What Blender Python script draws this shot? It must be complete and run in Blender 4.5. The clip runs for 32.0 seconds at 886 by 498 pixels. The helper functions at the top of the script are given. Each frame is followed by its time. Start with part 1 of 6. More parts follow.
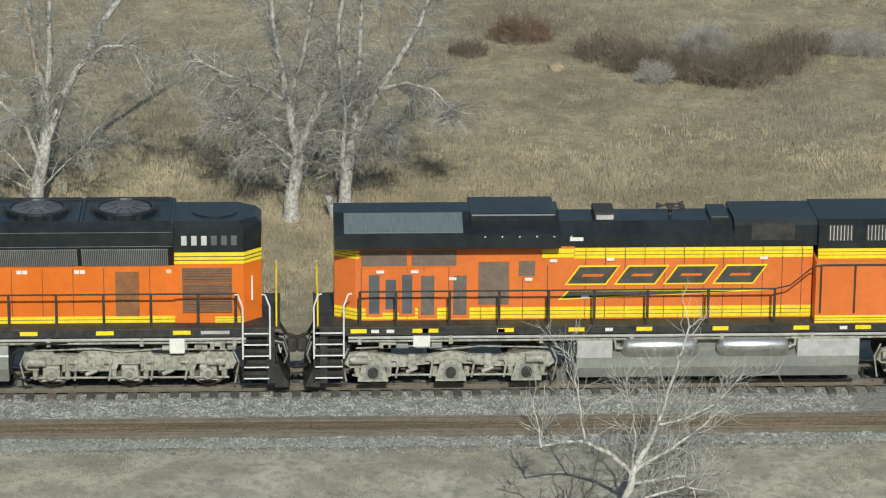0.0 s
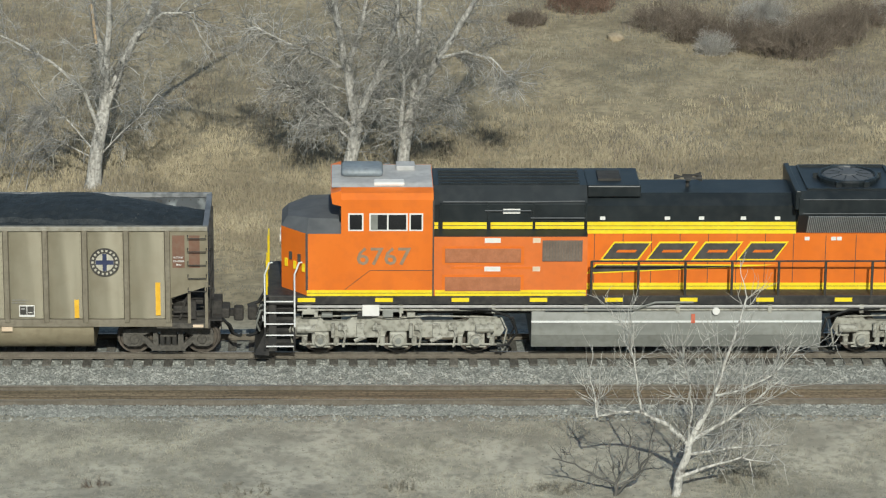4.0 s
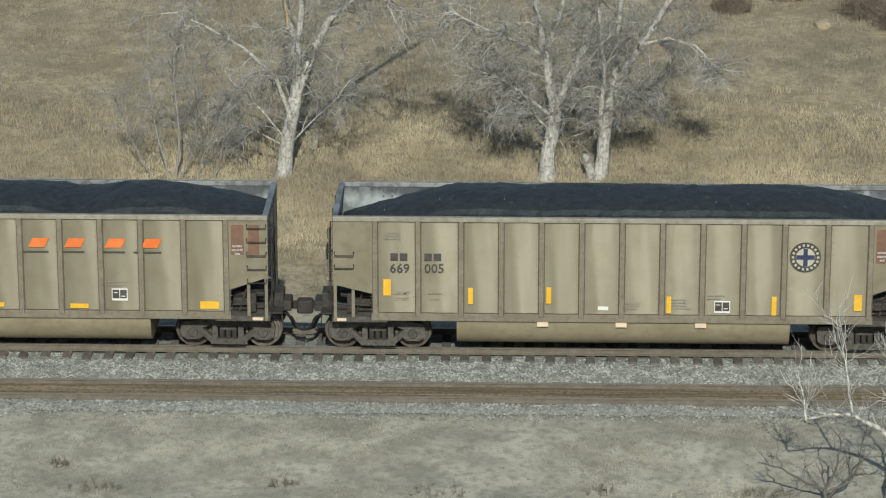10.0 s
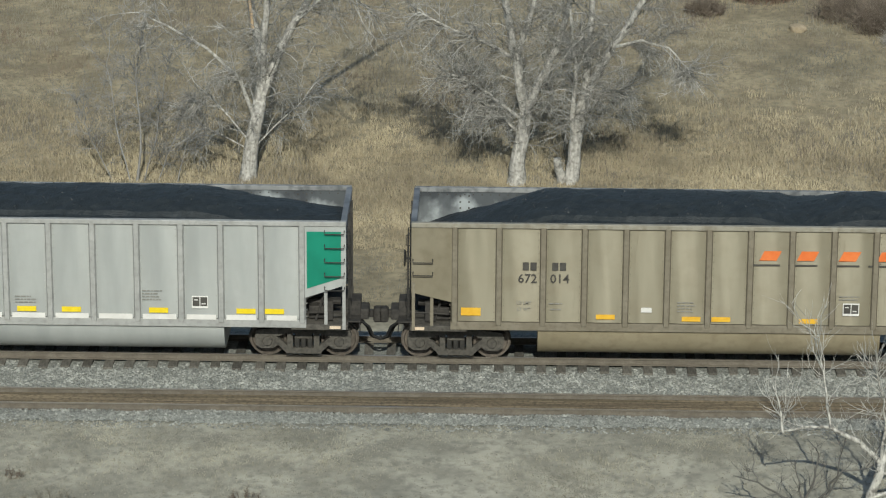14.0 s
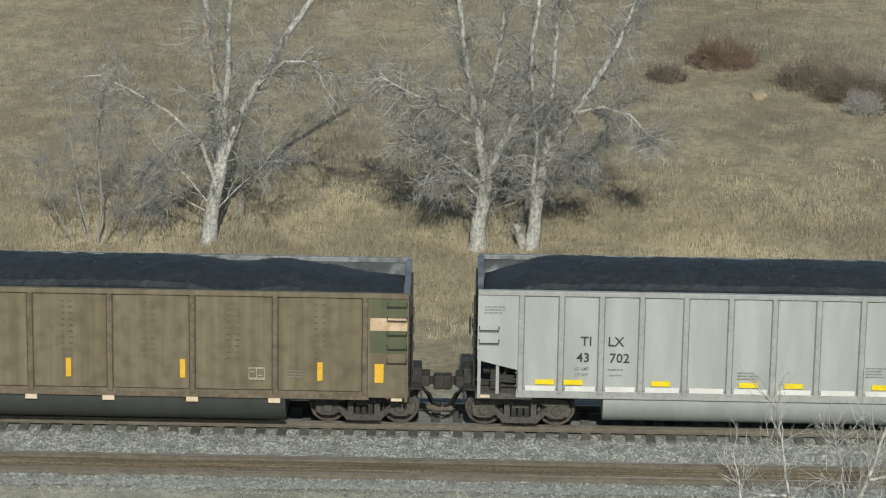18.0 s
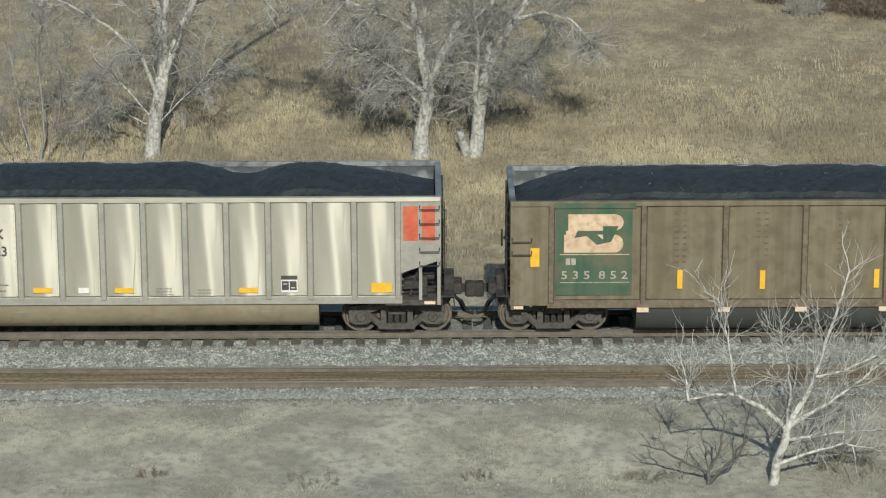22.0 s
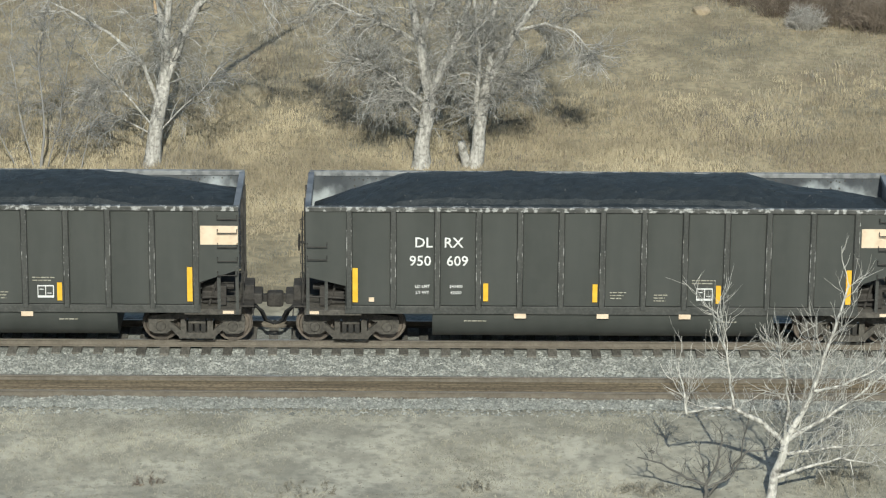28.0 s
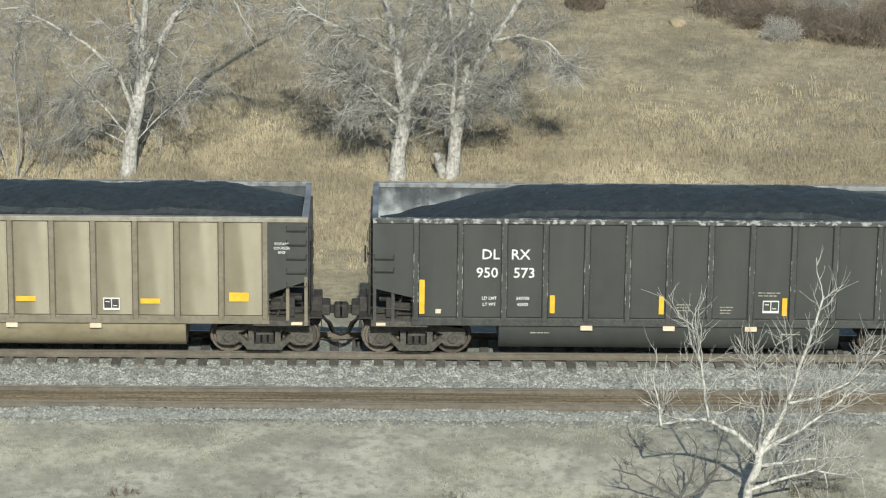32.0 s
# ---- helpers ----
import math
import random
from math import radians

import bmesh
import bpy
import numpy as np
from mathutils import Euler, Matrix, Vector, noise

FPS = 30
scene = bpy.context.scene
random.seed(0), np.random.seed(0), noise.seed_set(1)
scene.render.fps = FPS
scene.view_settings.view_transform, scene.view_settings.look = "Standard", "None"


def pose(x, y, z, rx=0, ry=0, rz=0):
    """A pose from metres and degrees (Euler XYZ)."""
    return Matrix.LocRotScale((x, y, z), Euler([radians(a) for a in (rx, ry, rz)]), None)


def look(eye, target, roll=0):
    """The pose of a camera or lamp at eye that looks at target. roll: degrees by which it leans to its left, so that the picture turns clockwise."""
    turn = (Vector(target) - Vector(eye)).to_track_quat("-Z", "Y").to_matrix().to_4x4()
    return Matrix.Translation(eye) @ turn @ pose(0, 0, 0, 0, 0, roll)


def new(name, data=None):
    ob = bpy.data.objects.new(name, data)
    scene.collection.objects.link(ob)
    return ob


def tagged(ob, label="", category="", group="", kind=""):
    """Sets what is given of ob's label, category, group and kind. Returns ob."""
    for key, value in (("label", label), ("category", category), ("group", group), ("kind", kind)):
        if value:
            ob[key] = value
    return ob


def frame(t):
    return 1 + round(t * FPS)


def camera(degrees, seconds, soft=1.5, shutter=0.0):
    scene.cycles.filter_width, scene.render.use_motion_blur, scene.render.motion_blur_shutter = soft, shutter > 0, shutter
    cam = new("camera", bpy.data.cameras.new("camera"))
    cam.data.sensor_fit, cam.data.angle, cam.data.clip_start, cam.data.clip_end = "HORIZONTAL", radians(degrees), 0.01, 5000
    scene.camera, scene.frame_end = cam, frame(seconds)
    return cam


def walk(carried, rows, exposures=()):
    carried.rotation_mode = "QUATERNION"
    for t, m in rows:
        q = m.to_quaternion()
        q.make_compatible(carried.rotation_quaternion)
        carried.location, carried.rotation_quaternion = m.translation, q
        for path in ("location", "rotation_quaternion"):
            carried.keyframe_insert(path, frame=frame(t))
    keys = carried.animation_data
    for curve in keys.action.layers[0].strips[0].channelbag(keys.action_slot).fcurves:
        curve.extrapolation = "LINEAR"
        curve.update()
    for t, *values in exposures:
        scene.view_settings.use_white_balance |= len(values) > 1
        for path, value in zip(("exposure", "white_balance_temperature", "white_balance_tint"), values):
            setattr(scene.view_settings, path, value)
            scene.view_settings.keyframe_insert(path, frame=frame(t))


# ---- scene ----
# World: x along the tracks, y away from the camera, z up; z = 0 is the rail head.
cam = camera(15.0, 32.0, soft=1.2, shutter=0.0)
EYE = Vector((0.0, -85.2, 29.3))
# seconds, metres moved ahead, turn to the left, tilt, lean
PATH = (
    (0, 0.00, -2.815, -16.848, 0.400),
    (0.5, 0.00, -2.621, -16.900, 0.478),
    (1, 0.00, -1.959, -16.876, 0.347),
    (1.5, 0.00, -1.531, -17.144, 0.200),
    (2, 0.00, -1.536, -17.375, 0.277),
    (2.5, 0.00, -1.850, -17.530, 0.245),
    (3, 0.00, -1.948, -17.360, 0.390),
    (3.5, 0.00, -2.301, -17.560, 0.351),
    (4, 0.00, -1.795, -17.382, 0.516),
    (4.5, 0.00, -0.654, -17.280, 0.466),
    (6.5, 0.00, 0.951, -17.234, 0.469),
    (7, 0.00, 1.939, -17.182, 0.193),
    (7.5, 0.00, 2.250, -17.419, 0.352),
    (8, 0.00, 1.882, -17.207, 0.327),
    (8.5, 0.00, 1.920, -17.290, 0.150),
    (9, 0.00, 1.721, -17.439, 0.056),
    (9.5, 1.72, 1.601, -17.462, 0.015),
    (10, 3.34, 1.666, -17.520, -0.037),
    (10.5, 5.54, 1.616, -17.387, 0.088),
    (11, 5.55, 1.645, -17.674, 0.333),
    (11.5, 5.55, 1.360, -17.632, 0.272),
    (12, 5.55, 1.350, -17.723, 0.159),
    (12.5, 5.55, 1.371, -17.783, 0.165),
    (13, 5.55, 1.337, -17.645, 0.208),
    (13.5, 5.58, 1.195, -17.412, 0.247),
    (15.5, 5.58, 1.046, -17.534, 0.473),
    (16, 5.58, 1.815, -17.648, 0.267),
    (16.5, 5.58, 1.170, -17.854, -0.061),
    (17, 5.58, -0.356, -17.163, 0.962),
    (17.5, 5.58, 0.549, -16.509, 1.460),
    (18, 5.58, 0.456, -16.364, 0.889),
    (18.5, 5.58, 0.496, -16.323, 0.847),
    (19, 5.58, 0.434, -16.669, 0.409),
    (19.5, 5.58, 0.267, -16.997, -0.090),
    (20, 5.58, -0.200, -16.964, -0.056),
    (20.5, 5.58, -0.665, -16.867, -0.112),
    (21, 5.58, -0.465, -16.711, -0.088),
    (21.5, 5.58, -0.287, -17.106, -0.308),
    (22, 5.58, -0.487, -17.841, -0.121),
    (22.5, 5.58, 0.196, -17.506, 0.239),
    (23, 5.58, -0.818, -17.251, 0.580),
    (23.5, 5.58, -0.578, -16.999, 0.310),
    (24, 5.58, -0.905, -17.228, 0.376),
    (24.5, 5.58, -0.575, -17.258, 0.112),
    (25, 5.58, -0.413, -17.538, 0.482),
    (25.5, 5.58, -0.193, -17.344, 0.446),
    (26, 5.58, -0.480, -17.639, 0.473),
    (26.5, 5.58, -0.248, -17.668, 1.098),
    (28.5, 5.58, -0.604, -17.673, 0.138),
    (29, 5.58, -0.643, -17.625, -0.050),
    (29.5, 5.58, -0.501, -17.709, 0.029),
    (30, 5.58, -0.545, -17.560, 0.079),
    (30.5, 5.58, -0.758, -17.230, 0.189),
    (31, 5.58, -0.624, -17.223, 0.499),
    (31.5, 5.58, -0.685, -17.433, 0.832),
    (32, 5.58, -0.906, -17.489, 0.699),
)


def view(ahead, left, tilt, lean):
    turn = Matrix.Rotation(radians(left), 4, "Z") @ Matrix.Rotation(radians(90 + tilt), 4, "X") @ pose(0, 0, 0, 0, 0, lean)
    way = turn.to_3x3() @ Vector((0, 0, -1))
    return Matrix.Translation(EYE + way * ahead) @ turn


walk(cam, [(t, view(*row)) for t, *row in PATH],
     exposures=[(t, stops, 6500, 2) for t, stops in (
         (0.0, -0.06), (7.0, -0.03), (12.0, -0.03), (13.5, -0.10), (15.5, -0.28), (16.5, -0.28), (18.0, -0.16), (19.0, 0.03),
         (21.0, 0.14), (22.0, 0.0), (23.0, -0.15), (24.5, -0.18), (26.0, 0.0), (28.5, 0.26), (32.0, 0.33))])

# ---- light ----
SUN_AZ, SUN_EL = 3.2, 34.0          # degrees to the right of the camera's back, and height
sun_way = Vector((math.sin(radians(SUN_AZ)) * math.cos(radians(SUN_EL)),
                  -math.cos(radians(SUN_AZ)) * math.cos(radians(SUN_EL)), math.sin(radians(SUN_EL))))
world = bpy.data.worlds.new("sky")
scene.world = world
world.use_nodes = True
wn = world.node_tree.nodes
sky = wn.new("ShaderNodeTexSky")
sky.sky_type, sky.sun_disc = "NISHITA", False
sky.sun_elevation, sky.sun_rotation = radians(SUN_EL), radians(180 - SUN_AZ)
wn["Background"].inputs["Strength"].default_value = 0.10
world.node_tree.links.new(sky.outputs["Color"], wn["Background"].inputs["Color"])
sun_data = bpy.data.lights.new("sun", "SUN")
sun_data.energy, sun_data.angle, sun_data.color = 3.6, radians(0.6), (1.0, 0.965, 0.90)
sun = new("sun", sun_data)
sun.matrix_world = look(sun_way * 300, (0, 0, 0))

# ---- helpers for meshes ----
rnd = random.Random(7)


def link(sock_from, sock_to, mat):
    mat.node_tree.links.new(sock_from, sock_to)


def rgba(c):
    return (c[0], c[1], c[2], 1.0)


MATS = {}


def material(name, c1, c2, scale=2.0, rough=0.7, metal=0.0, c3=None, s3=20.0, amount3=0.5, bump=0.0, bscale=60.0,
             stretch=(1, 1, 1), vary=0.0, island=0.0, spec=0.4, lo=0.35, hi=0.65, wave=0.0, brushed=0.0, shift=0.0, edge3=(0.45, 0.68)):
    """A procedural surface: broad colour change from c1 to c2, finer patches of c3, relief, and change from piece to piece."""
    mat = bpy.data.materials.new(name)
    mat.use_nodes = True
    nd = mat.node_tree.nodes
    bsdf = nd["Principled BSDF"]
    co = nd.new("ShaderNodeTexCoord")
    mp = nd.new("ShaderNodeMapping")
    mp.inputs["Scale"].default_value = stretch
    mp.inputs["Location"].default_value = (shift, shift * 0.7, 0.0)
    link(co.outputs["Object"], mp.inputs["Vector"], mat)
    n1 = nd.new("ShaderNodeTexNoise")
    n1.inputs["Scale"].default_value, n1.inputs["Detail"].default_value = scale, 6.0
    link(mp.outputs["Vector"], n1.inputs["Vector"], mat)
    r1 = nd.new("ShaderNodeValToRGB")
    r1.color_ramp.elements[0].position, r1.color_ramp.elements[0].color = lo, rgba(c1)
    r1.color_ramp.elements[1].position, r1.color_ramp.elements[1].color = hi, rgba(c2)
    link(n1.outputs["Fac"], r1.inputs["Fac"], mat)
    out = r1.outputs["Color"]
    if c3:
        n3 = nd.new("ShaderNodeTexNoise")
        n3.inputs["Scale"].default_value, n3.inputs["Detail"].default_value = s3, 8.0
        link(mp.outputs["Vector"] if shift else co.outputs["Object"], n3.inputs["Vector"], mat)
        r3 = nd.new("ShaderNodeValToRGB")
        r3.color_ramp.elements[0].position, r3.color_ramp.elements[1].position = edge3
        r3.color_ramp.elements[1].color = (amount3, amount3, amount3, 1)
        link(n3.outputs["Fac"], r3.inputs["Fac"], mat)
        mx = nd.new("ShaderNodeMix")
        mx.data_type = "RGBA"
        link(r3.outputs["Color"], mx.inputs[0], mat)
        link(out, mx.inputs[6], mat)
        mx.inputs[7].default_value = rgba(c3)
        out = mx.outputs[2]
    if vary or island:
        hs = nd.new("ShaderNodeHueSaturation")
        mr = nd.new("ShaderNodeMapRange")
        amount = vary or island
        mr.inputs["To Min"].default_value, mr.inputs["To Max"].default_value = 1 - amount, 1 + amount
        if island:
            geo = nd.new("ShaderNodeNewGeometry")
            link(geo.outputs["Random Per Island"], mr.inputs["Value"], mat)
        else:
            info = nd.new("ShaderNodeObjectInfo")
            link(info.outputs["Random"], mr.inputs["Value"], mat)
        link(mr.outputs["Result"], hs.inputs["Value"], mat)
        link(out, hs.inputs["Color"], mat)
        out = hs.outputs["Color"]
    link(out, bsdf.inputs["Base Color"], mat)
    bsdf.inputs["Roughness"].default_value, bsdf.inputs["Metallic"].default_value = rough, metal
    bsdf.inputs["Specular IOR Level"].default_value = spec
    if brushed:
        tg = nd.new("ShaderNodeTangent")
        tg.direction_type, tg.axis = "RADIAL", "Z"
        link(tg.outputs["Tangent"], bsdf.inputs["Tangent"], mat)
        bsdf.inputs["Anisotropic"].default_value, bsdf.inputs["Anisotropic Rotation"].default_value = brushed, 0.25
    if bump or wave:
        nb = nd.new("ShaderNodeTexNoise")
        nb.inputs["Scale"].default_value, nb.inputs["Detail"].default_value = (bscale, 5.0) if bump else (1.3, 1.0)
        link(co.outputs["Object"], nb.inputs["Vector"], mat)
        bp = nd.new("ShaderNodeBump")
        bp.inputs["Strength"].default_value, bp.inputs["Distance"].default_value = (bump, 0.02) if bump else (wave, 0.1)
        link(nb.outputs["Fac"], bp.inputs["Height"], mat)
        link(bp.outputs["Normal"], bsdf.inputs["Normal"], mat)
    MATS[name] = mat
    return mat


def mesh_of(name, bm, mat, smooth=False):
    me = bpy.data.meshes.new(name)
    bm.normal_update()
    bm.to_mesh(me)
    bm.free()
    me.materials.append(mat)
    if smooth:
        me.shade_smooth()
    return me


def part(name, bm, mat, parent=None, label="", smooth=False):
    """One mesh object out of bm, under a thing or a part."""
    ob = new(name, mesh_of(name, bm, mat, smooth))
    if parent:
        ob.parent = parent
    return tagged(ob, label)


def B():
    return bmesh.new()


def box(bm, x0, x1, y0, y1, z0, z1, bev=0.0):
    vs = [bm.verts.new((x, y, z)) for x in (x0, x1) for y in (y0, y1) for z in (z0, z1)]
    fs = [bm.faces.new([vs[i] for i in q]) for q in ((0, 1, 3, 2), (4, 6, 7, 5), (0, 4, 5, 1), (2, 3, 7, 6), (0, 2, 6, 4), (1, 5, 7, 3))]
    if bev:
        bmesh.ops.bevel(bm, geom=list({e for f in fs for e in f.edges}), offset=bev, segments=2, affect="EDGES", profile=0.5)
    return bm


def boxed(*a, bev=0.0):
    return box(B(), *a, bev=bev)


def prism(bm, pts, axis, a, b):
    """A polygon drawn out along an axis from a to b. pts: (y, z) for x, (x, z) for y, (x, y) for z."""
    put = {"x": lambda p, q: (q, p[0], p[1]), "y": lambda p, q: (p[0], q, p[1]), "z": lambda p, q: (p[0], p[1], q)}[axis]
    lo = [bm.verts.new(put(p, a)) for p in pts]
    hi = [bm.verts.new(put(p, b)) for p in pts]
    n = len(pts)
    fs = [bm.faces.new(lo), bm.faces.new(hi[::-1])]
    for i in range(n):
        fs.append(bm.faces.new((lo[i], hi[i], hi[(i + 1) % n], lo[(i + 1) % n])))
    bmesh.ops.recalc_face_normals(bm, faces=fs)
    return bm


def tube(bm, pts, r, seg=6, r_end=None, cap=True):
    """A round bar along a line of points."""
    pts = [Vector(p) for p in pts]
    r_end = r if r_end is None else r_end
    rings = []
    for i, p in enumerate(pts):
        way = (pts[min(i + 1, len(pts) - 1)] - pts[max(i - 1, 0)]).normalized()
        side = way.orthogonal().normalized() if not rings else (side - way * side.dot(way)).normalized()
        up = way.cross(side)
        rr = r + (r_end - r) * i / max(1, len(pts) - 1)
        rings.append([bm.verts.new(p + (side * math.cos(k * math.tau / seg) + up * math.sin(k * math.tau / seg)) * rr) for k in range(seg)])
    for a, b in zip(rings, rings[1:]):
        for k in range(seg):
            bm.faces.new((a[k], a[(k + 1) % seg], b[(k + 1) % seg], b[k]))
    if cap:
        bm.faces.new(rings[0][::-1])
        bm.faces.new(rings[-1])
    return bm


def disc(bm, x, y, z, r, depth, seg=20):
    """A round plate that faces the near side."""
    return tube(bm, [(x, y, z), (x, y - depth, z)], r, seg)


def sheet(bm, fn, xs, ys):
    """A height field z = fn(x, y)."""
    grid = [[bm.verts.new((x, y, fn(x, y))) for y in ys] for x in xs]
    for a, b in zip(grid, grid[1:]):
        for j in range(len(ys) - 1):
            bm.faces.new((a[j], b[j], b[j + 1], a[j + 1]))
    return bm


def fast(name, verts, faces, mat, kind="stuff", parent=None):
    me = bpy.data.meshes.new(name)
    me.from_pydata(verts, [], faces)
    me.materials.append(mat)
    ob = new(name, me)
    if parent:
        ob.parent = parent
    return tagged(ob, kind=kind)




def words(text, size, x, y, z, mat, parent, name="lettering", label="", squeeze=1.0, lean=0.0):
    """Lettering on a near side, centred on x, with its base at z."""
    cu = bpy.data.curves.new(name, "FONT")
    cu.body, cu.size, cu.align_x, cu.extrude, cu.shear = text, size / 0.69, "CENTER", 0.003, lean
    cu.resolution_u, cu.offset = 2, 0.003 * size / 0.2
    tmp = new("tmp", cu)
    me = bpy.data.meshes.new_from_object(tmp)
    bpy.data.objects.remove(tmp)
    me.transform(Matrix.Rotation(radians(90), 4, "X") @ Matrix.Diagonal((squeeze, 1, 1, 1)))
    me.materials.append(mat)
    ob = new(name, me)
    ob.parent = parent
    ob.location = (x, y, z)
    return tagged(ob, label)


# ---- materials ----
M = material
GROUND = M("dry_ground", (0.282, 0.267, 0.215), (0.455, 0.43, 0.348), 0.95, 0.95, c3=(0.21, 0.202, 0.166), s3=4.2, amount3=0.75, bump=0.5, bscale=24, lo=0.38, hi=0.64)
# the soil turns browner on the slope behind the tracks
gn = GROUND.node_tree.nodes
g_co, g_xyz, g_map, g_mix = gn.new("ShaderNodeTexCoord"), gn.new("ShaderNodeSeparateXYZ"), gn.new("ShaderNodeMapRange"), gn.new("ShaderNodeMix")
g_mix.data_type, g_mix.blend_type = "RGBA", "MULTIPLY"
g_map.inputs["From Min"].default_value, g_map.inputs["From Max"].default_value = 2.0, 5.0
g_mix.inputs[7].default_value = (0.90, 0.80, 0.64, 1)
link(g_co.outputs["Object"], g_xyz.inputs["Vector"], GROUND)
link(g_xyz.outputs["Y"], g_map.inputs["Value"], GROUND)
link(g_map.outputs["Result"], g_mix.inputs[0], GROUND)
link(gn["Principled BSDF"].inputs["Base Color"].links[0].from_socket, g_mix.inputs[6], GROUND)
link(g_mix.outputs[2], gn["Principled BSDF"].inputs["Base Color"], GROUND)
BALLAST = M("ballast", (0.198, 0.203, 0.184), (0.355, 0.36, 0.325), 9, 0.9, c3=(0.115, 0.117, 0.108), s3=26, amount3=0.8, bump=1.0, bscale=30)
FOULED = M("fouled_ballast", (0.115, 0.090, 0.058), (0.30, 0.235, 0.150), 2.6, 0.95, c3=(0.075, 0.060, 0.040), s3=10, amount3=0.75, bump=0.6, bscale=25, stretch=(0.10, 5, 1))
STONE = M("ballast_stone", (0.186, 0.19, 0.172), (0.345, 0.345, 0.312), 3, 0.85, island=0.36)
TIE = M("tie_wood", (0.10, 0.092, 0.078), (0.165, 0.153, 0.13), 3, 0.9, c3=(0.065, 0.06, 0.05), s3=12, bump=0.5, bscale=30, stretch=(6, 1, 6), vary=0.3)
RAIL = M("rail_rust", (0.145, 0.126, 0.10), (0.20, 0.176, 0.142), 4, 0.7, c3=(0.105, 0.088, 0.068), s3=18)
RAILTOP = M("rail_head", (0.34, 0.30, 0.26), (0.45, 0.41, 0.36), 5, 0.35, metal=0.7)
GRASS = M("dry_grass", (0.34, 0.29, 0.20), (0.53, 0.455, 0.312), 0.17, 0.85, c3=(0.26, 0.222, 0.155), s3=0.6, amount3=0.8, island=0.14, lo=0.40, hi=0.60)
HILLGRASS = M("hill_grass", (0.195, 0.183, 0.146), (0.345, 0.312, 0.240), 0.16, 0.85, c3=(0.225, 0.165, 0.11), s3=0.28, amount3=0.6, island=0.16, lo=0.42, hi=0.58)
WEED = M("grey_weed", (0.22, 0.20, 0.155), (0.31, 0.285, 0.225), 0.8, 0.9, island=0.3)
STUBBLE = M("bank_stubble", (0.27, 0.255, 0.203), (0.41, 0.386, 0.306), 0.9, 0.9, c3=(0.17, 0.165, 0.135), s3=0.5, amount3=0.7, island=0.2)
BARK = M("pale_bark", (0.38, 0.362, 0.325), (0.62, 0.595, 0.545), 5, 0.85, c3=(0.16, 0.15, 0.13), s3=9, amount3=0.75, bump=0.8, bscale=25, stretch=(3, 3, 0.7))
TWIG = M("grey_twig", (0.235, 0.228, 0.207), (0.42, 0.405, 0.372), 2, 0.9, island=0.34)
THICKET = M("thicket_twig", (0.23, 0.225, 0.215), (0.33, 0.322, 0.305), 2, 0.9, island=0.25)
BIRCH = M("white_bark", (0.46, 0.445, 0.40), (0.64, 0.62, 0.57), 6, 0.8, c3=(0.10, 0.09, 0.08), s3=8, amount3=0.85, stretch=(3, 3, 1))
BIRCHTWIG = M("pale_twig", (0.36, 0.345, 0.31), (0.52, 0.505, 0.46), 2, 0.85, island=0.3)
REDBUSH = M("red_bush", (0.17, 0.108, 0.078), (0.255, 0.174, 0.128), 1.5, 0.9, island=0.35)
BROWNBUSH = M("brown_bush", (0.165, 0.132, 0.100), (0.25, 0.204, 0.16), 1.5, 0.9, island=0.35)
PALEBUSH = M("pale_bush", (0.33, 0.31, 0.28), (0.47, 0.445, 0.40), 1.5, 0.9, island=0.3)
COAL = M("coal", (0.011, 0.0155, 0.0175), (0.025, 0.031, 0.034), 5, 0.6, c3=(0.042, 0.050, 0.055), s3=30, amount3=0.45, bump=0.7, bscale=22, spec=0.5)
COALBIT = M("coal_lump", (0.014, 0.017, 0.020), (0.035, 0.040, 0.045), 3, 0.5, island=0.3, spec=0.5)
TAN = M("tan_paint", (0.214, 0.193, 0.134), (0.262, 0.237, 0.170), 0.9, 0.46, metal=0.15, c3=(0.203, 0.172, 0.114), s3=2.2, amount3=0.5, stretch=(2.2, 1, 0.3), wave=0.06, brushed=0.95)
TANRIB = M("tan_rib", (0.20, 0.175, 0.128), (0.25, 0.222, 0.168), 2, 0.65, c3=(0.155, 0.13, 0.092), s3=8, amount3=0.7)
TANCHORD = M("dusty_tan_chord", (0.27, 0.25, 0.20), (0.36, 0.335, 0.275), 2, 0.6, c3=(0.19, 0.165, 0.12), s3=6, amount3=0.6, stretch=(0.6, 1, 1))
TANEND = M("matt_tan_end", (0.222, 0.195, 0.135), (0.262, 0.232, 0.165), 1.1, 0.7, c3=(0.175, 0.146, 0.095), s3=2.6, amount3=0.6, stretch=(1.5, 1, 0.4))
TUBTAN = M("tan_tub", (0.27, 0.23, 0.15), (0.32, 0.275, 0.185), 1.2, 0.6, c3=(0.21, 0.17, 0.11), s3=5, stretch=(0.6, 1, 2))
GREY = M("grey_paint", (0.34, 0.354, 0.343), (0.41, 0.424, 0.407), 1.1, 0.5, metal=0.1, c3=(0.36, 0.365, 0.35), s3=4, amount3=0.4, stretch=(2, 1, 0.4), wave=0.04, brushed=0.8)
GREYRIB = M("grey_rib", (0.36, 0.36, 0.345), (0.44, 0.44, 0.42), 2, 0.6, c3=(0.26, 0.255, 0.24), s3=8, amount3=0.6)
SILVER = M("bright_aluminium", (0.36, 0.343, 0.282), (0.425, 0.405, 0.34), 1.0, 0.45, metal=0.2, c3=(0.395, 0.365, 0.292), s3=3, amount3=0.4, stretch=(2, 1, 0.3), wave=0.05, brushed=1.0)
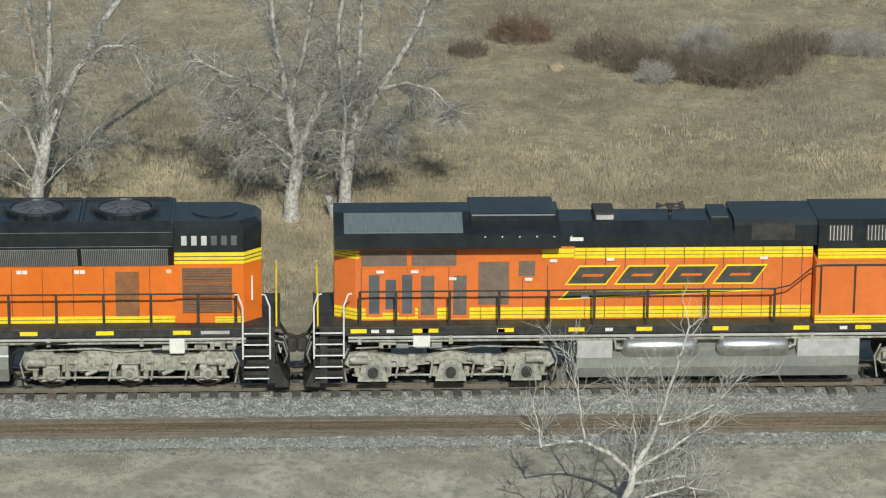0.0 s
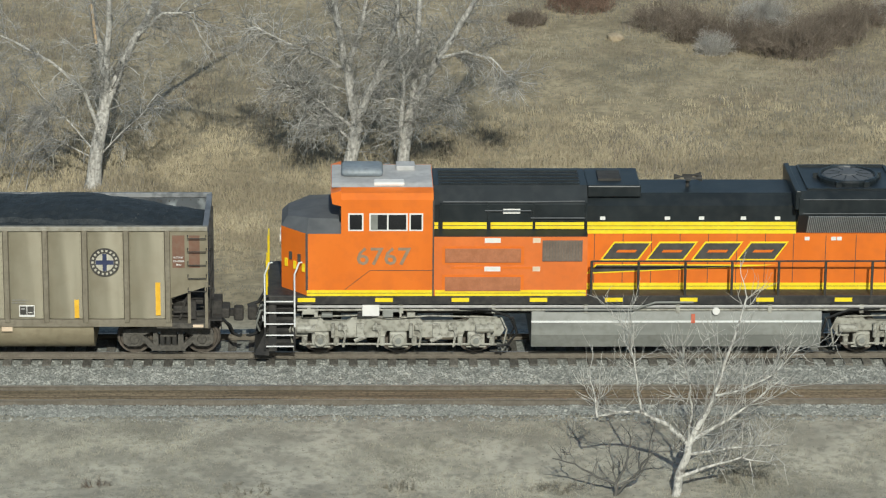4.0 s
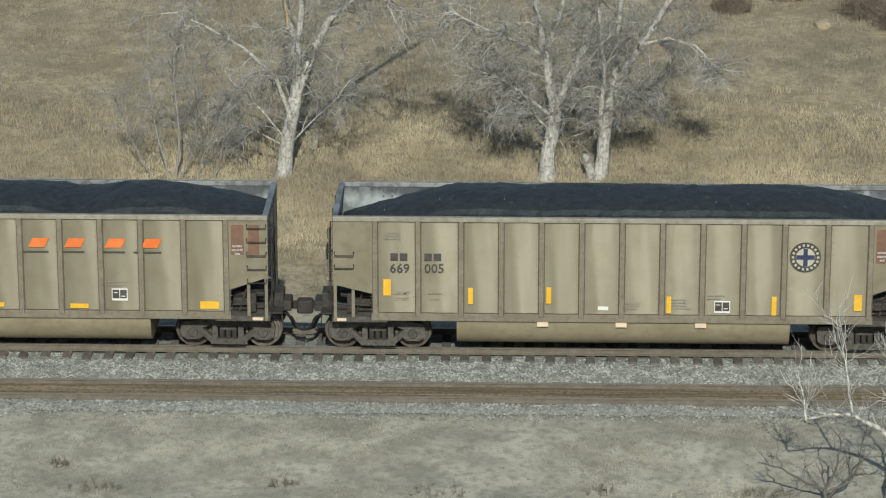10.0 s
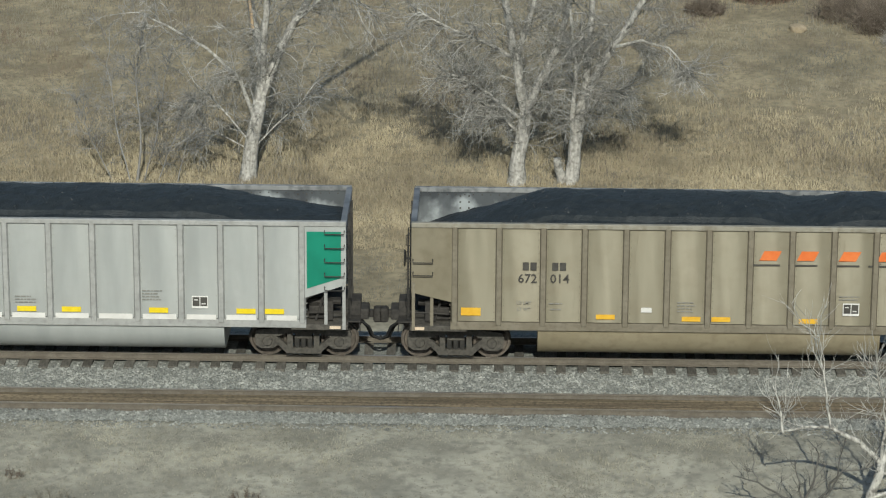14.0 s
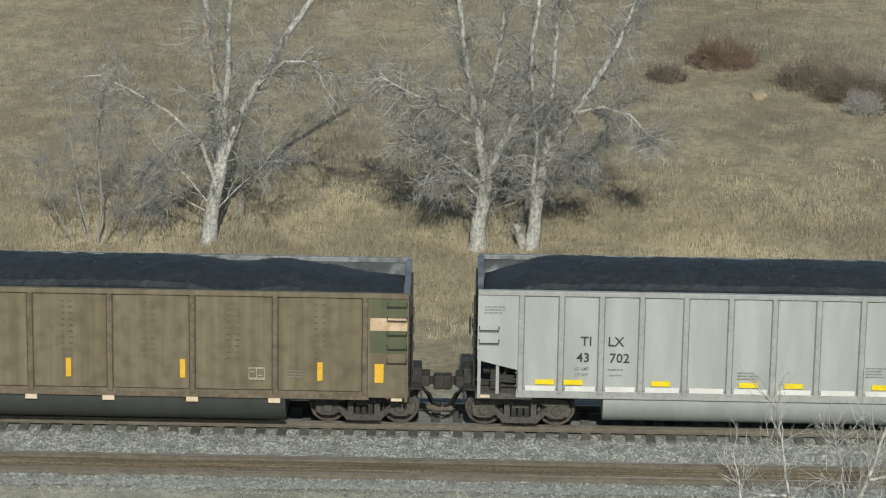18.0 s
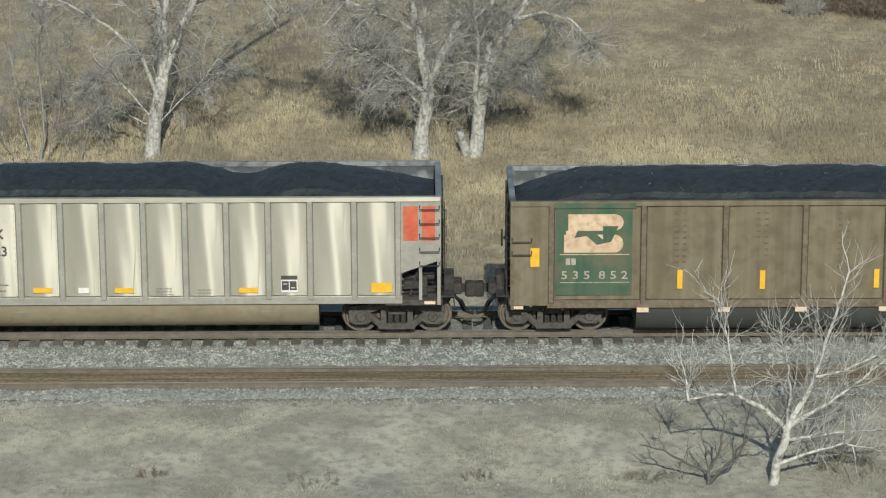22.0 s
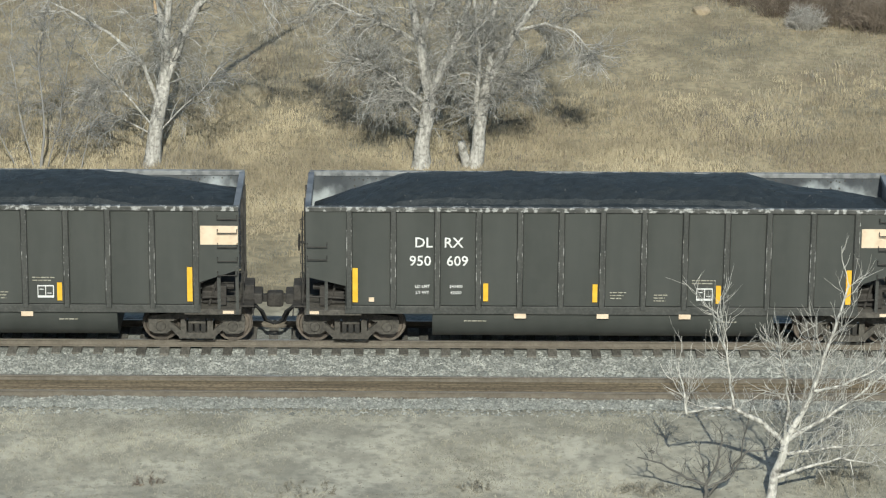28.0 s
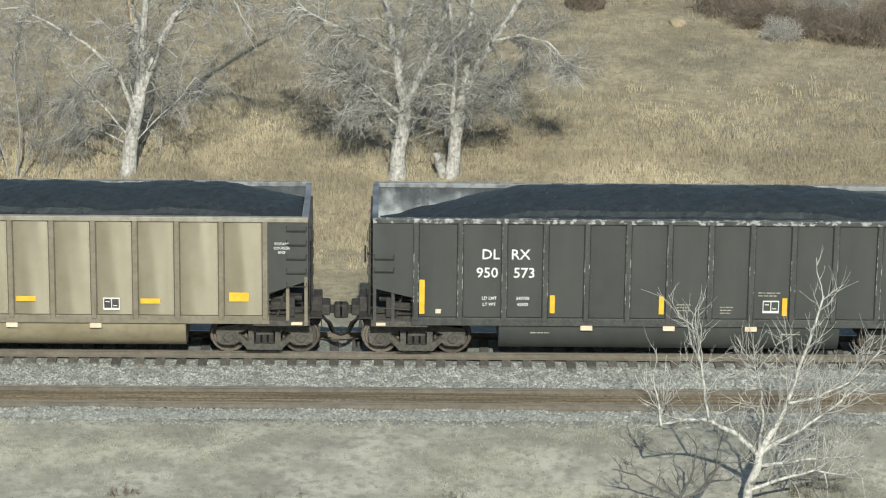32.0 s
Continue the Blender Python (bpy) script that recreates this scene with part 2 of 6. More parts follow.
SILVERRIB = M("aluminium_rib", (0.38, 0.366, 0.32), (0.47, 0.452, 0.40), 2, 0.5, metal=0.3, c3=(0.33, 0.30, 0.245), s3=8, amount3=0.6)
BLACK = M("black_paint", (0.056, 0.060, 0.055), (0.070, 0.074, 0.068), 0.9, 0.5, c3=(0.084, 0.085, 0.077), s3=3, amount3=0.25, stretch=(2, 1, 0.3), wave=0.04)
BLACKRIB = M("worn_black_rib", (0.050, 0.052, 0.048), (0.072, 0.073, 0.067), 4, 0.55, c3=(0.13, 0.13, 0.12), s3=18, amount3=0.4, stretch=(1, 1, 0.3))
STEEL = M("brown_steel", (0.158, 0.130, 0.083), (0.222, 0.188, 0.126), 1.3, 0.75, c3=(0.118, 0.092, 0.057), s3=2.5, amount3=0.6, stretch=(3.5, 1, 0.16))
STEELRIB = M("brown_steel_rib", (0.12, 0.092, 0.06), (0.18, 0.14, 0.10), 4, 0.8, c3=(0.24, 0.20, 0.16), s3=10, amount3=0.5)
GREEN = M("faded_green", (0.045, 0.10, 0.062), (0.085, 0.125, 0.078), 1.5, 0.7, c3=(0.145, 0.13, 0.082), s3=2.2, amount3=0.9, stretch=(2.5, 1, 0.3))
OLIVE = M("faded_olive", (0.088, 0.105, 0.058), (0.125, 0.130, 0.074), 1.5, 0.7, c3=(0.15, 0.13, 0.085), s3=2.2, amount3=0.7, stretch=(2.5, 1, 0.3))
BRIGHTGREEN = M("green_paint", (0.008, 0.20, 0.125), (0.012, 0.25, 0.16), 1.5, 0.55)
REDPANEL = M("red_panel", (0.52, 0.10, 0.05), (0.62, 0.13, 0.07), 3, 0.6, c3=(0.5, 0.2, 0.13), s3=6)
BROWNPANEL = M("brown_panel", (0.165, 0.086, 0.058), (0.205, 0.112, 0.076), 3, 0.7, c3=(0.21, 0.155, 0.11), s3=7)
CREAM = M("cream_panel", (0.72, 0.56, 0.40), (0.80, 0.66, 0.50), 2, 0.6, c3=(0.55, 0.40, 0.27), s3=5)
BEIGE = M("faded_beige", (0.60, 0.43, 0.29), (0.72, 0.54, 0.38), 3, 0.7, c3=(0.42, 0.27, 0.15), s3=5, amount3=0.8)
YELLOW = M("yellow_reflector", (0.78, 0.43, 0.035), (0.86, 0.52, 0.06), 6, 0.5)
LEMON = M("bright_yellow", (0.88, 0.66, 0.02), (0.95, 0.74, 0.04), 3, 0.45, c3=(0.75, 0.5, 0.03), s3=8, amount3=0.4)
WHITE = M("white_sticker", (0.72, 0.70, 0.66), (0.82, 0.80, 0.76), 4, 0.6)
INK = M("dark_lettering", (0.055, 0.05, 0.045), (0.085, 0.08, 0.07), 4, 0.7)
INKFADE = M("faded_lettering", (0.20, 0.165, 0.12), (0.25, 0.21, 0.155), 6, 0.7)
INKWHITE = M("white_lettering", (0.70, 0.70, 0.68), (0.80, 0.80, 0.78), 4, 0.6)
LOGOBLUE = M("dark_blue", (0.03, 0.04, 0.09), (0.05, 0.06, 0.12), 4, 0.6)
ORANGEINK = M("orange_lettering", (0.75, 0.17, 0.04), (0.82, 0.22, 0.06), 4, 0.6)
TRUCK = M("dusty_truck", (0.078, 0.071, 0.060), (0.122, 0.112, 0.096), 4, 0.85, c3=(0.042, 0.039, 0.035), s3=14, amount3=0.7, vary=0.15)
DARKTRUCK = M("dark_truck", (0.038, 0.035, 0.032), (0.066, 0.060, 0.053), 4, 0.8, c3=(0.026, 0.024, 0.022), s3=14, amount3=0.7)
WHEEL = M("wheel_steel", (0.105, 0.09, 0.074), (0.165, 0.138, 0.112), 5, 0.6, c3=(0.06, 0.05, 0.045), s3=15, vary=0.3)
UNDER = M("underframe", (0.035, 0.033, 0.03), (0.06, 0.056, 0.05), 4, 0.8)
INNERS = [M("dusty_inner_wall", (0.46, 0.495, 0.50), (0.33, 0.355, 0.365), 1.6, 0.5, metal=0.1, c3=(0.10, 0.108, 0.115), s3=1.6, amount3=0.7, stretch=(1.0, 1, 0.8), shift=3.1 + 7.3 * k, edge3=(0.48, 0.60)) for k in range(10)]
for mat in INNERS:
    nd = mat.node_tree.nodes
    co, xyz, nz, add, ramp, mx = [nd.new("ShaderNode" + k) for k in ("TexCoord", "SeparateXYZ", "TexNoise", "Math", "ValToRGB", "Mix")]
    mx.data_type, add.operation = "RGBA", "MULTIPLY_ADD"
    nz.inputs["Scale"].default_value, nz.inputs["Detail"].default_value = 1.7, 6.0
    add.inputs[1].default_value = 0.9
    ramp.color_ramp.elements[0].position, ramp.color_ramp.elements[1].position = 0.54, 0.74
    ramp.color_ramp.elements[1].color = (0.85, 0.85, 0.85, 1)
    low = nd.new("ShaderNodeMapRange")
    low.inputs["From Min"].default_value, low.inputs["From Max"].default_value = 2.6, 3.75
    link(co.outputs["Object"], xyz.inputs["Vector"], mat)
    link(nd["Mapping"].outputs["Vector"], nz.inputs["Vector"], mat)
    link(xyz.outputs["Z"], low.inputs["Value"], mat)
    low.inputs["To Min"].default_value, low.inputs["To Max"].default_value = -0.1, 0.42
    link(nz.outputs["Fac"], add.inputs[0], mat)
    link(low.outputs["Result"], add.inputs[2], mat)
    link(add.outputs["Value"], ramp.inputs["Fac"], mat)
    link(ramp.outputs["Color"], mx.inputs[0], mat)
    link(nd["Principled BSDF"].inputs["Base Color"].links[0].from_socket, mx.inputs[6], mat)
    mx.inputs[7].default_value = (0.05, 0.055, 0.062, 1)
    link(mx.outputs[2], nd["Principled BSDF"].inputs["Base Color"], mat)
FARCHORD = M("dusty_far_chord", (0.20, 0.205, 0.205), (0.32, 0.325, 0.32), 1.5, 0.6, c3=(0.07, 0.075, 0.08), s3=4, amount3=0.8, stretch=(0.5, 1, 1))
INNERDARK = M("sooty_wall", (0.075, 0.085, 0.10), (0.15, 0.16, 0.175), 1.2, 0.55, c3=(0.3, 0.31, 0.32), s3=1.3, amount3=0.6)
ORANGE = M("orange_paint", (0.72, 0.165, 0.018), (0.78, 0.190, 0.024), 0.8, 0.42, c3=(0.62, 0.145, 0.025), s3=3, amount3=0.5, stretch=(1.5, 1, 0.5))
ORANGEWORN = M("dull_orange", (0.68, 0.165, 0.033), (0.75, 0.195, 0.045), 0.8, 0.5, c3=(0.58, 0.15, 0.04), s3=4, amount3=0.5)
LOCOBLACK = M("engine_black", (0.010, 0.014, 0.016), (0.019, 0.025, 0.028), 1.0, 0.42, c3=(0.034, 0.037, 0.037), s3=4, amount3=0.4)
FRAMEBLACK = M("frame_black", (0.022, 0.022, 0.023), (0.045, 0.043, 0.04), 2.0, 0.6, c3=(0.08, 0.073, 0.063), s3=6, amount3=0.5)
ROOFGREY = M("roof_grey", (0.42, 0.41, 0.40), (0.52, 0.51, 0.49), 2, 0.6, c3=(0.30, 0.29, 0.28), s3=5)
NOSEGREY = M("nose_grey", (0.085, 0.09, 0.095), (0.12, 0.125, 0.13), 2, 0.7)
SCREEN = M("radiator_screen", (0.20, 0.24, 0.25), (0.27, 0.31, 0.32), 2, 0.45, metal=0.4, c3=(0.13, 0.16, 0.17), s3=30, stretch=(20, 1, 1))
# grime patches, painted darker to suggest the shaded recesses of the casting
SILVERTRUCK = M("silver_truck", (0.33, 0.32, 0.27), (0.47, 0.455, 0.395), 2, 0.6, c3=(0.10, 0.09, 0.072), s3=8, amount3=0.75)
TANK = M("tank_grey", (0.215, 0.22, 0.20), (0.275, 0.28, 0.255), 1.2, 0.5, c3=(0.16, 0.155, 0.135), s3=6, amount3=0.4, stretch=(0.5, 1, 2))
CHROME = M("bright_tank", (0.62, 0.61, 0.58), (0.72, 0.71, 0.68), 3, 0.28, metal=0.85, c3=(0.45, 0.43, 0.4), s3=8)
GLASS = M("dark_glass", (0.010, 0.011, 0.013), (0.016, 0.017, 0.019), 3, 0.08, spec=0.6)
GRILLE = M("brown_grille", (0.16, 0.075, 0.035), (0.22, 0.10, 0.05), 6, 0.8, c3=(0.07, 0.04, 0.025), s3=25)
DOORGREY = M("grey_door", (0.135, 0.112, 0.092), (0.185, 0.155, 0.13), 3, 0.7, c3=(0.10, 0.082, 0.068), s3=14, amount3=0.5)
HOSE = M("rubber_hose", (0.012, 0.012, 0.012), (0.022, 0.022, 0.021), 6, 0.6)
PALEGRILLE = M("pale_grille", (0.40, 0.155, 0.072), (0.48, 0.195, 0.095), 5, 0.7, c3=(0.30, 0.12, 0.06), s3=20)
BADGE = M("badge_field", (0.44, 0.41, 0.33), (0.52, 0.49, 0.40), 5, 0.6)
BRUSH = M("slope_brush", (0.185, 0.172, 0.145), (0.29, 0.27, 0.228), 0.5, 0.9, c3=(0.20, 0.135, 0.085), s3=0.25, amount3=0.7, island=0.25)
PEBBLE = M("pebble", (0.19, 0.178, 0.145), (0.31, 0.293, 0.245), 3, 0.9, island=0.28)
NUMBER = M("faded_number", (0.27, 0.185, 0.115), (0.34, 0.24, 0.155), 5, 0.7)
CHIPPED = M("chipped_chord", (0.055, 0.056, 0.052), (0.10, 0.10, 0.093), 4, 0.5, c3=(0.46, 0.46, 0.44), s3=9, amount3=0.8, edge3=(0.52, 0.62))
DUSTWHITE = M("dusty_white", (0.36, 0.345, 0.28), (0.45, 0.43, 0.36), 4, 0.7, c3=(0.24, 0.215, 0.16), s3=9, amount3=0.8)
ACGREY = M("cooler_grey", (0.20, 0.23, 0.25), (0.27, 0.30, 0.32), 2, 0.45, c3=(0.14, 0.15, 0.16), s3=6)
PINK = M("faded_pink_spray", (0.36, 0.16, 0.17), (0.42, 0.21, 0.21), 5, 0.7)
FINEPRINT = M("fine_print", (0.235, 0.225, 0.20), (0.29, 0.28, 0.25), 6, 0.7)
MESHGREY = M("grille_mesh", (0.17, 0.125, 0.095), (0.215, 0.165, 0.128), 3, 0.7, c3=(0.13, 0.10, 0.08), s3=18, amount3=0.6)
FINSGREY = M("radiator_fins", (0.33, 0.36, 0.365), (0.41, 0.44, 0.445), 2, 0.5)
BROWNDOOR = M("brown_door", (0.25, 0.105, 0.042), (0.31, 0.14, 0.06), 4, 0.75, c3=(0.14, 0.07, 0.04), s3=22)
TANWOOD = M("bare_wood", (0.50, 0.36, 0.22), (0.62, 0.47, 0.31), 5, 0.8, stretch=(4, 4, 0.6))
SHADOWTWIG = M("dark_twig", (0.11, 0.105, 0.094), (0.165, 0.157, 0.142), 2, 0.9, island=0.3)
PALESTONE = M("pale_rock", (0.34, 0.275, 0.18), (0.44, 0.36, 0.25), 3, 0.9, c3=(0.25, 0.2, 0.14), s3=9)

# ---- the lie of the land ----


def smooth(a, b, v):
    v = min(1.0, max(0.0, (v - a) / (b - a)))
    return v * v * (3 - 2 * v)


def land(x, y):
    """Height of the ground: the camera's hill, the embankment with the tracks, and the gentle slope behind."""
    z = -0.52
    if y < -26:
        d = -26 - y
        z += 0.475 * d * smooth(0, 8, d) if d < 62 else 0.475 * 62 + (d - 62) * 0.02
    if -9.5 < y < -4.0:
        z += 0.25 * smooth(-9.4, -6.2, y) * (1 - smooth(-4.85, -4.6, y))
    z -= 0.98 * smooth(3.4, 7.5, y)
    if y > 13:
        d = min(y - 13, 260)
        z += 0.065 * d * smooth(0, 10, d)
    if -30 < y < 140:
        away = min(1.0, max(0.0, max(-5.3 - y, y - 3.6) / 2.0))
        z += away * (0.12 * noise.noise((x * 0.16, y * 0.2, 0.3)) + 0.05 * noise.noise((x * 0.9, y * 0.9, 4.0)))
    return z


def spread(near, far, step, edge):
    out, v, s = [], near, step
    while v < far + 1e-6:
        out.append(v)
        v += step
    while out[-1] < edge:
        s *= 1.35
        out.append(out[-1] + s)
    back, v, s = [], near, step
    while v > -edge:
        s *= 1.35
        v -= s
        back.append(v)
    return back[::-1] + out


ground = part("ground", sheet(B(), land, spread(-26, 26, 0.4, 2500), spread(-24, 64, 0.4, 2500)), GROUND, smooth=True)
tagged(ground, "dry bare ground and grassy slope beside the tracks", "ground", kind="structure")

# ---- tracks ----
NEAR = -3.92        # centre of the second pair of rails


def bed(x, y):
    z = -0.235
    if y > 1.5:
        z -= 0.45 * smooth(1.5, 3.4, y)
    elif y < -4.5:
        q = min(-4.5, y + 0.22 * noise.noise((x * 0.5, 7, 0)) + 0.12 * noise.noise((x * 1.9, 3, 0)))
        z += 0.07 - 0.42 * (1 - smooth(-5.5, -4.5, q))
    elif y < -3.0:
        z += 0.07
    return z + 0.02 * noise.noise((x * 3, y * 3, 0)) + 0.03 * noise.noise((x * 0.6, y * 0.8, 2))


bx = [v * 0.25 for v in range(-120, 121)]
bx = [-900, -300, -100, -50] + bx + [50, 100, 300, 900]
ballast = part("ballast_bed", sheet(B(), bed, bx, [-5.95 + 0.15 * k for k in range(65)]), BALLAST, smooth=True)
tagged(ballast, "grey crushed stone ballast bed under two tracks", "ballast", kind="structure")


def track(name, y0, label, half=0.755):
    top = new(name)
    tagged(top, label, "railway track", kind="structure")
    for side in (-half, half):
        y = y0 + side
        web = [(y - 0.075, -0.17), (y + 0.075, -0.17), (y + 0.075, -0.155), (y + 0.012, -0.135), (y + 0.012, -0.045),
               (y + 0.036, -0.032), (y + 0.036, -0.004), (y - 0.036, -0.004), (y - 0.036, -0.032), (y - 0.012, -0.045),
               (y - 0.012, -0.135), (y - 0.075, -0.155)]
        rail = part("rail", prism(B(), web, "x", -900, 900), RAIL, top)
        part("rail_head", prism(B(), [(y - 0.034, -0.004), (y + 0.034, -0.004), (y + 0.028, 0.0), (y - 0.028, 0.0)], "x", -900, 900), RAILTOP, rail,
             "worn bright running surface")
    return top


track_far = track("loaded_track", 0.0, "railway track with rusty steel rails on dark wooden ties")
track_near = track("empty_track", NEAR, "pair of brown rusty rails bedded in dirt beside the train", 0.525)

fill = part("fouled_ballast", sheet(B(), lambda x, y: -0.115 + 0.018 * noise.noise((x * 2, y * 4, 5)), bx, [NEAR - 0.48 + 0.12 * k for k in range(9)]), FOULED, smooth=True)
tagged(fill, "brown dirt-filled stone between the rails of the empty track", "ballast", kind="structure")

# ---- rolling stock: shared pieces ----


def lathe(bm, prof, x, z, seg=24):
    """Turn a profile of (y, radius) round the axle at x, z."""
    rings = [[bm.verts.new((x + r * math.cos(k * math.tau / seg), y, z + r * math.sin(k * math.tau / seg))) for k in range(seg)] for y, r in prof]
    fs = []
    for a, b in zip(rings, rings[1:]):
        for k in range(seg):
            fs.append(bm.faces.new((a[k], a[(k + 1) % seg], b[(k + 1) % seg], b[k])))
    fs += [bm.faces.new(rings[0]), bm.faces.new(rings[-1][::-1])]
    bmesh.ops.recalc_face_normals(bm, faces=fs)
    return bm


WHEELS = []         # (wheelset, radius, place on its vehicle)
SETS = {}


def wheelset(parent, x, r):
    """Two wheels on an axle; it turns as the vehicle rolls."""
    if r not in SETS:
        bm = B()
        for s in (-1, 1):
            lathe(bm, [(s * 0.685, 0.10), (s * 0.69, r + 0.025), (s * 0.72, r + 0.025), (s * 0.735, r), (s * 0.82, r - 0.004), (s * 0.825, r - 0.055),
                       (s * 0.775, r - 0.075), (s * 0.765, 0.20), (s * 0.83, 0.15), (s * 0.84, 0.09), (s * 0.95, 0.085)], 0, 0)
            for k in range(3):
                a = k * math.tau / 3
                box(bm, math.cos(a) * 0.25 - 0.025, math.cos(a) * 0.25 + 0.025, min(s * 0.76, s * 0.79), max(s * 0.76, s * 0.79),
                    math.sin(a) * 0.25 - 0.025, math.sin(a) * 0.25 + 0.025)
        lathe(bm, [(-0.7, 0.09), (0.7, 0.09)], 0, 0, 12)
        SETS[r] = mesh_of("wheelset", bm, WHEEL)
    ob = new("wheelset", SETS[r])
    ob.parent = parent
    ob.location = (x, 0, r)
    WHEELS.append((ob, r, x))
    return ob


FRAMES = {}


def freight_truck(parent, x, mat):
    """Side frames, bolster, springs and bearing caps of a two-axle truck."""
    if mat.name not in FRAMES:
        meshes = []
        for s in (-1, 1):
            y0, y1 = sorted((s * 0.90, s * 1.06))
            bm = B()
            prism(bm, [(-1.20, 0.60), (-1.16, 0.72), (-0.62, 0.80), (-0.46, 0.88), (0.46, 0.88), (0.62, 0.80), (1.16, 0.72), (1.20, 0.60), (0.62, 0.58), (0.42, 0.66), (-0.42, 0.66), (-0.62, 0.58)], "y", y0, y1)
            for sx in (-1, 1):
                prism(bm, [(sx * 0.66, 0.58), (sx * 1.20, 0.60), (sx * 1.17, 0.34), (sx * 1.05, 0.26), (sx * 0.74, 0.26), (sx * 0.64, 0.34)], "y", y0 + 0.01, y1 - 0.01)
                prism(bm, [(sx * 0.68, 0.58), (sx * 0.68, 0.40), (sx * 0.42, 0.15), (sx * 0.30, 0.15), (sx * 0.30, 0.30), (sx * 0.36, 0.30)], "y", y0 + 0.005, y1 - 0.005)
                prism(bm, [(sx * 0.26, 0.28), (sx * 0.26, 0.68), (sx * 0.40, 0.68), (sx * 0.40, 0.30)], "y", y0 + 0.008, y1 - 0.008)
            box(bm, -0.44, 0.44, y0 + 0.012, y1 - 0.012, 0.13, 0.28)
            meshes.append(mesh_of("side_frame", bm, mat))
        bm = B()
        box(bm, -0.22, 0.22, -1.02, 1.02, 0.50, 0.70, bev=0.02)
        meshes.append(mesh_of("bolster", bm, mat))
        meshes.append(mesh_of("spring", tube(B(), [(0, -0.97, 0.29), (0, -0.97, 0.51)], 0.07, 8), UNDER))
        meshes.append(mesh_of("bearing_cap", lathe(B(), [(-1.10, 0.07), (-1.10, 0.11), (-1.04, 0.13), (-0.90, 0.13)], 0, 0, 14), mat))
        FRAMES[mat.name] = meshes
    near, far, bol, spr, cap = FRAMES[mat.name]
    for me in (near, far, bol):
        ob = new(me.name.split(".")[0], me)
        ob.parent, ob.location = parent, (x, 0, 0)
    for k in range(3):
        ob = new("spring", spr)
        ob.parent, ob.location = parent, (x + (k - 1) * 0.16, 0, 0)
    for s in (-1, 1):
        ob = new("bearing_cap", cap)
        ob.parent, ob.location = parent, (x + s * 0.89, 0, 0.457)
        wheelset(parent, x + s * 0.89, 0.457)


def coupler(parent, end, reach, z=0.86):
    """Knuckle coupler, draft pocket and air hose at one end."""
    s = end
    bm = B()
    x0, x1 = sorted((s * (reach - 0.55), s * (reach - 0.12)))
    box(bm, x0, x1, -0.09, 0.09, z - 0.09, z + 0.09, bev=0.02)
    x0, x1 = sorted((s * (reach - 0.22), s * (reach + 0.04)))
    box(bm, x0, x1, -0.22, 0.10, z - 0.19, z + 0.19, bev=0.06)
    box(bm, *sorted((s * (reach - 0.62), s * (reach - 0.3))), -0.9, -0.3, z + 0.12, z + 0.4, bev=0.04)
    x0, x1 = sorted((s * (reach - 0.9), s * (reach - 0.5)))
    box(bm, x0, x1, -0.26, 0.26, z - 0.2, z + 0.17, bev=0.02)
    part("coupler", bm, DARKTRUCK, parent, "rusty knuckle coupler")
    bm = B()
    tube(bm, [(s * (reach - 0.5), -0.42, z - 0.05), (s * (reach - 0.36), -0.45, z - 0.2), (s * (reach - 0.26), -0.4, z - 0.45), (s * (reach - 0.08), -0.38, z - 0.53),
              (s * (reach + 0.0), -0.38, z - 0.5)], 0.045, 6)
    tube(bm, [(s * (reach - 0.52), -0.75, z + 0.05), (s * (reach - 0.3), -0.75, z - 0.1), (s * (reach - 0.2), -0.72, z - 0.35), (s * (reach - 0.02), -0.7, z - 0.45)], 0.035, 6)
    part("air_hose", bm, HOSE, parent, "black rubber air hose")
    bm = B()
    tube(bm, [(s * (reach - 0.52), -0.1, z + 0.28), (s * (reach - 0.52), -1.25, z + 0.22), (s * (reach - 0.5), -1.38, z - 0.02)], 0.018, 5)
    part("uncoupling_lever", bm, DARKTRUCK, parent)


def sticker(parent, x, z, w, h, mat, y=-1.588, name="reflector"):
    return part(name, boxed(x - w / 2, x + w / 2, y - 0.006, y + 0.004, z - h / 2, z + h / 2), mat, parent)


def small_print(parent, x, z, w, rows, mat, y=-1.587):
    for k in range(rows):
        bm = B()
        a, b = x - w / 2, x + w / 2 - w * 0.3 * rnd.random()
        while a < b:
            e = min(b, a + rnd.uniform(0.04, 0.13))
            box(bm, a, e, y - 0.003, y + 0.003, z - k * 0.075 - 0.013, z - k * 0.075 + 0.013)
            a = e + 0.022
        tagged(part("small_print", bm, mat, parent), kind="stuff")


def data_box(parent, x, z, mat_back, mat_mark):
    """Consolidated stencil: a framed dark box with two white marks."""
    ob = part("stencil_box", boxed(x - 0.2, x + 0.2, -1.592, -1.582, z - 0.16, z + 0.16), mat_mark, parent)
    bm = B()
    box(bm, x - 0.18, x - 0.01, -1.597, -1.591, z - 0.10, z + 0.13)
    box(bm, x + 0.01, x + 0.18, -1.597, -1.591, z - 0.10, z + 0.13)
    part("stencil_field", bm, mat_back, ob)
    bm = B()
    box(bm, x - 0.15, x - 0.05, -1.602, -1.596, z + 0.05, z + 0.07)
    box(bm, x + 0.04, x + 0.14, -1.602, -1.596, z - 0.05, z - 0.03)
    part("stencil_mark", bm, mat_mark, ob)


HALF, W, TOP = 7.26, 1.60, 3.72
SILL = 1.12
EVEN = [-6.20, -5.12, -4.04, -3.03, -2.02, -1.01, 0.0, 1.01, 2.02, 3.04, 4.06, 5.14, 6.21]
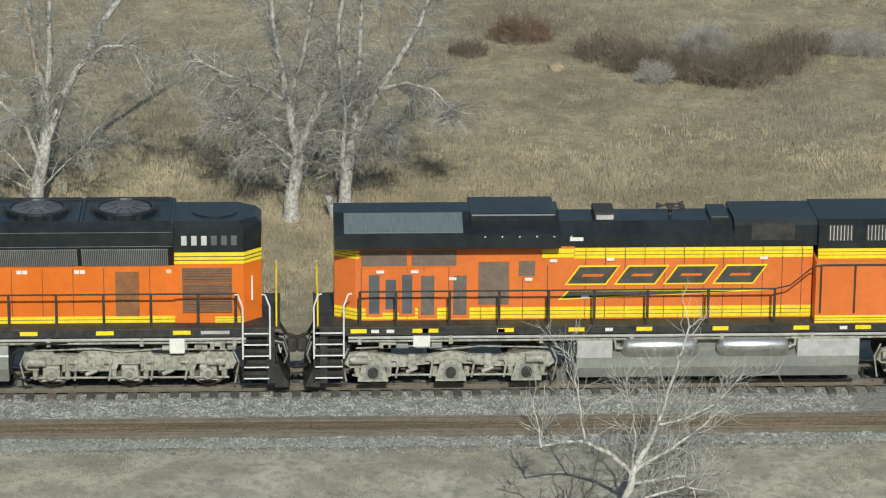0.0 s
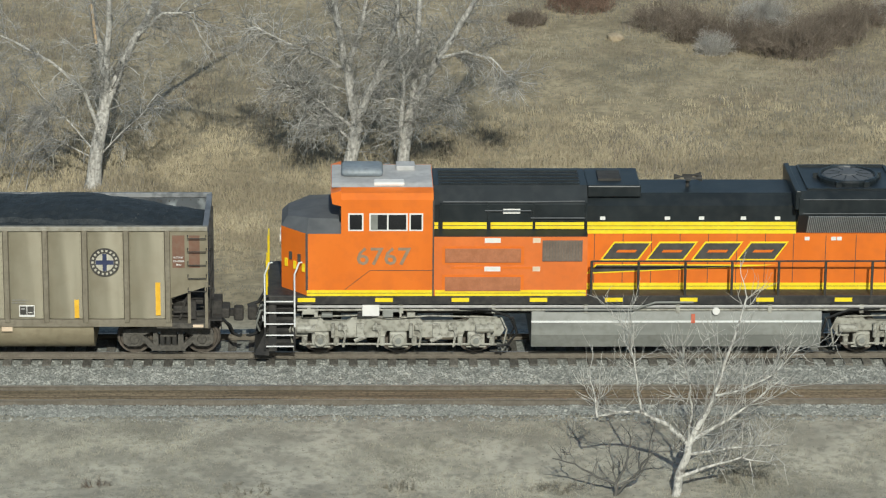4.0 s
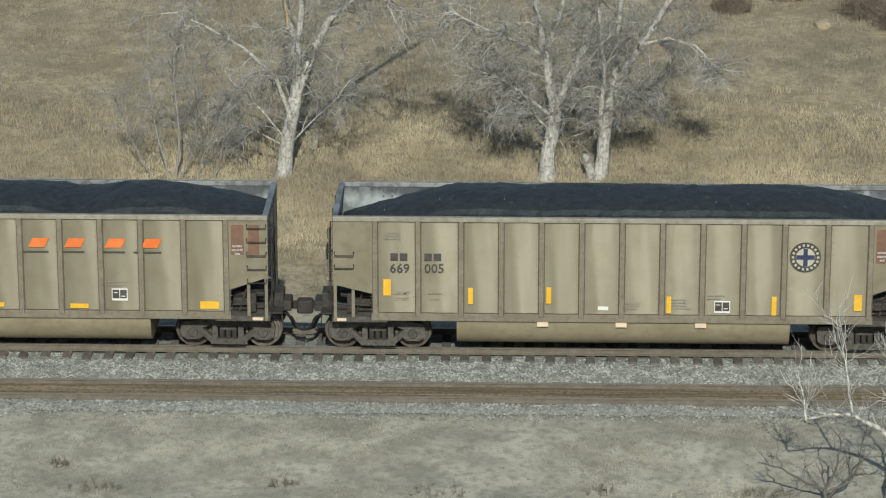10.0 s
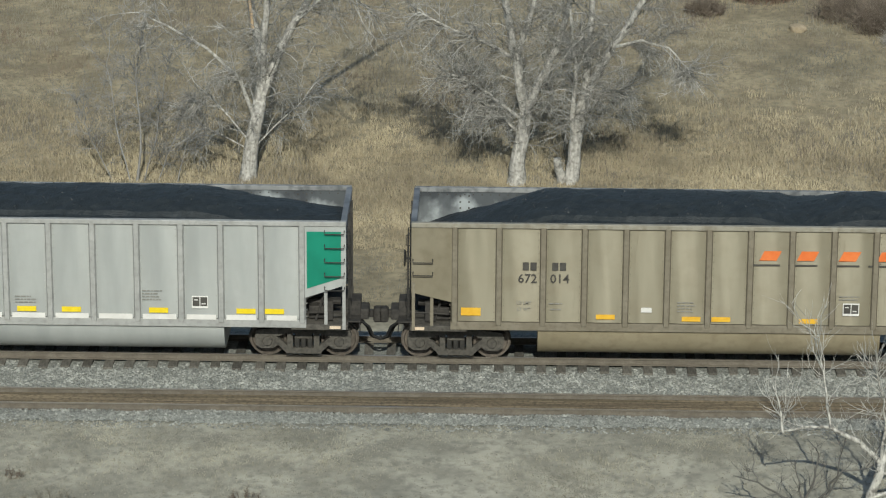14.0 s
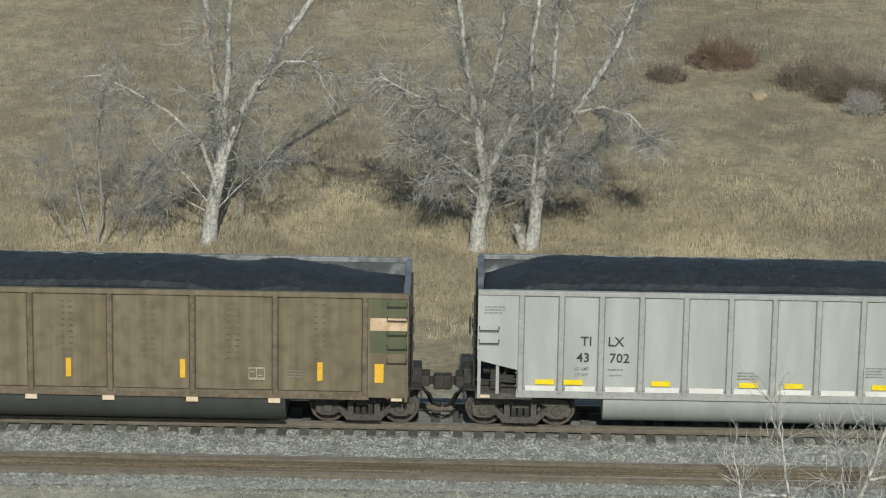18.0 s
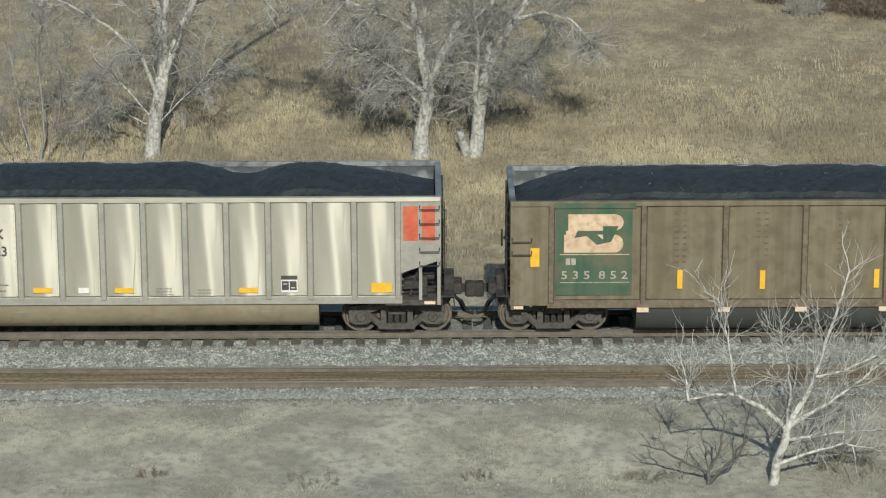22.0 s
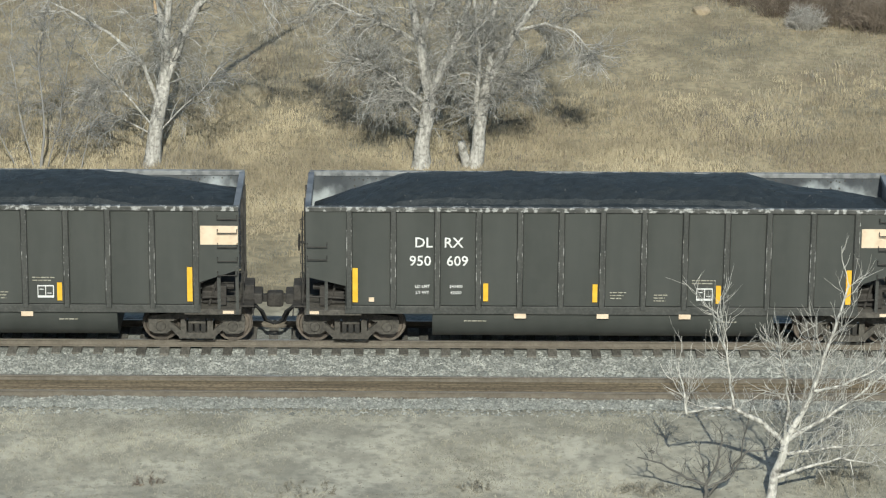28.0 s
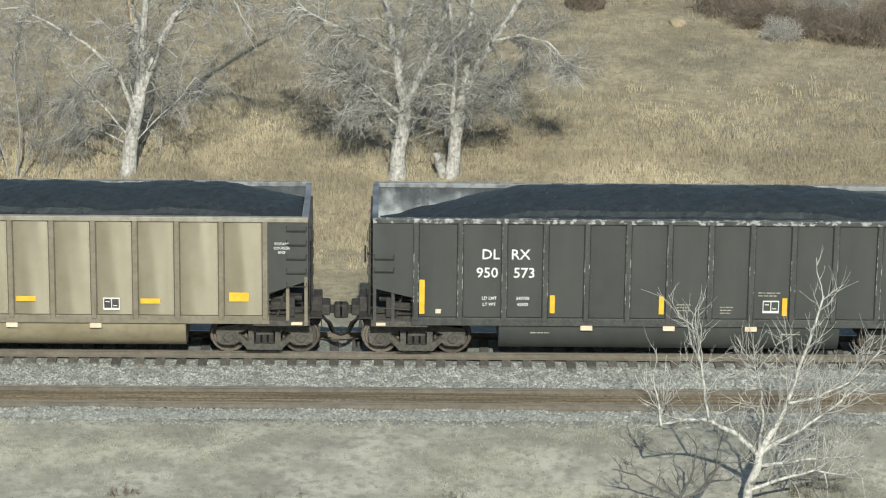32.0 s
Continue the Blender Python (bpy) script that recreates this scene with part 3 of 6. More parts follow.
WIDE = [-6.20, -5.22, -4.24, -3.26, -2.18, -1.09, -0.02, 1.05, 2.13, 3.21, 4.19, 5.18, 6.18]


def panel_mesh(x0, x1, y, z0, z1, bulge):
    """A side sheet bowed a little between its posts, each one differently."""
    bm = B()
    n, m = 12, 8
    bow, slant, kink = bulge * rnd.uniform(0.8, 1.12), rnd.uniform(-0.25, 0.25), rnd.uniform(-1, 1)
    g = []
    for i in range(n + 1):
        col = []
        for j in range(m + 1):
            u, v = i / n, j / m
            w = bow * math.sin(math.pi * u) * (1 + slant * (v - 0.5))
            w += 0.13 * bow * math.sin(math.pi * u) * math.sin(10 * u + kink * 4 + 4.0 * v)
            col.append(bm.verts.new((x0 + (x1 - x0) * u, y - w, z0 + (z1 - z0) * v)))
        g.append(col)
    for a, b in zip(g, g[1:]):
        for j in range(m):
            bm.faces.new((a[j], b[j], b[j + 1], a[j + 1]))
    return bm


def coal_height(x, y, seed, dips, heap):
    """Top of the load. heap: where the ends of the heap meet the side and reach the crest, (foot, crest, crest, foot)."""
    f0, c0, c1, f1 = heap
    z = TOP + 0.30 - 0.31 * (abs(y) / 1.4) ** 2 - 0.06 * (y < -1.2)
    for over, run in ((c0 - x, c0 - f0), (x - c1, f1 - c1)):
        z -= 0.42 / run * max(0.0, 0.5 * (over + (over * over + 0.05) ** 0.5) - 0.01)
    for dx, depth in dips:
        z -= depth * math.exp(-((x - dx) / 0.75) ** 2) * (1.0 - 0.3 * y)
    z += 0.05 * noise.noise((x * 0.7 + seed, y * 0.9, seed)) + 0.04 * noise.noise((x * 2.5 + seed, y * 2.5, seed)) + 0.022 * noise.noise((x * 7, y * 7, seed))
    return z


HEAPS = {1: (-5.3, -3.9, 4.2, 7.0), 2: (-5.85, -4.4, 5.0, 7.1), 3: (-5.35, -4.0, 4.85, 6.9), 4: (-6.9, -5.7, 3.6, 6.2), 5: (-6.8, -5.5, 4.0, 6.75),
         6: (-6.4, -5.0, 4.5, 6.7), 7: (-6.05, -4.85, 3.55, 5.9), 8: (-5.25, -3.6, 4.3, 6.9), 9: (-5.6, -4.2, 5.2, 7.1)}


def coal_car(name, label, paint, rib, chord, tub, truck_mat, seed, posts=EVEN, tub_ends=(-4.15, 4.25), cut=True, dips=(), inner=None, end_paint=None, bulge=0.022, worn=False):
    """A loaded high-side coal gondola with its origin on the rail heads at mid-length."""
    car = new(name)
    tagged(car, label, "coal car", "coal cars of the train")
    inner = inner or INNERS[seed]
    back_paint = {"bright_aluminium": SILVERRIB, "tan_paint": TANEND}.get(paint.name, paint)
    end_paint = end_paint or back_paint
    # near side: panels between posts
    for a, b in zip(posts, posts[1:]):
        part("side_panel", panel_mesh(a + 0.06, b - 0.06, -1.538 + 0.5 * max(0.0, bulge - 0.022), SILL + 0.08, TOP - 0.13, bulge), paint, car, smooth=True)
    for x in posts:
        bm = B()
        prism(bm, [(x - 0.095, -1.52), (x - 0.055, -1.62), (x + 0.055, -1.62), (x + 0.095, -1.52)], "z", SILL, TOP - 0.1)
        post = part("side_post", bm, rib, car)
        if worn:
            for s in (-1, 1):
                za, zb = rnd.uniform(SILL + 0.1, 2.2), rnd.uniform(2.4, TOP - 0.15)
                part("worn_edge", boxed(x + s * 0.055 - 0.008, x + s * 0.055 + 0.008, -1.624, -1.612, za, zb), CHIPPED, post, "chipped white edge")
    bm = B()
    for x in posts:
        for k in range(14):
            z = SILL + 0.15 + k * (TOP - SILL - 0.4) / 13
            for s in (-1, 1):
                box(bm, x + s * 0.115 - 0.012, x + s * 0.115 + 0.012, -1.556, -1.53, z - 0.012, z + 0.012)
    tagged(part("riveting", bm, rib, car), kind="stuff")
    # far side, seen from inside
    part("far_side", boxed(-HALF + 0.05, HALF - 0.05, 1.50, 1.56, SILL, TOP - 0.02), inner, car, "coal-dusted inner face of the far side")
    for k in range(3):
        for s in (-1, 1):
            for kk in range(2):
                x = s * (5.9 + 0.22 * kk)
                part("inner_bolt", boxed(x - 0.02, x + 0.02, 1.485, 1.5, TOP - 0.24 - k * 0.16, TOP - 0.20 - k * 0.16), INK, car)
    bm = B()
    for k in range(64):
        box(bm, -6.9 + 0.219 * k, -6.87 + 0.219 * k, 1.488, 1.502, TOP - 0.20, TOP - 0.17)
    tagged(part("rivet_row", bm, INK, car), kind="stuff")
    # top chords
    part("top_chord", boxed(-HALF, HALF, -W - 0.01, -1.47, TOP - 0.12, TOP, bev=0.015), chord, car)
    part("top_chord", boxed(-HALF, HALF, 1.47, W + 0.01, TOP - 0.12, TOP, bev=0.015), FARCHORD, car, "sooty far top chord")
    # bottom side sill
    part("side_sill", boxed(posts[0] - 0.1, posts[-1] + 0.1, -1.585, -1.45, SILL - 0.14, SILL + 0.06, bev=0.01), rib, car)
    part("side_sill", boxed(posts[0] - 0.1, posts[-1] + 0.1, 1.45, 1.585, SILL - 0.14, SILL + 0.06), rib, car)
    # end sections
    for s in (-1, 1):
        xi, xo = s * 6.2, s * HALF
        lo_i, lo_o = ((1.74, 2.10) if s > 0 else (1.67, 1.93)) if cut else (1.05, 1.05)
        bm = B()
        prism(bm, [(xi, lo_i), (xo, lo_o), (xo, TOP - 0.1), (xi, TOP - 0.1)], "y", -1.575, -1.53)
        part("end_panel", bm, end_paint if s > 0 else back_paint, car)
        bm = B()
        prism(bm, [(xi, lo_i), (xo, lo_o), (xo, TOP - 0.1), (xi, TOP - 0.1)], "y", 1.53, 1.56)
        part("end_panel", bm, paint, car)
        x0, x1 = sorted((xo, xo - s * 0.06))
        part("end_wall", boxed(x0, x1, -1.5, 1.5, 2.1, TOP - 0.02), INNERDARK, car, "dark end wall")
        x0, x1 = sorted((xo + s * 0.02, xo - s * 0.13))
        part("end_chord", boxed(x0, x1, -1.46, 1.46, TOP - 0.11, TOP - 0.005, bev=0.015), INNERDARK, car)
        bm = B()
        prism(bm, [(xo - s * 0.05, 2.12), (xo - s * 0.11, 2.12), (s * 5.0, 1.15), (s * 5.06, 1.15)], "y", -1.5, 1.5)
        part("slope_sheet", bm, UNDER, car, "sloping end sheet")
        x0, x1 = sorted((s * 7.17, s * 7.25))
        part("corner_post", boxed(x0, x1, -1.60, -1.52, 0.95, 2.2), rib, car)
        part("corner_post", boxed(x0, x1, 1.52, 1.60, 0.95, 2.2), rib, car)
        x0, x1 = sorted((s * 6.72, s * 6.80))
        part("end_post", boxed(x0, x1, -1.54, -1.48, 1.0, 2.0), rib, car)
        x0, x1 = sorted((s * 5.9, s * 7.30))
        part("end_sill", boxed(x0, x1, -1.55, 1.55, 0.92, 1.06, bev=0.01), truck_mat, car)
        x0, x1 = sorted((s * 6.8, s * 7.26))
        part("end_reflector", boxed(x0 + 0.05, x0 + 0.32, -1.562, -1.553, 0.955, 1.03), CREAM, car)
        # ladder on the side, and on the end
        for k in range(5 if s > 0 else 2):
            z = 3.42 - 0.36 * k if s > 0 else 2.72 - 0.33 * k
            xa, xb = sorted((s * 6.74, s * 7.22))
            part("rung", tube(B(), [(xa, -1.57, z + 0.07), (xa, -1.67, z + 0.07), (xa, -1.67, z), (xb, -1.67, z), (xb, -1.67, z + 0.07), (xb, -1.57, z + 0.07)], 0.014, 5), UNDER, car)
        for k in range(5):
            z = 3.25 - 0.4 * k
            part("rung", tube(B(), [(xo + s * 0.09, -1.45, z), (xo + s * 0.09, -0.95, z)], 0.011, 5), UNDER, car)
        for z in (1.75, 2.25, 2.7, 3.12):
            part("grab_iron", tube(B(), [(xo - s * 0.02, -1.52, z), (xo + s * 0.13, -1.52, z), (xo + s * 0.13, -1.52, z + 0.26), (xo - s * 0.02, -1.52, z + 0.26)], 0.012, 5), UNDER, car)
        part("end_post", boxed(*sorted((xo, xo + s * 0.07)), -0.62, -0.5, 1.0, TOP - 0.1), UNDER, car)
        part("end_post", boxed(*sorted((xo, xo + s * 0.07)), 0.5, 0.62, 1.0, TOP - 0.1), UNDER, car)
        part("end_platform", boxed(*sorted((xo, xo + s * 0.34)), -1.35, -0.55, 1.06, 1.10), DARKTRUCK, car, "grimy end platform")
        part("draft_plate", boxed(*sorted((xo + s * 0.05, xo + s * 0.33)), -0.92, -0.30, 1.10, 1.48, bev=0.02), DARKTRUCK, car)
        bm = B()
        for y in (-1.45, -0.95):
            tube(bm, [(xo + s * 0.09, y, 1.2), (xo + s * 0.09, y, 3.4), (xo, y, 3.4)], 0.016, 5)
        part("ladder_rail", bm, UNDER, car)
        # gear under the slope sheet
        bm = B()
        xm = s * 6.6
        box(bm, xm - 0.28, xm + 0.28, -1.2, -0.6, 1.10, 1.42, bev=0.03)
        tube(bm, [(xm - 0.5, -1.0, 1.5), (xm + 0.5, -1.0, 1.5)], 0.09, 8)
        tube(bm, [(xm - 0.1, -1.3, 1.1), (xm + 0.1, -1.2, 1.75), (xm + 0.35, -0.9, 1.8)], 0.03, 5)
        tube(bm, [(s * 7.3, -1.35, 1.35), (s * 5.9, -1.35, 1.28)], 0.025, 5)
        box(bm, xm + s * 0.25 - 0.08, xm + s * 0.25 + 0.08, -1.36, -1.2, 1.1, 1.6, bev=0.02)
        part("brake_gear", bm, DARKTRUCK, car, "grimy brake cylinder and rods")
        part("centre_sill", boxed(*sorted((s * 4.2, s * 7.5)), -0.33, 0.33, 0.72, 1.02), UNDER, car)
        coupler(car, s, 8.09)
        freight_truck(car, s * 6.17, truck_mat)
    bm = lathe(B(), [(0, 0.20), (0.02, 0.22), (0.04, 0.20)], 0, 0, 20)
    wheel = part("brake_wheel", bm, UNDER, car)
    wheel.matrix_basis = pose(-HALF - 0.17, -0.75, 2.55, 0, 0, 90)
    part("brake_shaft", tube(B(), [(-HALF - 0.15, -0.75, 2.55), (-HALF, -0.75, 2.55)], 0.04, 6), UNDER, car)
    # belly
    a, b = tub_ends
    prof = [(-0.95 - 0.57 * math.cos(k * math.pi / 20), 0.98 - 0.73 * math.sin(k * math.pi / 20)) for k in range(11)]
    bm = prism(B(), prof + [(-y, z) for y, z in prof[::-1]], "x", a, b)
    belly = part("belly_tub", bm, tub, car, smooth=True)
    belly.data.set_sharp_from_angle(angle=radians(40))
    part("floor", boxed(-5.0, 5.0, -1.45, 1.45, 1.0, 1.15), UNDER, car)
    # load
    bm = sheet(B(), lambda x, y: coal_height(x, y, seed, dips, HEAPS[seed]), [-7.1 + 14.2 * k / 110 for k in range(111)], [-1.49 + 2.98 * k / 26 for k in range(27)])
    load = part("coal_load", bm, COAL, car, "heaped black coal")
    r = random.Random(seed)
    vs, fs = [], []
    for _ in range(900):
        x, y = r.uniform(-6.6, 6.6), r.uniform(-1.4, 1.4)
        z, q = coal_height(x, y, seed, dips, HEAPS[seed]), r.uniform(0.012, 0.032)
        n = len(vs)
        vs += [(x + q * r.uniform(-1, 1), y + q * r.uniform(-1, 1), z + q * r.uniform(0.6, 1.1))] + [(x + q * math.cos(k * 1.57 + r.random()), y + q * math.sin(k * 1.57 + r.random()), z - 0.01) for k in range(4)]
        fs += [(n, n + 1 + k, n + 1 + (k + 1) % 4) for k in range(4)]
    fast("coal_rubble", vs, fs, COALBIT, "stuff", load)
    return car


def stickers(car, rows, mat=YELLOW):
    for x, z, w, h in rows:
        sticker(car, x, z, w, h, mat)


def number(car, x1, x2, z, left, right, mat, size=0.235):
    words(left, size, x1, -1.582, z, mat, car)
    words(right, size, x2, -1.582, z, mat, car)


def plain_letters(car, x, z, n, mat, w=0.19, h=0.19, lean=0.0):
    """Company lettering as plain slabs."""
    for k in range(n):
        xx = x + (k - (n - 1) / 2) * w * 1.25
        bm = B()
        prism(bm, [(xx - w / 2, z), (xx + w / 2, z), (xx + w / 2 + lean, z + h), (xx - w / 2 + lean, z + h)], "y", -1.590, -1.583)
        part("lettering_slab", bm, mat, car)


def weights(car, x1, x2, z, mat, figures=()):
    """Load limit and light weight; figures that cannot be read become bars."""
    words("LD LMT", 0.075, x1, -1.582, z, mat, car, "small_lettering")
    words("LT WT", 0.075, x1, -1.582, z - 0.16, mat, car, "small_lettering")
    for k in range(2):
        if figures:
            words(figures[k], 0.075, x2, -1.582, z - 0.16 * k, mat, car, "small_lettering")
        else:
            small_print(car, x2, z + 0.03 - 0.15 * k, 0.42 - 0.08 * k, 1, mat)


def round_badge(car, x, z, r):
    ob = part("badge", disc(B(), x, -1.580, z, r, 0.01, 32), INK, car, "dark round badge with a pale field and dark cross")
    part("badge_field", disc(B(), x, -1.589, z, r * 0.62, 0.006, 28), BADGE, ob)
    bm = B()
    box(bm, x - r * 0.14, x + r * 0.14, -1.600, -1.594, z - r * 0.60, z + r * 0.60)
    box(bm, x - r * 0.60, x + r * 0.60, -1.601, -1.594, z - r * 0.15, z + r * 0.15)
    part("badge_cross", bm, LOGOBLUE, ob)
    for k in range(18):
        a = k * math.tau / 18
        cx, cz = x + math.cos(a) * r * 0.81, z + math.sin(a) * r * 0.81
        ux, uz = math.cos(a) * r * 0.075, math.sin(a) * r * 0.075
        tx, tz = -math.sin(a) * r * 0.07, math.cos(a) * r * 0.07
        part("badge_mark", prism(B(), [(cx - ux - tx, cz - uz - tz), (cx + ux - tx, cz + uz - tz), (cx + ux + tx, cz + uz + tz), (cx - ux + tx, cz - uz + tz)], "y", -1.596, -1.590), BADGE, ob)


def end_patches(car, mat, spans, z0, z1):
    for x0, x1 in spans:
        part("end_patch", boxed(x0, x1, -1.583, -1.575, z0, z1), mat, car)


VEHICLES = []       # (thing, distance from the reference point of the train)

# ---- the coal cars, from the engines backwards ----
for tall, seed, digits, off in ((True, 1, "972", 16.12), (False, 2, "005", 32.34)):
    car = coal_car("coal_car", "dusty tan aluminium coal car heaped with coal, round badge", TAN, TANRIB, TANCHORD, TUBTAN, TRUCK, seed, dips=((6.6, 0.05),))
    number(car, -5.58, -4.71, 2.26, "669", digits, INK)
    plain_letters(car, -5.60, 2.58, 2, INK)
    plain_letters(car, -4.75, 2.58, 2, INK)
    round_badge(car, 4.58, 2.75, 0.39)
    end_patches(car, BROWNPANEL, ((6.34, 6.66), (6.77, 7.05)), 2.6, 3.48)
    for k, word in enumerate(("ROTARY", "COUPLER", "END")):
        words(word, 0.046, 6.50, -1.584, 2.86 - 0.10 * k, INKWHITE, car, "small_lettering")
    weights(car, -5.53, -4.66, 1.68, INKFADE)
    if tall:
        for x0, z0, w in ((-3.72, 1.66, 0.34), (-3.74, 1.50, 0.42)):
            for k in range(4):
                x = x0 + w * k / 4
                part("graffito_stroke", tube(B(), [(x, -1.584, z0), (x + 0.03, -1.584, z0 + 0.12), (x + 0.09, -1.584, z0 + 0.02), (x + 0.12, -1.584, z0 + 0.10)], 0.013, 4), PINK, car, "faded pink sprayed scribble")
    if tall:
        stickers(car, ((-6.0, 1.75, 0.13, 0.9), (-3.8, 1.65, 0.12, 0.43), (-1.83, 1.68, 0.12, 0.43), (1.19, 1.5, 0.12, 0.45), (3.83, 1.48, 0.12, 0.5), (5.95, 1.75, 0.13, 0.9)))
    else:
        stickers(car, ((-5.9, 1.87, 0.19, 0.43), (-3.8, 1.66, 0.12, 0.43), (-1.83, 1.69, 0.12, 0.43), (1.19, 1.47, 0.12, 0.45), (3.83, 1.46, 0.12, 0.5), (5.93, 1.56, 0.20, 0.43)))
    stickers(car, ((-1.98, 0.92, 0.28, 0.12), (0.0, 0.92, 0.28, 0.12), (2.0, 0.92, 0.28, 0.12)), CREAM)
    data_box(car, 2.53, 1.42, INK, WHITE)
    small_print(car, 2.4, 1.72, 0.5, 2, FINEPRINT)
    small_print(car, 1.5, 1.6, 0.5, 4, FINEPRINT)
    small_print(car, 0.3, 1.5, 0.4, 3, FINEPRINT)
    small_print(car, -5.7, 3.3, 0.5, 3, FINEPRINT)
    sticker(car, -0.46, 1.36, 0.26, 0.1, WHITE, name="label_plate")
    VEHICLES.append((car, off))

car = coal_car("coal_car", "tan coal car with orange lettering and heaped coal", TAN, TANRIB, TANCHORD, TUBTAN, TRUCK, 3, dips=((2.4, 0.20),))
number(car, -4.42, -3.63, 2.22, "672", "014", INK, 0.22)
plain_letters(car, -4.37, 2.54, 2, INK, 0.15, 0.2)
plain_letters(car, -3.65, 2.54, 2, INK, 0.15, 0.2)
for x in (1.43, 2.34, 3.36, 4.28):
    plain_letters(car, x, 2.86, 1, ORANGEINK, 0.42, 0.24, 0.12)
    part("underline", boxed(x - 0.4, x + 0.3, -1.59, -1.583, 2.72, 2.76), INK, car)
end_patches(car, BROWNPANEL, ((6.34, 6.66), (6.77, 7.05)), 2.7, 3.48)
stickers(car, ((-5.8, 1.46, 0.48, 0.2), (-2.5, 1.36, 0.46, 0.12), (-0.4, 1.33, 0.46, 0.12), (0.33, 1.33, 0.46, 0.12), (2.47, 1.31, 0.46, 0.12), (5.77, 1.36, 0.48, 0.2)))
for k, word in enumerate(("ROTARY", "COUPLER", "END")):
    words(word, 0.046, 6.50, -1.584, 2.90 - 0.10 * k, INKWHITE, car, "small_lettering")
data_box(car, 3.5, 1.62, INK, WHITE)
small_print(car, 3.5, 1.95, 0.6, 2, FINEPRINT)
small_print(car, -0.5, 1.75, 0.5, 4, FINEPRINT)
sticker(car, -1.5, 1.55, 0.26, 0.12, WHITE, name="label_plate")
weights(car, -4.50, -3.68, 1.66, FINEPRINT)
VEHICLES.append((car, 48.50))

car = coal_car("coal_car", "clean light grey coal car with green corner patch", GREY, GREYRIB, GREYRIB, GREY, TRUCK, 4, posts=WIDE, dips=((5.0, 0.03),))
number(car, -4.67, -3.78, 1.93, "43", "702", INK, 0.23)
number(car, -4.60, -3.88, 2.35, "TI", "LX", INK, 0.23)
part("end_patch", prism(B(), [(6.30, 2.00), (7.14, 2.28), (7.14, 3.46), (6.30, 3.46)], "y", -1.586, -1.576), BRIGHTGREEN, car, "bright green corner patch")
stickers(car, tuple((x, 1.40, 0.47, 0.13) for x in (-5.6, -4.9, -2.75, -0.6, 0.5, 2.65, 4.8, 5.5)), LEMON)
for a, b in zip(WIDE, WIDE[1:]):
    sticker(car, (a + b) / 2, 1.235, b - a - 0.25, 0.13, WHITE, name="white_strip")
data_box(car, 3.67, 1.62, INK, WHITE)
small_print(car, -0.6, 1.72, 0.55, 3, FINEPRINT)
small_print(car, 2.5, 1.9, 0.5, 4, FINEPRINT)
weights(car, -4.7, -3.85, 1.72, FINEPRINT)
small_print(car, -6.8, 3.3, 0.6, 3, FINEPRINT)
VEHICLES.append((car, 64.62))

car = coal_car("coal_car", "brown weathered steel coal car with faded green patches", STEEL, STEELRIB, STEEL, BLACK, TRUCK, 5,
               posts=[-6.26, -4.0, -2.0, -0.05, 1.97, 4.0, 6.2], cut=False, dips=((3.0, 0.22),))
part("green_field", boxed(-6.15, -4.28, -1.587, -1.576, 1.32, 3.55), GREEN, car, "faded green field with beige emblem")
part("green_band", boxed(-6.2, -4.2, -1.622, -1.612, 3.56, 3.70), GREEN, car)
bm = B()
for k in range(2):
    z0, z1 = (2.98, 3.40) if k else (2.42, 2.88)
    n = 10
    pts = [(-5.85 - 0.1 * (1 - k), z0), (-4.72, z0)] + [(-4.72 + 0.22 * math.sin(math.pi * i / n), (z0 + z1) / 2 - (z1 - z0) / 2 * math.cos(math.pi * i / n)) for i in range(1, n)] + [(-4.72, z1), (-5.85 - 0.1 * (1 - k), z1)]
    prism(bm, pts, "y", -1.596, -1.588)
prism(bm, [(-5.9, 2.88), (-5.6, 2.88), (-5.6, 2.98), (-5.9, 2.98)], "y", -1.596, -1.588)
part("emblem", bm, BEIGE, car, "faded beige emblem shapes")
bm = prism(B(), [(-5.62, 2.98), (-5.25, 2.98), (-5.0, 2.75), (-5.0, 3.1), (-4.62, 3.1), (-4.8, 2.7), (-5.15, 2.62), (-5.4, 2.85), (-5.7, 2.8)], "y", -1.603, -1.597)
part("emblem_notch", bm, GREEN, car)
plain_letters(car, -5.78, 2.1, 2, DUSTWHITE, 0.11, 0.17)
words("5 3 5  8 5 2", 0.20, -5.2, -1.588, 1.74, DUSTWHITE, car, squeeze=1.22)
part("rule", boxed(-6.05, -4.35, -1.592, -1.586, 2.36, 2.38), BEIGE, car)
part("rule", boxed(-6.05, -4.35, -1.592, -1.586, 1.64, 1.66), DUSTWHITE, car)
part("green_corner", boxed(6.32, 7.23, -1.587, -1.576, 2.2, 3.58), OLIVE, car, "faded olive green end patch")
part("beige_band", boxed(6.32, 7.23, -1.594, -1.588, 2.78, 3.1), BEIGE, car)
stickers(car, ((-3.1, 1.72, 0.13, 0.48), (-1.07, 1.70, 0.13, 0.48), (1.73, 1.72, 0.13, 0.48), (5.1, 1.70, 0.13, 0.48), (6.55, 1.68, 0.22, 0.48), (-6.66, 2.3, 0.22, 0.48)))
stickers(car, tuple((x, 0.93, 0.29, 0.12) for x in (-4.0, -2.0, -0.1, 1.96, 3.98)), CREAM)
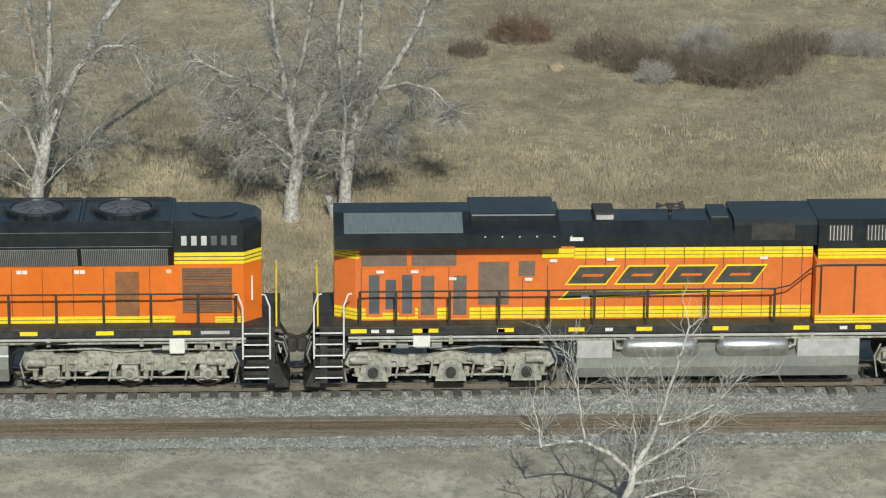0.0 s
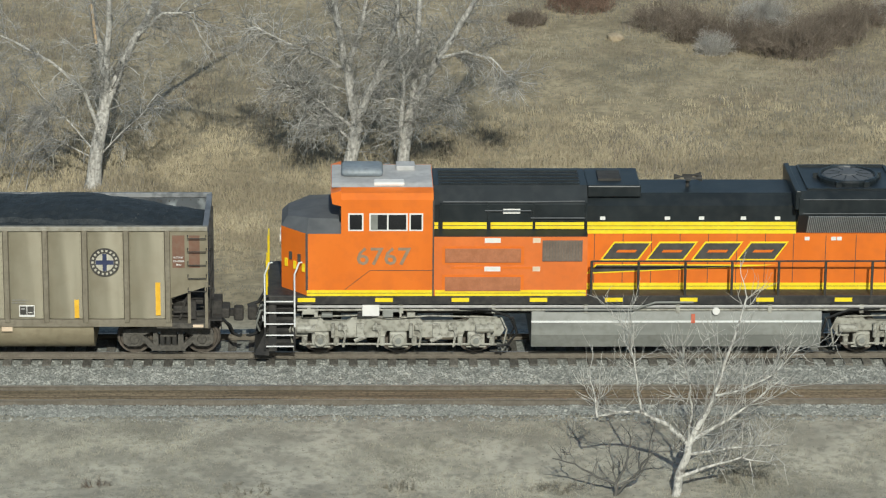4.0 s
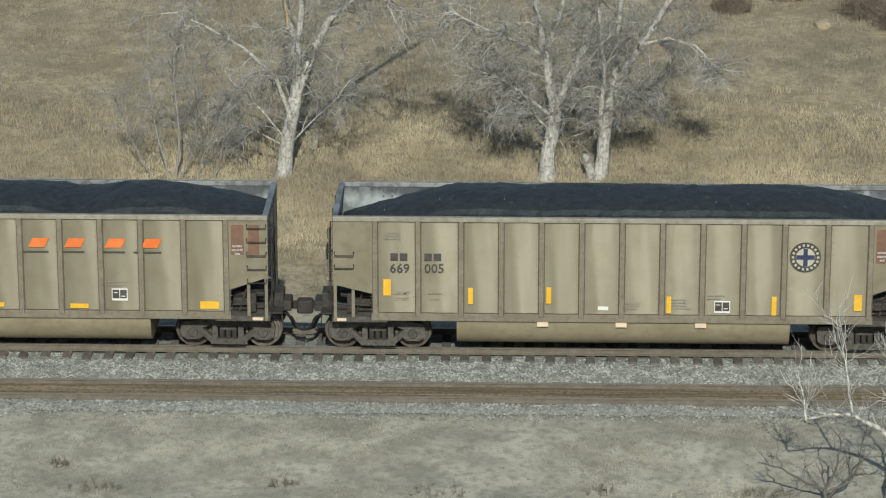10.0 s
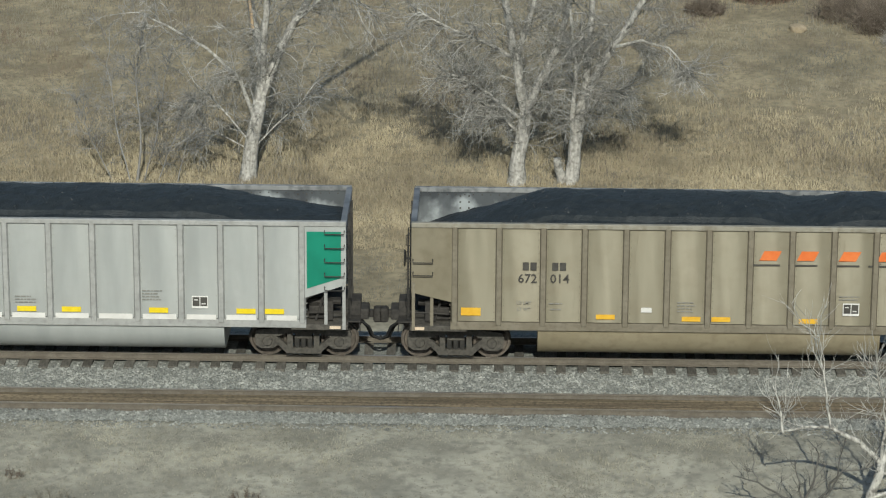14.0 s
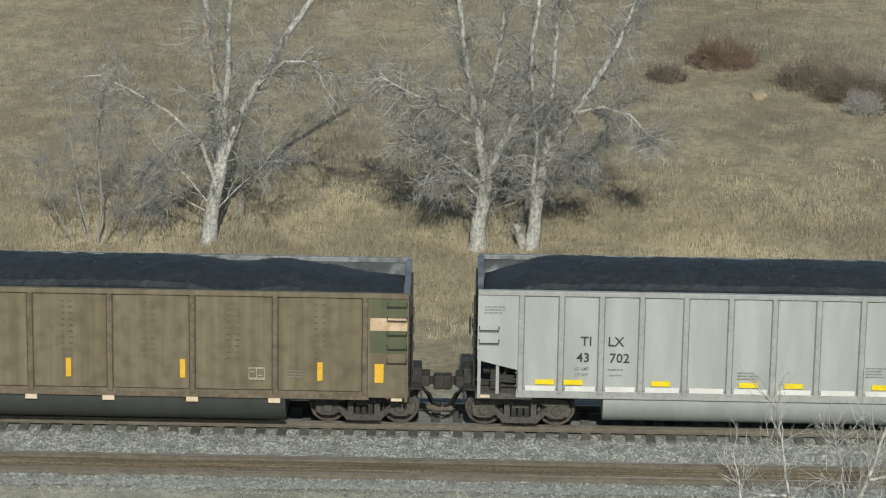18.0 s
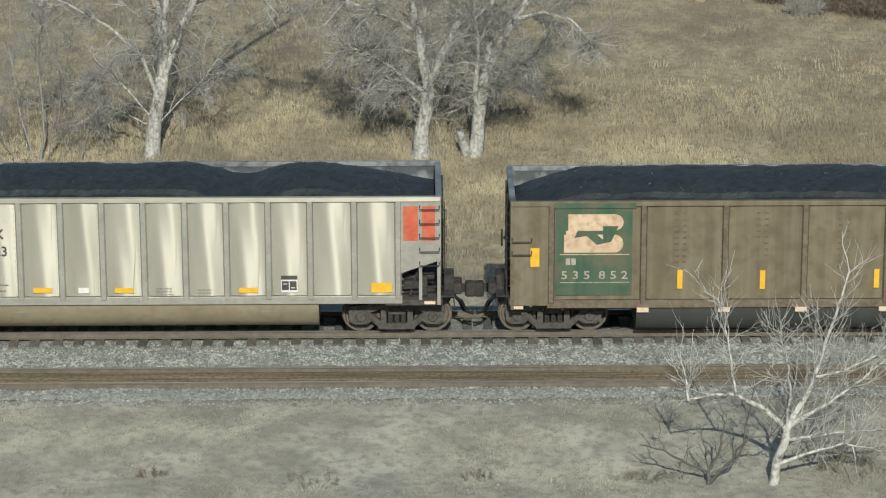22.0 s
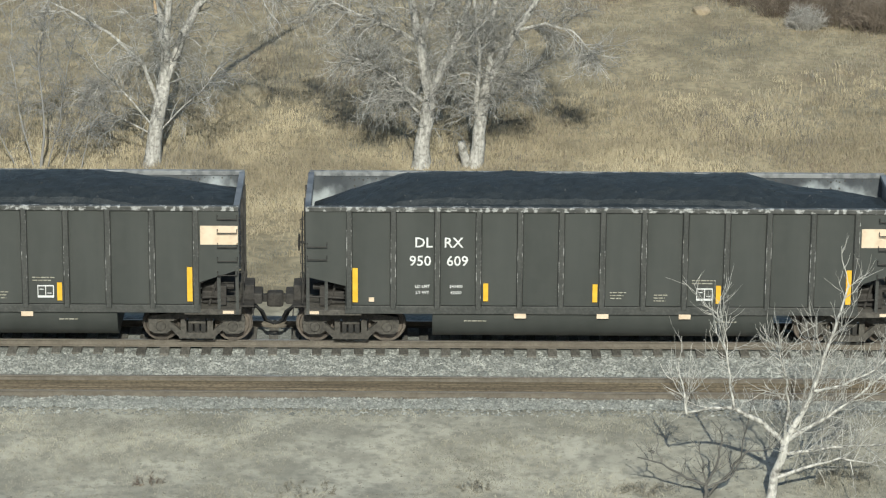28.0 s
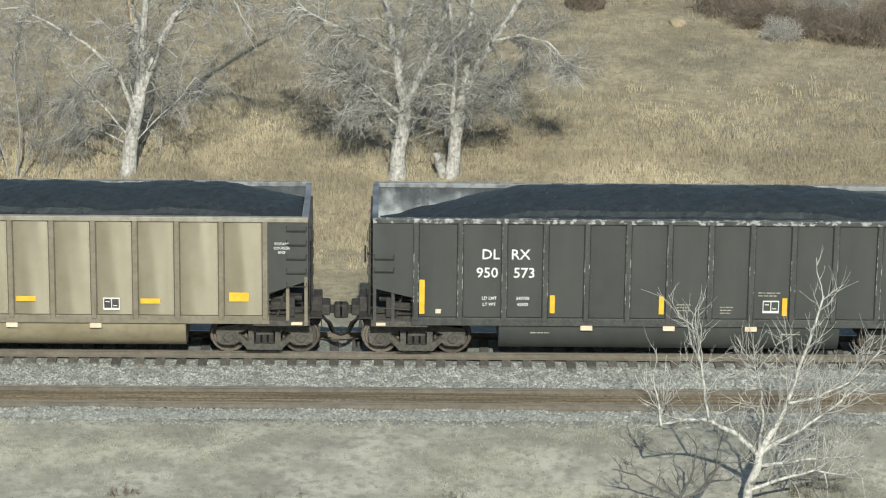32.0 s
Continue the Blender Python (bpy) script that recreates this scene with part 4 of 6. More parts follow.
for x in (-5.2, -3.1, -1.1, 0.9, 2.97, 5.1):
    bm = B()
    for k in range(10):
        for s in (-0.1, 0.1):
            box(bm, x + s - 0.045, x + s + 0.045, -1.583, -1.565, 2.0 + 0.155 * k, 2.025 + 0.155 * k)
    tagged(part("rivet_column", bm, STEELRIB, car), kind="stuff")
data_box(car, 3.55, 1.62, STEEL, DUSTWHITE)
small_print(car, 4.5, 1.7, 0.4, 3, FINEPRINT)
RUNNING = ("wheelset", "side_frame", "bolster", "spring", "bearing_cap", "coupler", "air_hose", "uncoupling_lever", "centre_sill", "end_sill", "brake_gear", "end_platform", "draft_plate")
for ob in car.children:          # the steel body sits lower on its trucks
    if ob.name.split(".")[0] not in RUNNING:
        ob.location.z -= 0.14
VEHICLES.append((car, 80.83))

car = coal_car("coal_car", "bright bare aluminium coal car with red end patches", SILVER, SILVERRIB, SILVER, TUBTAN, TRUCK, 6, dips=((2.35, 0.46),), bulge=0.036)
number(car, -4.31, -3.64, 2.70, "DL", "RX", INK, 0.24)
number(car, -4.35, -3.58, 2.26, "60", "123", INK, 0.24)
end_patches(car, REDPANEL, ((6.34, 6.70), (6.80, 7.12)), 2.6, 3.48)
stickers(car, ((-5.84, 1.42, 0.5, 0.22), (-2.5, 1.37, 0.47, 0.13), (-0.5, 1.36, 0.47, 0.13), (2.54, 1.35, 0.47, 0.13), (5.8, 1.40, 0.5, 0.25)))
data_box(car, 3.54, 1.45, INK, WHITE)
part("stencil_header", boxed(3.34, 3.74, -1.592, -1.582, 1.63, 1.72), INK, car)
sticker(car, -5.4, 1.6, 0.17, 0.1, WHITE, name="label_plate")
sticker(car, -1.5, 1.36, 0.26, 0.14, WHITE, name="label_plate")
weights(car, -4.35, -3.52, 1.48, INKFADE)
small_print(car, 0.5, 1.4, 0.45, 3, FINEPRINT)
small_print(car, 1.5, 1.36, 0.4, 3, FINEPRINT)
small_print(car, -3.0, 0.92, 0.5, 3, FINEPRINT, y=-1.503)
small_print(car, 3.1, 0.92, 0.5, 3, FINEPRINT, y=-1.503)
VEHICLES.append((car, 97.05))

for digits, off, seed in (("609", 113.20, 7), ("573", 129.35, 8)):
    car = coal_car("coal_car", "black painted coal car with white lettering, heaped with coal", BLACK, BLACKRIB, CHIPPED, BLACK, TRUCK, seed, dips=((4.6, 0.08),), worn=True)
    number(car, -4.38, -3.65, 2.70, "DL", "RX", INKWHITE, 0.25)
    number(car, -4.46, -3.55, 2.23, "950", digits, INKWHITE, 0.25)
    weights(car, -4.40, -3.58, 1.66, INKWHITE, ("243400", "42600") if digits == "609" else ("243700", "42300"))
    stickers(car, ((-6.05, 1.72, 0.13, 0.88), (-2.85, 1.55, 0.12, 0.46), (-0.17, 1.54, 0.12, 0.46), (2.86, 1.52, 0.12, 0.46), (6.05, 1.72, 0.13, 0.88)))
    stickers(car, ((-2.0, 0.94, 0.29, 0.12), (0.03, 0.94, 0.29, 0.12), (2.05, 0.94, 0.29, 0.12)), CREAM)
    data_box(car, 2.52, 1.52, BLACK, INKWHITE)
    small_print(car, 2.5, 1.88, 0.6, 2, DUSTWHITE)
    small_print(car, 0.4, 1.56, 0.4, 3, DUSTWHITE)
    small_print(car, 1.45, 1.5, 0.35, 3, DUSTWHITE)
    small_print(car, -3.1, 0.93, 0.55, 3, DUSTWHITE, y=-1.503)
    small_print(car, 3.1, 0.93, 0.55, 3, DUSTWHITE, y=-1.503)
    sticker(car, -5.65, 1.35, 0.13, 0.11, CREAM, name="label_plate")
    part("end_patch", boxed(6.32, 7.24, -1.583, -1.575, 2.74, 3.22), CREAM, car, "cream end patch")
    VEHICLES.append((car, off))

car = coal_car("coal_car", "tan coal car with dark grey end panel", TAN, TANRIB, TANCHORD, TUBTAN, TRUCK, 9, dips=((2.6, 0.06),), end_paint=BLACK)
for k, word in enumerate(("ROTARY", "COUPLER", "END")):
    words(word, 0.062, 6.62, -1.582, 3.02 - 0.11 * k, INKWHITE, car, "small_lettering")
stickers(car, ((0.36, 1.60, 0.48, 0.13), (3.4, 1.56, 0.48, 0.13), (5.57, 1.68, 0.48, 0.23)))
stickers(car, ((0.0, 0.92, 0.28, 0.12), (2.05, 0.92, 0.28, 0.12), (-2.0, 0.92, 0.28, 0.12)), CREAM)
data_box(car, 2.45, 1.48, INK, WHITE)
VEHICLES.append((car, 145.45))

# ---- the engines ----


def hood(prof, x0, x1, mat, parent, name="hood", label=""):
    """A hood section with the same outline on both sides: prof runs up the far half as (half width, z)."""
    pts = [(-w, z) for w, z in prof] + [(w, z) for w, z in prof[::-1]]
    return part(name, prism(B(), pts, "x", x0, x1), mat, parent, label)


def engine_truck(parent, xs, mat, heavy=False):
    """A three-axle truck: long cast frames, boxes, springs, brake gear."""
    xm = (xs[0] + xs[-1]) / 2
    for s in (-1, 1):
        y0, y1 = sorted((s * 1.12, s * 1.28))
        bm = B()
        a, b = xs[0] - 0.75, xs[-1] + 0.75
        if heavy:
            top = [(a, 0.80), (a + 0.06, 1.10), (a + 0.75, 1.16), (a + 0.85, 1.04), (xm - 1.35, 1.02), (xm - 1.2, 1.14), (xm + 0.55, 1.10), (xm + 0.65, 1.0), (b - 1.0, 1.02), (b - 0.9, 1.14), (b - 0.12, 1.10), (b, 0.80)]
            low = [(b - 0.1, 0.62), (xs[2] + 0.34, 0.60), (xs[2] + 0.3, 0.76), (xs[2] - 0.3, 0.76), (xs[2] - 0.36, 0.58), (xs[1] + 0.36, 0.58), (xs[1] + 0.3, 0.76), (xs[1] - 0.3, 0.76), (xs[1] - 0.36, 0.58),
                   (xs[0] + 0.36, 0.58), (xs[0] + 0.3, 0.76), (xs[0] - 0.3, 0.76), (xs[0] - 0.34, 0.60), (a + 0.1, 0.62)]
        else:
            top = [(a, 0.72), (a + 0.12, 0.98), (a + 0.5, 1.04), (xm - 1.2, 0.90), (xm - 0.5, 0.94), (xm, 1.06), (xm + 0.5, 0.94), (xm + 1.2, 0.90), (b - 0.5, 1.04), (b - 0.12, 0.98), (b, 0.72)]
            low = [(b - 0.15, 0.60), (xm + 1.2, 0.62), (xm + 0.5, 0.70), (xm - 0.5, 0.70), (xm - 1.2, 0.62), (a + 0.15, 0.60)]
        prism(bm, top + low, "y", y0, y1)
        part("truck_frame", bm, mat, parent, "grimy silver cast truck frame")
        if s > 0:
            continue
        for x in xs:
            if heavy:
                jb = part("journal_box", boxed(x - 0.23, x + 0.23, -1.36, -1.14, 0.36, 0.74, bev=0.05), mat, parent)
                part("journal_cap", tube(B(), [(x, -1.36, 0.54), (x, -1.46, 0.54)], 0.155, 16), mat, jb)
                part("cap_hub", tube(B(), [(x, -1.46, 0.54), (x, -1.49, 0.54)], 0.08, 12), TANK, jb)
                part("tie_strap", boxed(x - 0.26, x + 0.26, -1.30, -1.2, 0.30, 0.35, bev=0.012), mat, parent)
                part("snubber", tube(B(), [(x + 0.33, -1.40, 0.62), (x + 0.33, -1.40, 1.0)], 0.05, 8), mat, parent)
            else:
                bm = prism(B(), [(x - 0.40, 0.24), (x + 0.40, 0.24), (x + 0.40, 0.32), (x + 0.28, 0.72), (x + 0.18, 0.82), (x - 0.18, 0.82), (x - 0.28, 0.72), (x - 0.40, 0.32)], "y", -1.36, -1.2)
                jb = part("journal_box", bm, mat, parent)
                part("journal_recess", prism(B(), [(x - 0.22, 0.30), (x + 0.22, 0.30), (x + 0.17, 0.70), (x - 0.17, 0.70)], "y", -1.372, -1.355), TANK, jb)
                part("journal_cap", tube(B(), [(x, -1.365, 0.5), (x, -1.44, 0.5)], 0.14, 14), DARKTRUCK, jb)
            for q in (-0.42, 0.42):
                part("spring", tube(B(), [(x + q, -1.3, 0.38), (x + q, -1.3, 0.62)], 0.075, 8), mat, parent)
            part("brake_shoe", boxed(x + 0.58, x + 0.72, -0.85, -0.66, 0.35, 0.75, bev=0.02), DARKTRUCK, parent)
        for q in (a + 0.35, b - 0.55):
            part("brake_cylinder", tube(B(), [(q - 0.22, -1.40, 0.86), (q + 0.26, -1.40, 0.86)], 0.11, 12), mat, parent)
        for q in (xm - 1.0, xm + 1.0):
            part("damper", tube(B(), [(q - 0.15, -1.34, 0.5), (q + 0.15, -1.34, 0.62)], 0.055, 8), mat, parent)
            part("bracket", boxed(q - 0.1, q + 0.1, -1.36, -1.25, 0.6, 0.98, bev=0.02), mat, parent)
        for n, q in enumerate((xs[0] + 0.6, xs[1] - 0.55, xs[1] + 0.55, xs[2] - 0.6)):
            part("brake_lever", tube(B(), [(q, -1.34, 0.34), (q + 0.06, -1.36, 0.72), (q - 0.05, -1.36, 1.0)], 0.032, 6), mat, parent)
            part("truck_lug", boxed(q - 0.13, q + 0.1, -1.38, -1.27, 0.80, 0.94, bev=0.02), mat, parent)
        part("air_pipe", tube(B(), [(a + 0.3, -1.32, 1.16), (xm - 0.9, -1.34, 1.22), (xm - 0.2, -1.34, 1.12), (xm + 0.8, -1.34, 1.2), (b - 0.2, -1.3, 1.14)], 0.022, 6), mat, parent)
        part("traction_hose", tube(B(), [(b - 0.5, -1.36, 1.3), (b + 0.1, -1.4, 1.22), (b + 0.26, -1.38, 0.9), (b + 0.1, -1.3, 0.55)], 0.03, 6), HOSE, parent)
        if heavy and xm > 0:
            part("traction_hose", tube(B(), [(a + 1.2, -1.42, 1.42), (a + 0.35, -1.44, 1.38), (a - 0.22, -1.44, 1.15), (a - 0.32, -1.42, 0.75), (a - 0.1, -1.4, 0.42), (a + 0.2, -1.36, 0.36)], 0.035, 6), HOSE, parent)
        elif heavy:
            part("traction_hose", tube(B(), [(b - 1.2, -1.42, 1.42), (b - 0.35, -1.44, 1.38), (b + 0.22, -1.44, 1.15), (b + 0.32, -1.42, 0.75), (b + 0.1, -1.4, 0.42), (b - 0.2, -1.36, 0.36)], 0.035, 6), HOSE, parent)
        part("brake_rod", tube(B(), [(a + 0.2, -1.33, 0.42), (b - 0.2, -1.33, 0.40)], 0.03, 6), mat, parent)
        part("sand_pipe", tube(B(), [(b - 0.1, -1.30, 1.15), (b + 0.06, -1.30, 0.8), (b - 0.05, -1.2, 0.2)], 0.025, 6), mat, parent)
        part("sand_pipe", tube(B(), [(a + 0.1, -1.30, 1.15), (a - 0.06, -1.30, 0.8), (a + 0.05, -1.2, 0.2)], 0.025, 6), mat, parent)
    for x in xs:
        wheelset(parent, x, 0.533)
    part("truck_bolster", boxed(xm - 0.5, xm + 0.5, -1.1, 1.1, 0.7, 1.15), UNDER, parent)


def railing(parent, xs, z0, z1, y, mat, sag=()):
    pts = [(x, y, z1) for x in xs]
    part("handrail", tube(B(), pts, 0.026, 6), mat, parent, "dark handrail")
    for x in xs:
        part("stanchion", tube(B(), [(x, y, z0), (x, y, z1)], 0.036, 6), mat, parent)
        part("stanchion_foot", boxed(x - 0.06, x + 0.06, y - 0.035, y + 0.03, z0, z0 + 0.12), mat, parent)


def steps(parent, x0, x1, s):
    """Four grated steps in the corner of the engine, with white edges and grab irons."""
    for k in range(5):
        z = 0.42 + 0.31 * k
        tread = part("step", boxed(x0, x1, -1.50, -1.22, z - 0.03, z, bev=0.006), FRAMEBLACK, parent)
        part("step_edge", boxed(x0, x1, -1.512, -1.498, z - 0.03, z + 0.004), INKWHITE, tread)
    part("step_back", boxed(x0, x1, -1.23, -1.20, 0.3, 1.75), FRAMEBLACK, parent)
    for x in (x0 - 0.03, x1 + 0.03):
        part("step_side", boxed(x - 0.015, x + 0.015, -1.5, -1.2, 0.32, 1.75), FRAMEBLACK, parent)
        part("grab_iron", tube(B(), [(x, -1.53, 0.95), (x, -1.55, 2.4 if (x - x0) * s < 0 or True else 2.2), (x - s * 0.12, -1.54, 2.72), (x - s * 0.2, -1.5, 2.72)], 0.024, 6), INKWHITE, parent, "white grab iron")


def end_gear(parent, s, reach):
    """Pilot, hoses, and yellow rail across one end."""
    x0, x1 = sorted((s * (reach - 0.55), s * (reach - 0.75)))
    part("pilot", boxed(x0, x1, -1.45, 1.45, 0.25, 1.75), FRAMEBLACK, parent)
    part("plow", prism(B(), [(s * (reach - 0.55), 0.1), (s * (reach - 0.15), 0.12), (s * (reach - 0.45), 0.75), (s * (reach - 0.55), 0.75)], "y", -1.35, 1.35), FRAMEBLACK, parent)
    coupler(parent, s, reach, 0.88)
    for k in range(3):
        y = -0.55 - 0.14 * k
        part("air_hose", tube(B(), [(s * (reach - 0.55), y, 1.0), (s * (reach - 0.35), y, 0.85), (s * (reach - 0.2), y - 0.03, 0.45 + 0.05 * k), (s * (reach + 0.0), y, 0.38 + 0.05 * k), (s * (reach + 0.06), y, 0.4 + 0.05 * k)], 0.035, 6), HOSE, parent)
    for k in range(4):
        y = -1.2 + 0.22 * k
        part("air_hose", tube(B(), [(s * (reach - 0.55), y, 1.35), (s * (reach - 0.33), y, 1.3), (s * (reach - 0.22), y, 0.95), (s * (reach - 0.3), y + 0.1, 0.7)], 0.03, 6), HOSE if k % 2 else TANK, parent)
    part("cut_lever", tube(B(), [(s * (reach - 0.45), -1.4, 1.3), (s * (reach - 0.4), -1.3, 1.05), (s * (reach - 0.35), -0.4, 1.05)], 0.018, 6), INKWHITE, parent)
    part("power_cable", tube(B(), [(s * (reach - 0.55), 0.3, 1.55), (s * (reach - 0.25), 0.3, 1.05), (s * (reach + 0.05), 0.3, 0.95)], 0.05, 8), HOSE, parent)
    for y in (-1.42, -0.75, 0.75, 1.42):
        part("end_rail", tube(B(), [(s * (reach - 0.5), y, 1.75), (s * (reach - 0.5), y, 2.75)], 0.024, 6), LEMON, parent, "yellow end rail")
    part("end_rail", tube(B(), [(s * (reach - 0.5), -1.42, 2.72), (s * (reach - 0.5), -0.75, 2.72)], 0.022, 6), LEMON, parent)
    part("end_rail", tube(B(), [(s * (reach - 0.5), 0.75, 2.72), (s * (reach - 0.5), 1.42, 2.72)], 0.022, 6), LEMON, parent)


def stripe(parent, x0, x1, y, z0, z1, lines=2, gaps=()):
    """A yellow band with thin dark lines."""
    ob = part("yellow_band", boxed(x0, x1, y - 0.008, y + 0.004, z0, z1), LEMON, parent, "yellow band with dark lines")
    for k in range(1, lines + 1):
        z = z0 + (z1 - z0) * k / (lines + 1)
        part("band_line", boxed(x0, x1, y - 0.011, y - 0.007, z - 0.007, z + 0.007), INK, ob)


def seams(parent, xs, y, z0, z1):
    for x in xs:
        part("door_seam", boxed(x - 0.008, x + 0.008, y - 0.006, y + 0.004, z0, z1), INK, parent)


def slant_letters(parent, x0, x1, y, z0, z1, sweep):
    """The company's slanted wordmark as four plain dark slabs edged in yellow, on a long wedge."""
    w = (x1 - x0) / 4
    h = z1 - z0
    for k in range(4):
        a = x0 + k * w
        rim = prism(B(), [(a, z0), (a + w * 0.84, z0), (a + w * 0.84 + h * 0.7, z1), (a + h * 0.7, z1)], "y", y - 0.012, y)
        ob = part("wordmark_edge", rim, LEMON, parent)
        e = 0.045
        core = prism(B(), [(a + e * 1.6, z0 + e), (a + w * 0.84 - e * 0.4, z0 + e), (a + w * 0.84 + h * 0.7 - e * 1.6, z1 - e), (a + h * 0.7 + e * 0.4, z1 - e)], "y", y - 0.018, y - 0.011)
        part("wordmark_slab", core, INK, ob)
        c, m = a + h * 0.35, (z0 + z1) / 2
        part("wordmark_slit", prism(B(), [(c + w * 0.2, m - 0.035), (c + w * 0.62, m - 0.035), (c + w * 0.62 + 0.05, m + 0.035), (c + w * 0.2 + 0.05, m + 0.035)], "y", y - 0.022, y - 0.017), ORANGE, ob)
    if sweep:
        xa, xb, za = sweep
        part("wedge_edge", prism(B(), [(xa - 0.22, za - 0.27), (xb, za - 0.05), (xb + 0.4, za - 0.02), (xa + 0.05, za)], "y", y - 0.008, y), LEMON, parent)
        part("wedge", prism(B(), [(xa - 0.12, za - 0.225), (xb - 0.9, za - 0.075), (xb - 0.6, za - 0.045), (xa + 0.08, za - 0.03)], "y", y - 0.014, y - 0.007), INK, parent, "dark wedge under the wordmark")


def fan(parent, x, z, r):
    """A low round roof fan: rim, dished cover with ribs, hub and three lifting lugs."""
    ob = part("fan_housing", lathe_z(B(), [(r * 1.02, z), (r * 1.02, z + 0.10), (r * 0.97, z + 0.15), (r * 0.90, z + 0.15), (r * 0.86, z + 0.09)], x), LOCOBLACK, parent, "round roof fan")
    part("fan_cover", lathe_z(B(), [(r * 0.85, z + 0.10), (r * 0.80, z + 0.125), (r * 0.30, z + 0.15), (r * 0.28, z + 0.17)], x), NOSEGREY, ob, smooth=False)
    for k in range(10):
        a = k * math.tau / 10
        dx, dy = math.cos(a), math.sin(a)
        part("fan_rib", tube(B(), [(x + dx * r * 0.3, dy * r * 0.3, z + 0.155), (x + dx * r * 0.83, dy * r * 0.83, z + 0.118)], 0.014, 4), LOCOBLACK, ob)
    for a in (-2.0, -1.1, 0.2, 3.0):
        q, w = x + math.cos(a) * r * 1.06, math.sin(a) * r * 1.06
        part("lifting_lug", boxed(q - 0.07, q + 0.07, w - 0.05, w + 0.05, z, z + 0.13), LOCOBLACK, ob)


def lathe_z(bm, prof, x, seg=28):
    rings = [[bm.verts.new((x + r * math.cos(k * math.tau / seg), r * math.sin(k * math.tau / seg), z)) for k in range(seg)] for r, z in prof]
    for a, b in zip(rings, rings[1:]):
        for k in range(seg):
            bm.faces.new((a[k], a[(k + 1) % seg], b[(k + 1) % seg], b[k]))
    bm.faces.new(rings[-1][::-1])
    return bm


def louvres(parent, x0, x1, z0, z1, y, n, mat, back, name="grille", upright=False):
    ob = part(name, boxed(x0, x1, y - 0.01, y + 0.01, z0, z1), back, parent)
    bm = B()
    for k in range(n):
        if upright:
            x = x0 + (x1 - x0) * (k + 0.5) / n
            box(bm, x - 0.012, x + 0.012, y - 0.03, y - 0.009, z0 + 0.02, z1 - 0.02)
        else:
            z = z0 + (z1 - z0) * (k + 0.5) / n
            prism(bm, [(y - 0.035, z - 0.03), (y - 0.009, z + 0.02), (y - 0.009, z - 0.03)], "x", x0 + 0.02, x1 - 0.02)
    part("slats", bm, mat, ob)
    return ob


def horn(parent, x, z):
    bm = B()
    tube(bm, [(x, 0, z), (x, 0, z + 0.22)], 0.05, 8)
    for y, s in ((-0.16, 1), (0.0, -1), (0.16, 1)):
        tube(bm, [(x - s * 0.12, y, z + 0.26), (x + s * 0.2, y, z + 0.26)], 0.025, 8)
        tube(bm, [(x + s * 0.2, y, z + 0.26), (x + s * 0.36, y, z + 0.26)], 0.03, 8, 0.085)
    box(bm, x - 0.06, x + 0.06, -0.2, 0.2, z + 0.2, z + 0.25)
    part("air_horn", bm, UNDER, parent, "dark triple air horn")


def engine_base(eng, half, tank):
    part("frame_sill", boxed(-half + 0.55, half - 0.55, -1.5, 1.5, 1.56, 1.80, bev=0.015), FRAMEBLACK, eng)
    part("frame_web", boxed(-half + 0.9, half - 0.9, -1.0, 1.0, 1.15, 1.56), UNDER, eng)
    part("conduit", tube(B(), [(-half + 1.3, -1.42, 1.48), (half - 1.3, -1.42, 1.48)], 0.04, 6), ROOFGREY, eng)
    part("conduit", tube(B(), [(-half + 1.3, -1.40, 1.38), (half - 1.3, -1.40, 1.38)], 0.03, 6), SILVERTRUCK, eng)
    for k in range(9):
        x = -half + 1.6 + k * (2 * half - 3.2) / 8
        part("pipe_bracket", boxed(x - 0.05, x + 0.05, -1.45, -1.3, 1.3, 1.57), SILVERTRUCK, eng)
    r = random.Random(int(half * 100))
    for k in range(14):
        x = -half + 1.5 + r.random() * 2.9 + (2 * half - 6.0) * (k % 2)
        w = r.uniform(0.08, 0.24)
        part("sill_fitting", boxed(x - w, x + w, -1.44, -1.2, 1.18, 1.18 + r.uniform(0.1, 0.22), bev=0.02), r.choice((SILVERTRUCK, TANK, FRAMEBLACK, SILVERTRUCK)), eng)
    part("junction_box", boxed(-half + 3.0, -half + 3.45, -1.46, -1.25, 1.22, 1.54, bev=0.02), WHITE, eng)


